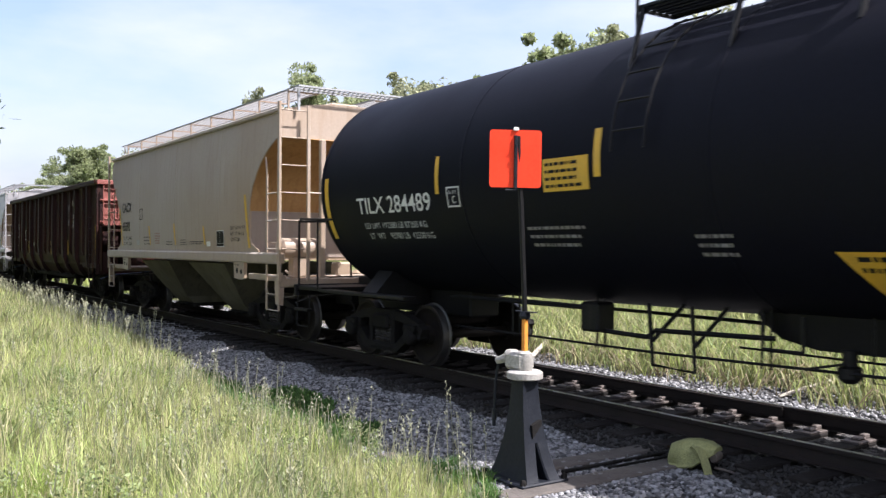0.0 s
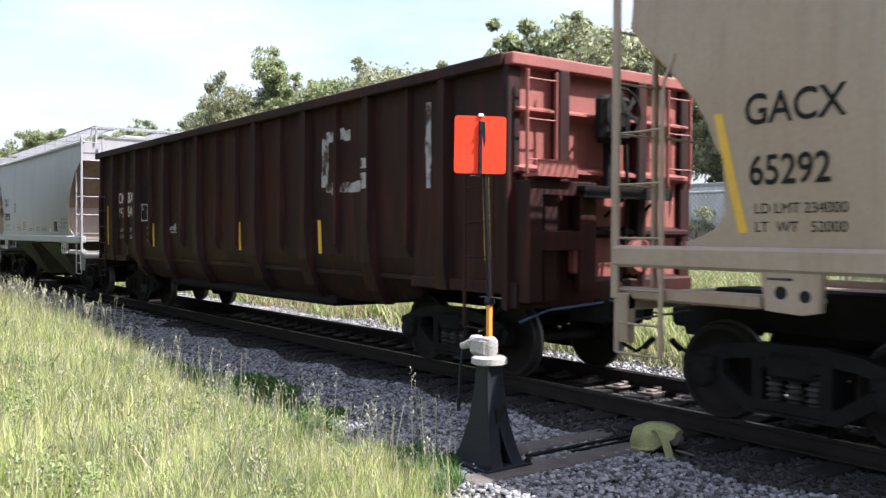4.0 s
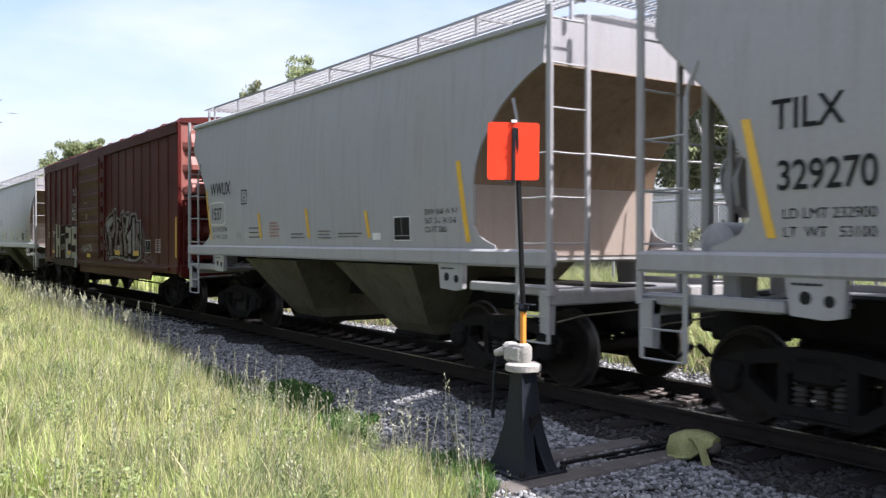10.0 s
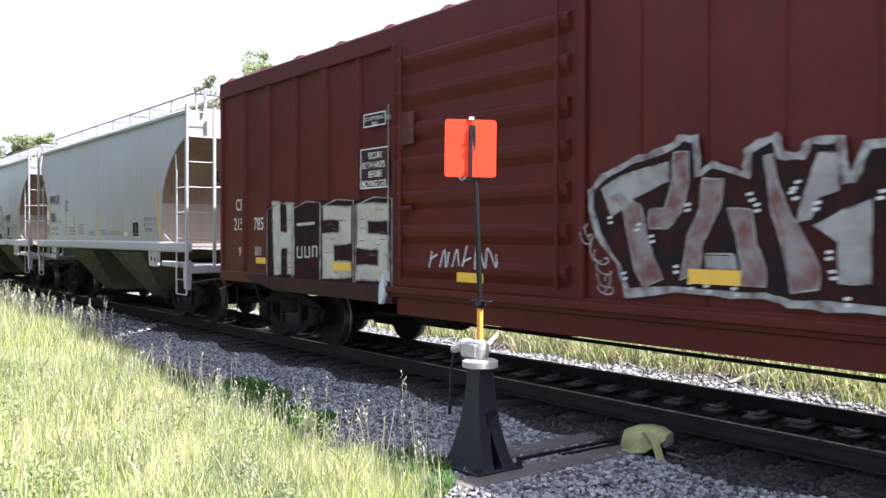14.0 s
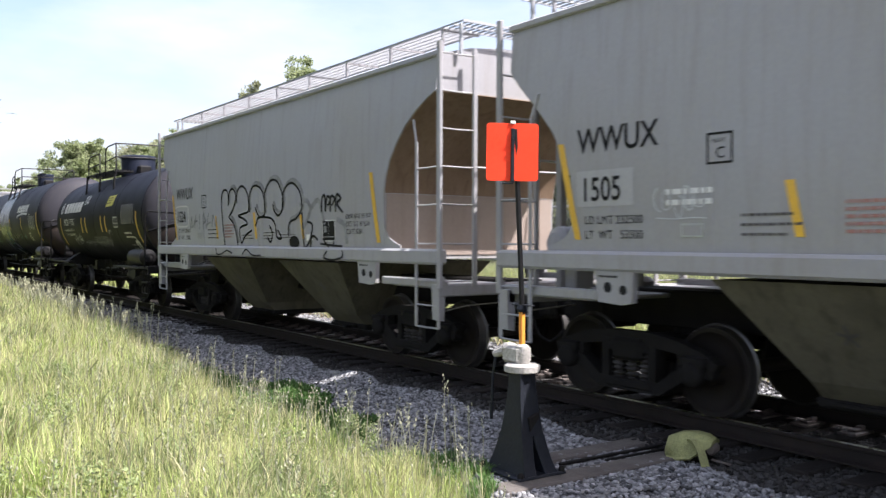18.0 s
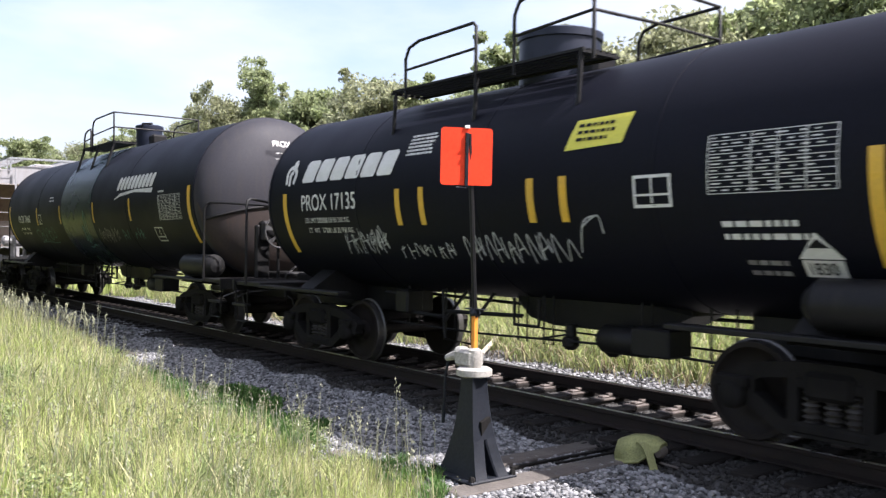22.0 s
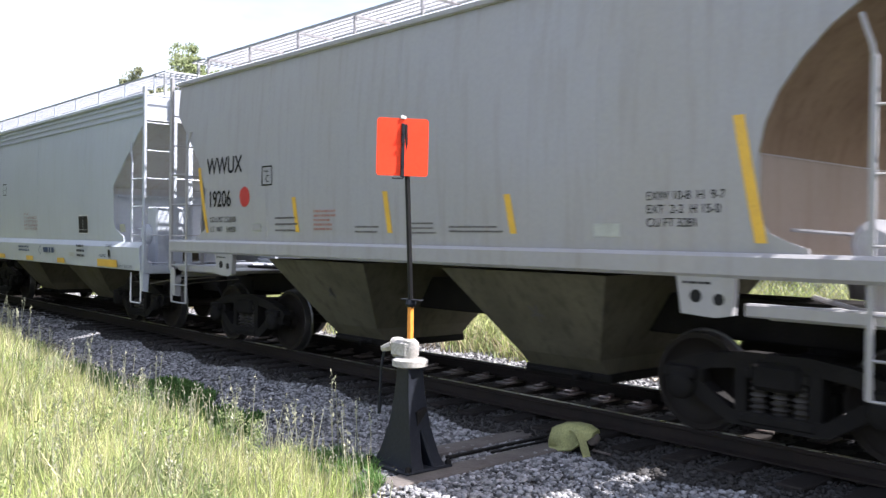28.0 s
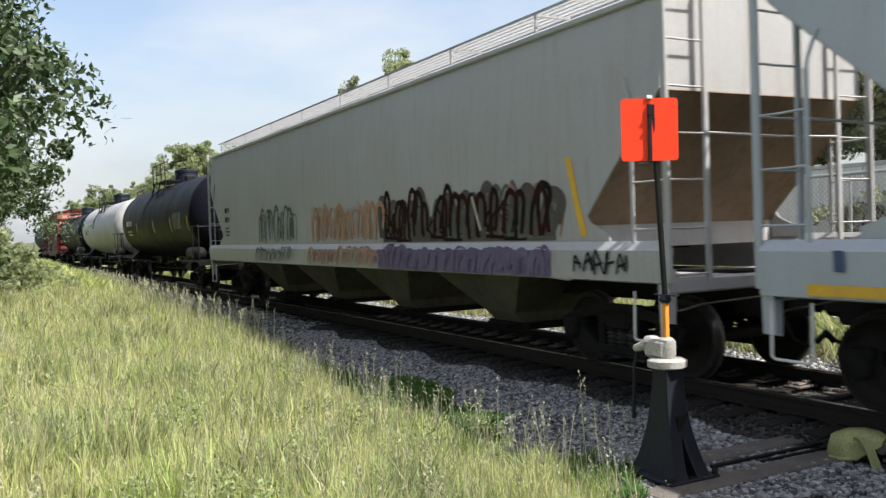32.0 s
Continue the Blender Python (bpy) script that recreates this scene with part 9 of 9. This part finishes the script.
def framed_sign(car, x0, x1, z0, z1, lines, h):
    panel(car, fb, x0, x1, z0, z1, "gon_red", "sign_field", "dark stencil panel with white frame")
    for a, b, c, d in ((x0, x1, z0, z0 + 0.015), (x0, x1, z1 - 0.015, z1), (x0, x0 + 0.015, z0, z1), (x1 - 0.015, x1, z0, z1)):
        panel(car, fb, a, b, c, d, "white", "sign_frame", proud=0.011)
    for i, s in enumerate(lines):
        step = (z1 - z0 - 0.04) / len(lines)
        letter(car, fb, s, x0 + 0.04 + (0.16 if len(s) < 7 else 0.0), z1 - 0.035 - step * (i + 0.85), h, "white", 0.8, 0.004, proud=0.011)


framed_sign(b6, -3.02, -2.32, 2.42, 2.96, ("SECURE", "BOTH HASPS", "BEFORE", "MOVING CAR"), 0.085)
framed_sign(b6, -2.94, -2.4, 3.25, 3.43, ("SECURITY DEVICE", "ONLY"), 0.048)
# cream block graffiti on the ribbed panels
blob(b6, fb, 0, 0, [(-5.9, 1.12), (-2.22, 1.12), (-2.22, 2.28), (-2.75, 2.32), (-3.2, 2.26), (-3.9, 2.3), (-4.2, 2.3), (-4.9, 2.24), (-5.3, 2.24), (-5.45, 2.32), (-5.88, 2.26)], "spray_black", "graffiti_ground", 0.004, "black spray ground of block graffiti")
BLOCKS = ([(-5.70, 2.33), (-5.43, 2.32), (-5.41, 1.83), (-5.18, 1.83), (-5.20, 2.31), (-4.97, 2.30), (-4.93, 1.19), (-5.16, 1.18), (-5.18, 1.59), (-5.39, 1.59), (-5.39, 1.17), (-5.63, 1.15)],
          [(-4.04, 2.22), (-3.26, 2.19), (-3.26, 1.67), (-3.73, 1.65), (-3.73, 1.41), (-3.26, 1.42), (-3.26, 1.19), (-4.06, 1.15), (-4.07, 1.81), (-3.58, 1.83), (-3.58, 2.01), (-4.04, 2.02)],
          [(-3.10, 2.22), (-2.31, 2.20), (-2.31, 1.99), (-2.83, 1.98), (-2.83, 1.81), (-2.30, 1.79), (-2.29, 1.19), (-3.12, 1.17), (-3.12, 1.37), (-2.56, 1.38), (-2.56, 1.59), (-3.10, 1.61)])
rk = random.Random(5)
for k, pts in enumerate(BLOCKS):
    blob(b6, fb, 0, 0, ragged(pts, 70 + k, 0.008, 2), "spray_cream", "graffiti_fill", 0.009, "cream block graffiti" if k == 0 else "")
    scrawl(b6, fb, 0, 0, [ragged(pts, 80 + k, 0.01, 2) + [pts[0]]], 0.022, "spray_halo", "graffiti", proud=0.015, smooth=False)
    xs_ = [q[0] for q in pts]
    for j in range(9):
        u, z = rk.uniform(min(xs_) + 0.02, max(xs_) - 0.25), rk.uniform(1.26, 2.15)
        scrawl(b6, fb, u, z, [[(0, 0), (0.1, rk.uniform(-0.02, 0.02)), (rk.uniform(0.15, 0.24), rk.uniform(-0.03, 0.03))]], 0.009, "spray_dark", "graffiti", proud=0.012)
scrawl(b6, fb, 0, 0, [[(-4.86, 1.95), (-4.3, 1.97)], [(-4.84, 1.62), (-4.84, 1.45), (-4.7, 1.45), (-4.7, 1.62)], [(-4.6, 1.62), (-4.6, 1.46), (-4.46, 1.46), (-4.46, 1.62)], [(-4.36, 1.46), (-4.36, 1.62), (-4.24, 1.62), (-4.24, 1.46)]], 0.045, "spray_cream", "graffiti", proud=0.012, smooth=False)
for x0, x1 in ((-5.88, -5.02), (-4.97, -4.14), (-4.12, -3.2), (-3.14, -2.24)):
    scrawl(b6, fb, 0, 0, [[(x0, 1.13), (x0, 2.2), ((x0 + x1) / 2, 2.3), (x1, 2.27), (x1, 1.13)]], 0.024, "spray_halo", "graffiti", proud=0.015, smooth=False)
panel(b6, fb, -3.76, -3.26, 1.29, 1.40, "yellow", "reflective_strip", proud=0.016)
part("rag", G().loft([[(-2.5 + a, -1.60 - d, z), (-2.5 + a + c, -1.60 - d, z), (-2.5 + a + c, -1.575, z), (-2.5 + a, -1.575, z)] for a, c, d, z in ((0.08, 0.03, 0.01, 1.28), (0.04, 0.10, 0.03, 1.16), (0.0, 0.15, 0.02, 1.02), (0.02, 0.06, 0.03, 0.88))]), "spray_white", b6, "white rag tied to the sill", smooth=50)
# silver block graffiti with a pale halo, dark ground and rough strokes of fill
HALO = [(1.22, 2.22), (1.4, 2.38), (1.69, 2.49), (1.96, 2.55), (2.28, 2.63), (2.31, 2.69), (2.52, 2.67), (2.56, 2.36), (2.67, 2.43), (2.98, 2.31), (2.99, 2.5), (3.11, 2.57), (3.3, 2.62), (3.36, 2.45), (3.49, 2.44), (3.54, 2.55), (3.85, 2.54),
        (3.9, 2.26), (4.01, 2.49), (4.5, 2.5), (4.62, 2.3), (4.95, 2.32), (5.0, 1.9), (4.92, 1.3), (4.5, 1.2), (3.73, 1.2), (3.4, 1.2), (3.2, 1.26), (2.88, 1.25), (2.29, 1.26), (1.7, 1.2), (1.59, 1.5), (1.33, 1.77), (1.24, 2.05)]
GROUND = [(1.29, 2.2), (1.45, 2.33), (1.72, 2.43), (1.98, 2.49), (2.3, 2.56), (2.36, 2.62), (2.46, 2.6), (2.5, 2.28), (2.68, 2.36), (3.05, 2.24), (3.06, 2.46), (3.14, 2.51), (3.25, 2.54), (3.3, 2.39), (3.52, 2.38), (3.6, 2.49), (3.79, 2.48),
          (3.85, 2.16), (3.95, 2.18), (4.06, 2.43), (4.46, 2.43), (4.58, 2.22), (4.88, 2.25), (4.93, 1.9), (4.86, 1.36), (4.5, 1.27), (3.73, 1.27), (3.42, 1.27), (3.2, 1.32), (2.88, 1.32), (2.29, 1.33), (1.76, 1.28), (1.65, 1.52), (1.4, 1.8), (1.31, 2.05)]
blob(b6, fb, 0, 0, ragged(HALO, 1, 0.014, 3), "spray_halo", "graffiti_halo", 0.004, "pale spray-paint halo")
blob(b6, fb, 0, 0, ragged(GROUND, 2, 0.012, 3), "spray_black", "graffiti_outline", 0.009, "dark spray-paint ground")
FILL = (("spray_maroon", [(1.51, 2.16), (1.69, 2.04), (1.83, 1.45), (1.94, 1.3), (2.16, 1.38), (2.07, 1.56), (1.97, 1.82), (1.9, 2.06), (1.6, 2.2)]),
        ("spray_silver", [(1.42, 2.24), (1.69, 2.36), (2.22, 2.44), (2.22, 2.28), (1.83, 2.14), (1.55, 1.96)]),
        ("spray_maroon", [(2.28, 2.53), (2.44, 2.52), (2.44, 2.27), (2.38, 2.02), (2.22, 1.84), (2.0, 1.85), (2.0, 2.03), (2.19, 2.04), (2.26, 2.25)]),
        ("spray_maroon", [(2.59, 2.28), (2.8, 2.26), (2.76, 2.01), (2.68, 1.87), (2.59, 1.72), (2.56, 1.47), (2.35, 1.38), (2.44, 1.77), (2.56, 2.02)]),
        ("spray_maroon", [(2.84, 2.01), (3.06, 2.0), (3.12, 1.72), (3.2, 1.54), (3.21, 1.37), (2.96, 1.36), (2.98, 1.53), (2.93, 1.77)]),
        ("spray_silver", [(2.62, 1.62), (2.9, 1.62), (2.94, 1.5), (2.62, 1.5)]),
        ("spray_maroon", [(3.18, 2.42), (3.26, 2.44), (3.32, 2.18), (3.42, 1.95), (3.59, 1.68), (3.68, 1.51), (3.66, 1.36), (3.44, 1.32), (3.36, 1.68), (3.25, 2.0)]),
        ("spray_silver", [(3.56, 2.17), (3.65, 2.42), (3.81, 2.42), (3.82, 2.13), (3.65, 2.08), (3.6, 1.92), (3.47, 1.88)]),
        ("spray_silver", [(3.62, 1.86), (3.86, 1.98), (4.07, 2.05), (4.07, 1.42), (3.82, 1.42), (3.83, 1.73)]),
        ("spray_silver", [(4.2, 2.35), (4.42, 2.36), (4.42, 1.36), (4.22, 1.36)]),
        ("spray_maroon", [(4.5, 2.2), (4.85, 2.2), (4.82, 1.95), (4.6, 1.9), (4.85, 1.7), (4.8, 1.38), (4.5, 1.4)]))
for k, (mt, pts) in enumerate(FILL):
    blob(b6, fb, 0, 0, ragged(pts, 10 + k, 0.012, 3), mt, "graffiti_fill", 0.014, "silver and maroon spray fill" if k == 0 else "")
    scrawl(b6, fb, 0, 0, [ragged(pts, 30 + k, 0.008, 2) + [pts[0]]], 0.016, "spray_halo", "graffiti", proud=0.018, smooth=False)
rk = random.Random(12)
for x, z in ((1.5, 1.95), (1.85, 1.88), (2.02, 1.77), (1.68, 1.42), (2.4, 2.05), (2.28, 1.5), (2.45, 1.36), (2.62, 1.34), (2.9, 1.33), (3.04, 2.12), (3.1, 2.03), (3.44, 2.2), (3.42, 2.12), (3.62, 2.03), (3.7, 1.65), (3.76, 1.5), (3.88, 1.3), (4.12, 2.1)):
    for d in (0.0, 0.05):
        scrawl(b6, fb, x + rk.uniform(-0.02, 0.02), z - d, [[(0, 0), (0.06, 0.012)]], 0.026, "spray_white", "graffiti", proud=0.021, smooth=False)
# a chain of small loops beside the first letter
for k in range(7):
    x, z, rx, rz, a0 = 1.14 + 0.06 * k + rk.uniform(-0.06, 0.06), 1.9 - 0.1 * k, rk.uniform(0.03, 0.09), rk.uniform(0.03, 0.1), rk.uniform(0, 6)
    scrawl(b6, fb, x, z, [[(rx * math.cos(a0 + q * 0.75) + 0.012 * q, rz * math.sin(a0 + q * 0.75) - 0.012 * q) for q in range(9)]], 0.014, "spray_silver", "graffiti", proud=0.02)
scrawl(b6, fb, 4.9, 1.3, tag_strokes(72, 0.5, 0.75, 4), 0.02, "spray_silver", "graffiti", proud=0.02)
for a in (2.45, 4.3):
    panel(b6, fb, a, a + 0.53, 1.36, 1.49, "yellow", "reflective_strip", proud=0.026)
panel(b6, fd, -0.82, -0.34, 1.24, 1.37, "yellow", "reflective_strip")
scrawl(b6, fd, -1.35, 1.40, spiky(73, 1.3, 0.24, 6), 0.022, "spray_white", "graffiti", "white scribbled tag on the door", proud=0.03)
panel(b6, fp, 7.69, 7.79, 1.36, 2.3, "yellow", "reflective_strip", "yellow reflective strip", proud=0.035)
for a, b, c, d in ((5.19, 5.67, 1.44, 1.46), (5.19, 5.67, 1.75, 1.77), (5.19, 5.21, 1.46, 1.75), (5.65, 5.67, 1.46, 1.75), (5.42, 5.44, 1.46, 1.75)):
    panel(b6, fp, a, b, c, d, "white", "stencil_line", proud=0.018)
panel(b6, fp, 5.21, 5.65, 1.46, 1.75, "ink", "consolidated_stencil", proud=0.014)
bars(b6, fp, 6.08, 1.76, 0.16, 6, "white", 0.03, 0.03, 81, proud=0.014)
bars(b6, fp, 6.3, 1.76, 0.24, 6, "white", 0.03, 0.03, 82, proud=0.014)
scrawl(b6, fp, 6.95, 2.85, [[(0, 0.25), (0.15, 0.4), (0.4, 0.42), (0.52, 0.25), (0.45, 0.05), (0.5, 0.0)], [(0.08, 0.02), (0.12, 0.2), (0.16, 0.02)], [(0.2, 0.0), (0.26, 0.22), (0.3, 0.0)], [(0.32, 0.02), (0.4, 0.2), (0.42, 0.03)]], 0.012, "ghost_white", "graffiti", "thin chalk sketch", proud=0.02)
scrawl(b6, fp, 5.1, 1.2, tag_strokes(83, 0.9, 0.2, 6), 0.012, "spray_silver", "graffiti", proud=0.02)
letter(b6, fd, "O", -0.75, 2.42, 0.16, "white", 0.9, proud=0.05)
bars(b6, fd, -0.95, 2.9, 0.4, 1, "spray_silver", 0.03, 0.03, 84, proud=0.05)



def motions():
    ts = [0.5 * k for k in range(65)]
    for car, x0 in MOVING:
        walk(car, [(t, pose(x0 + rolled(t), 0, 0)) for t in ts])
    tw = [0.1 * k for k in range(321)]
    for w, x in WHEELSETS:
        walk(w, [(t, pose(x, 0, 0.457, 0, math.degrees(rolled(t) / 0.457) % 360, 0)) for t in tw])


motions()
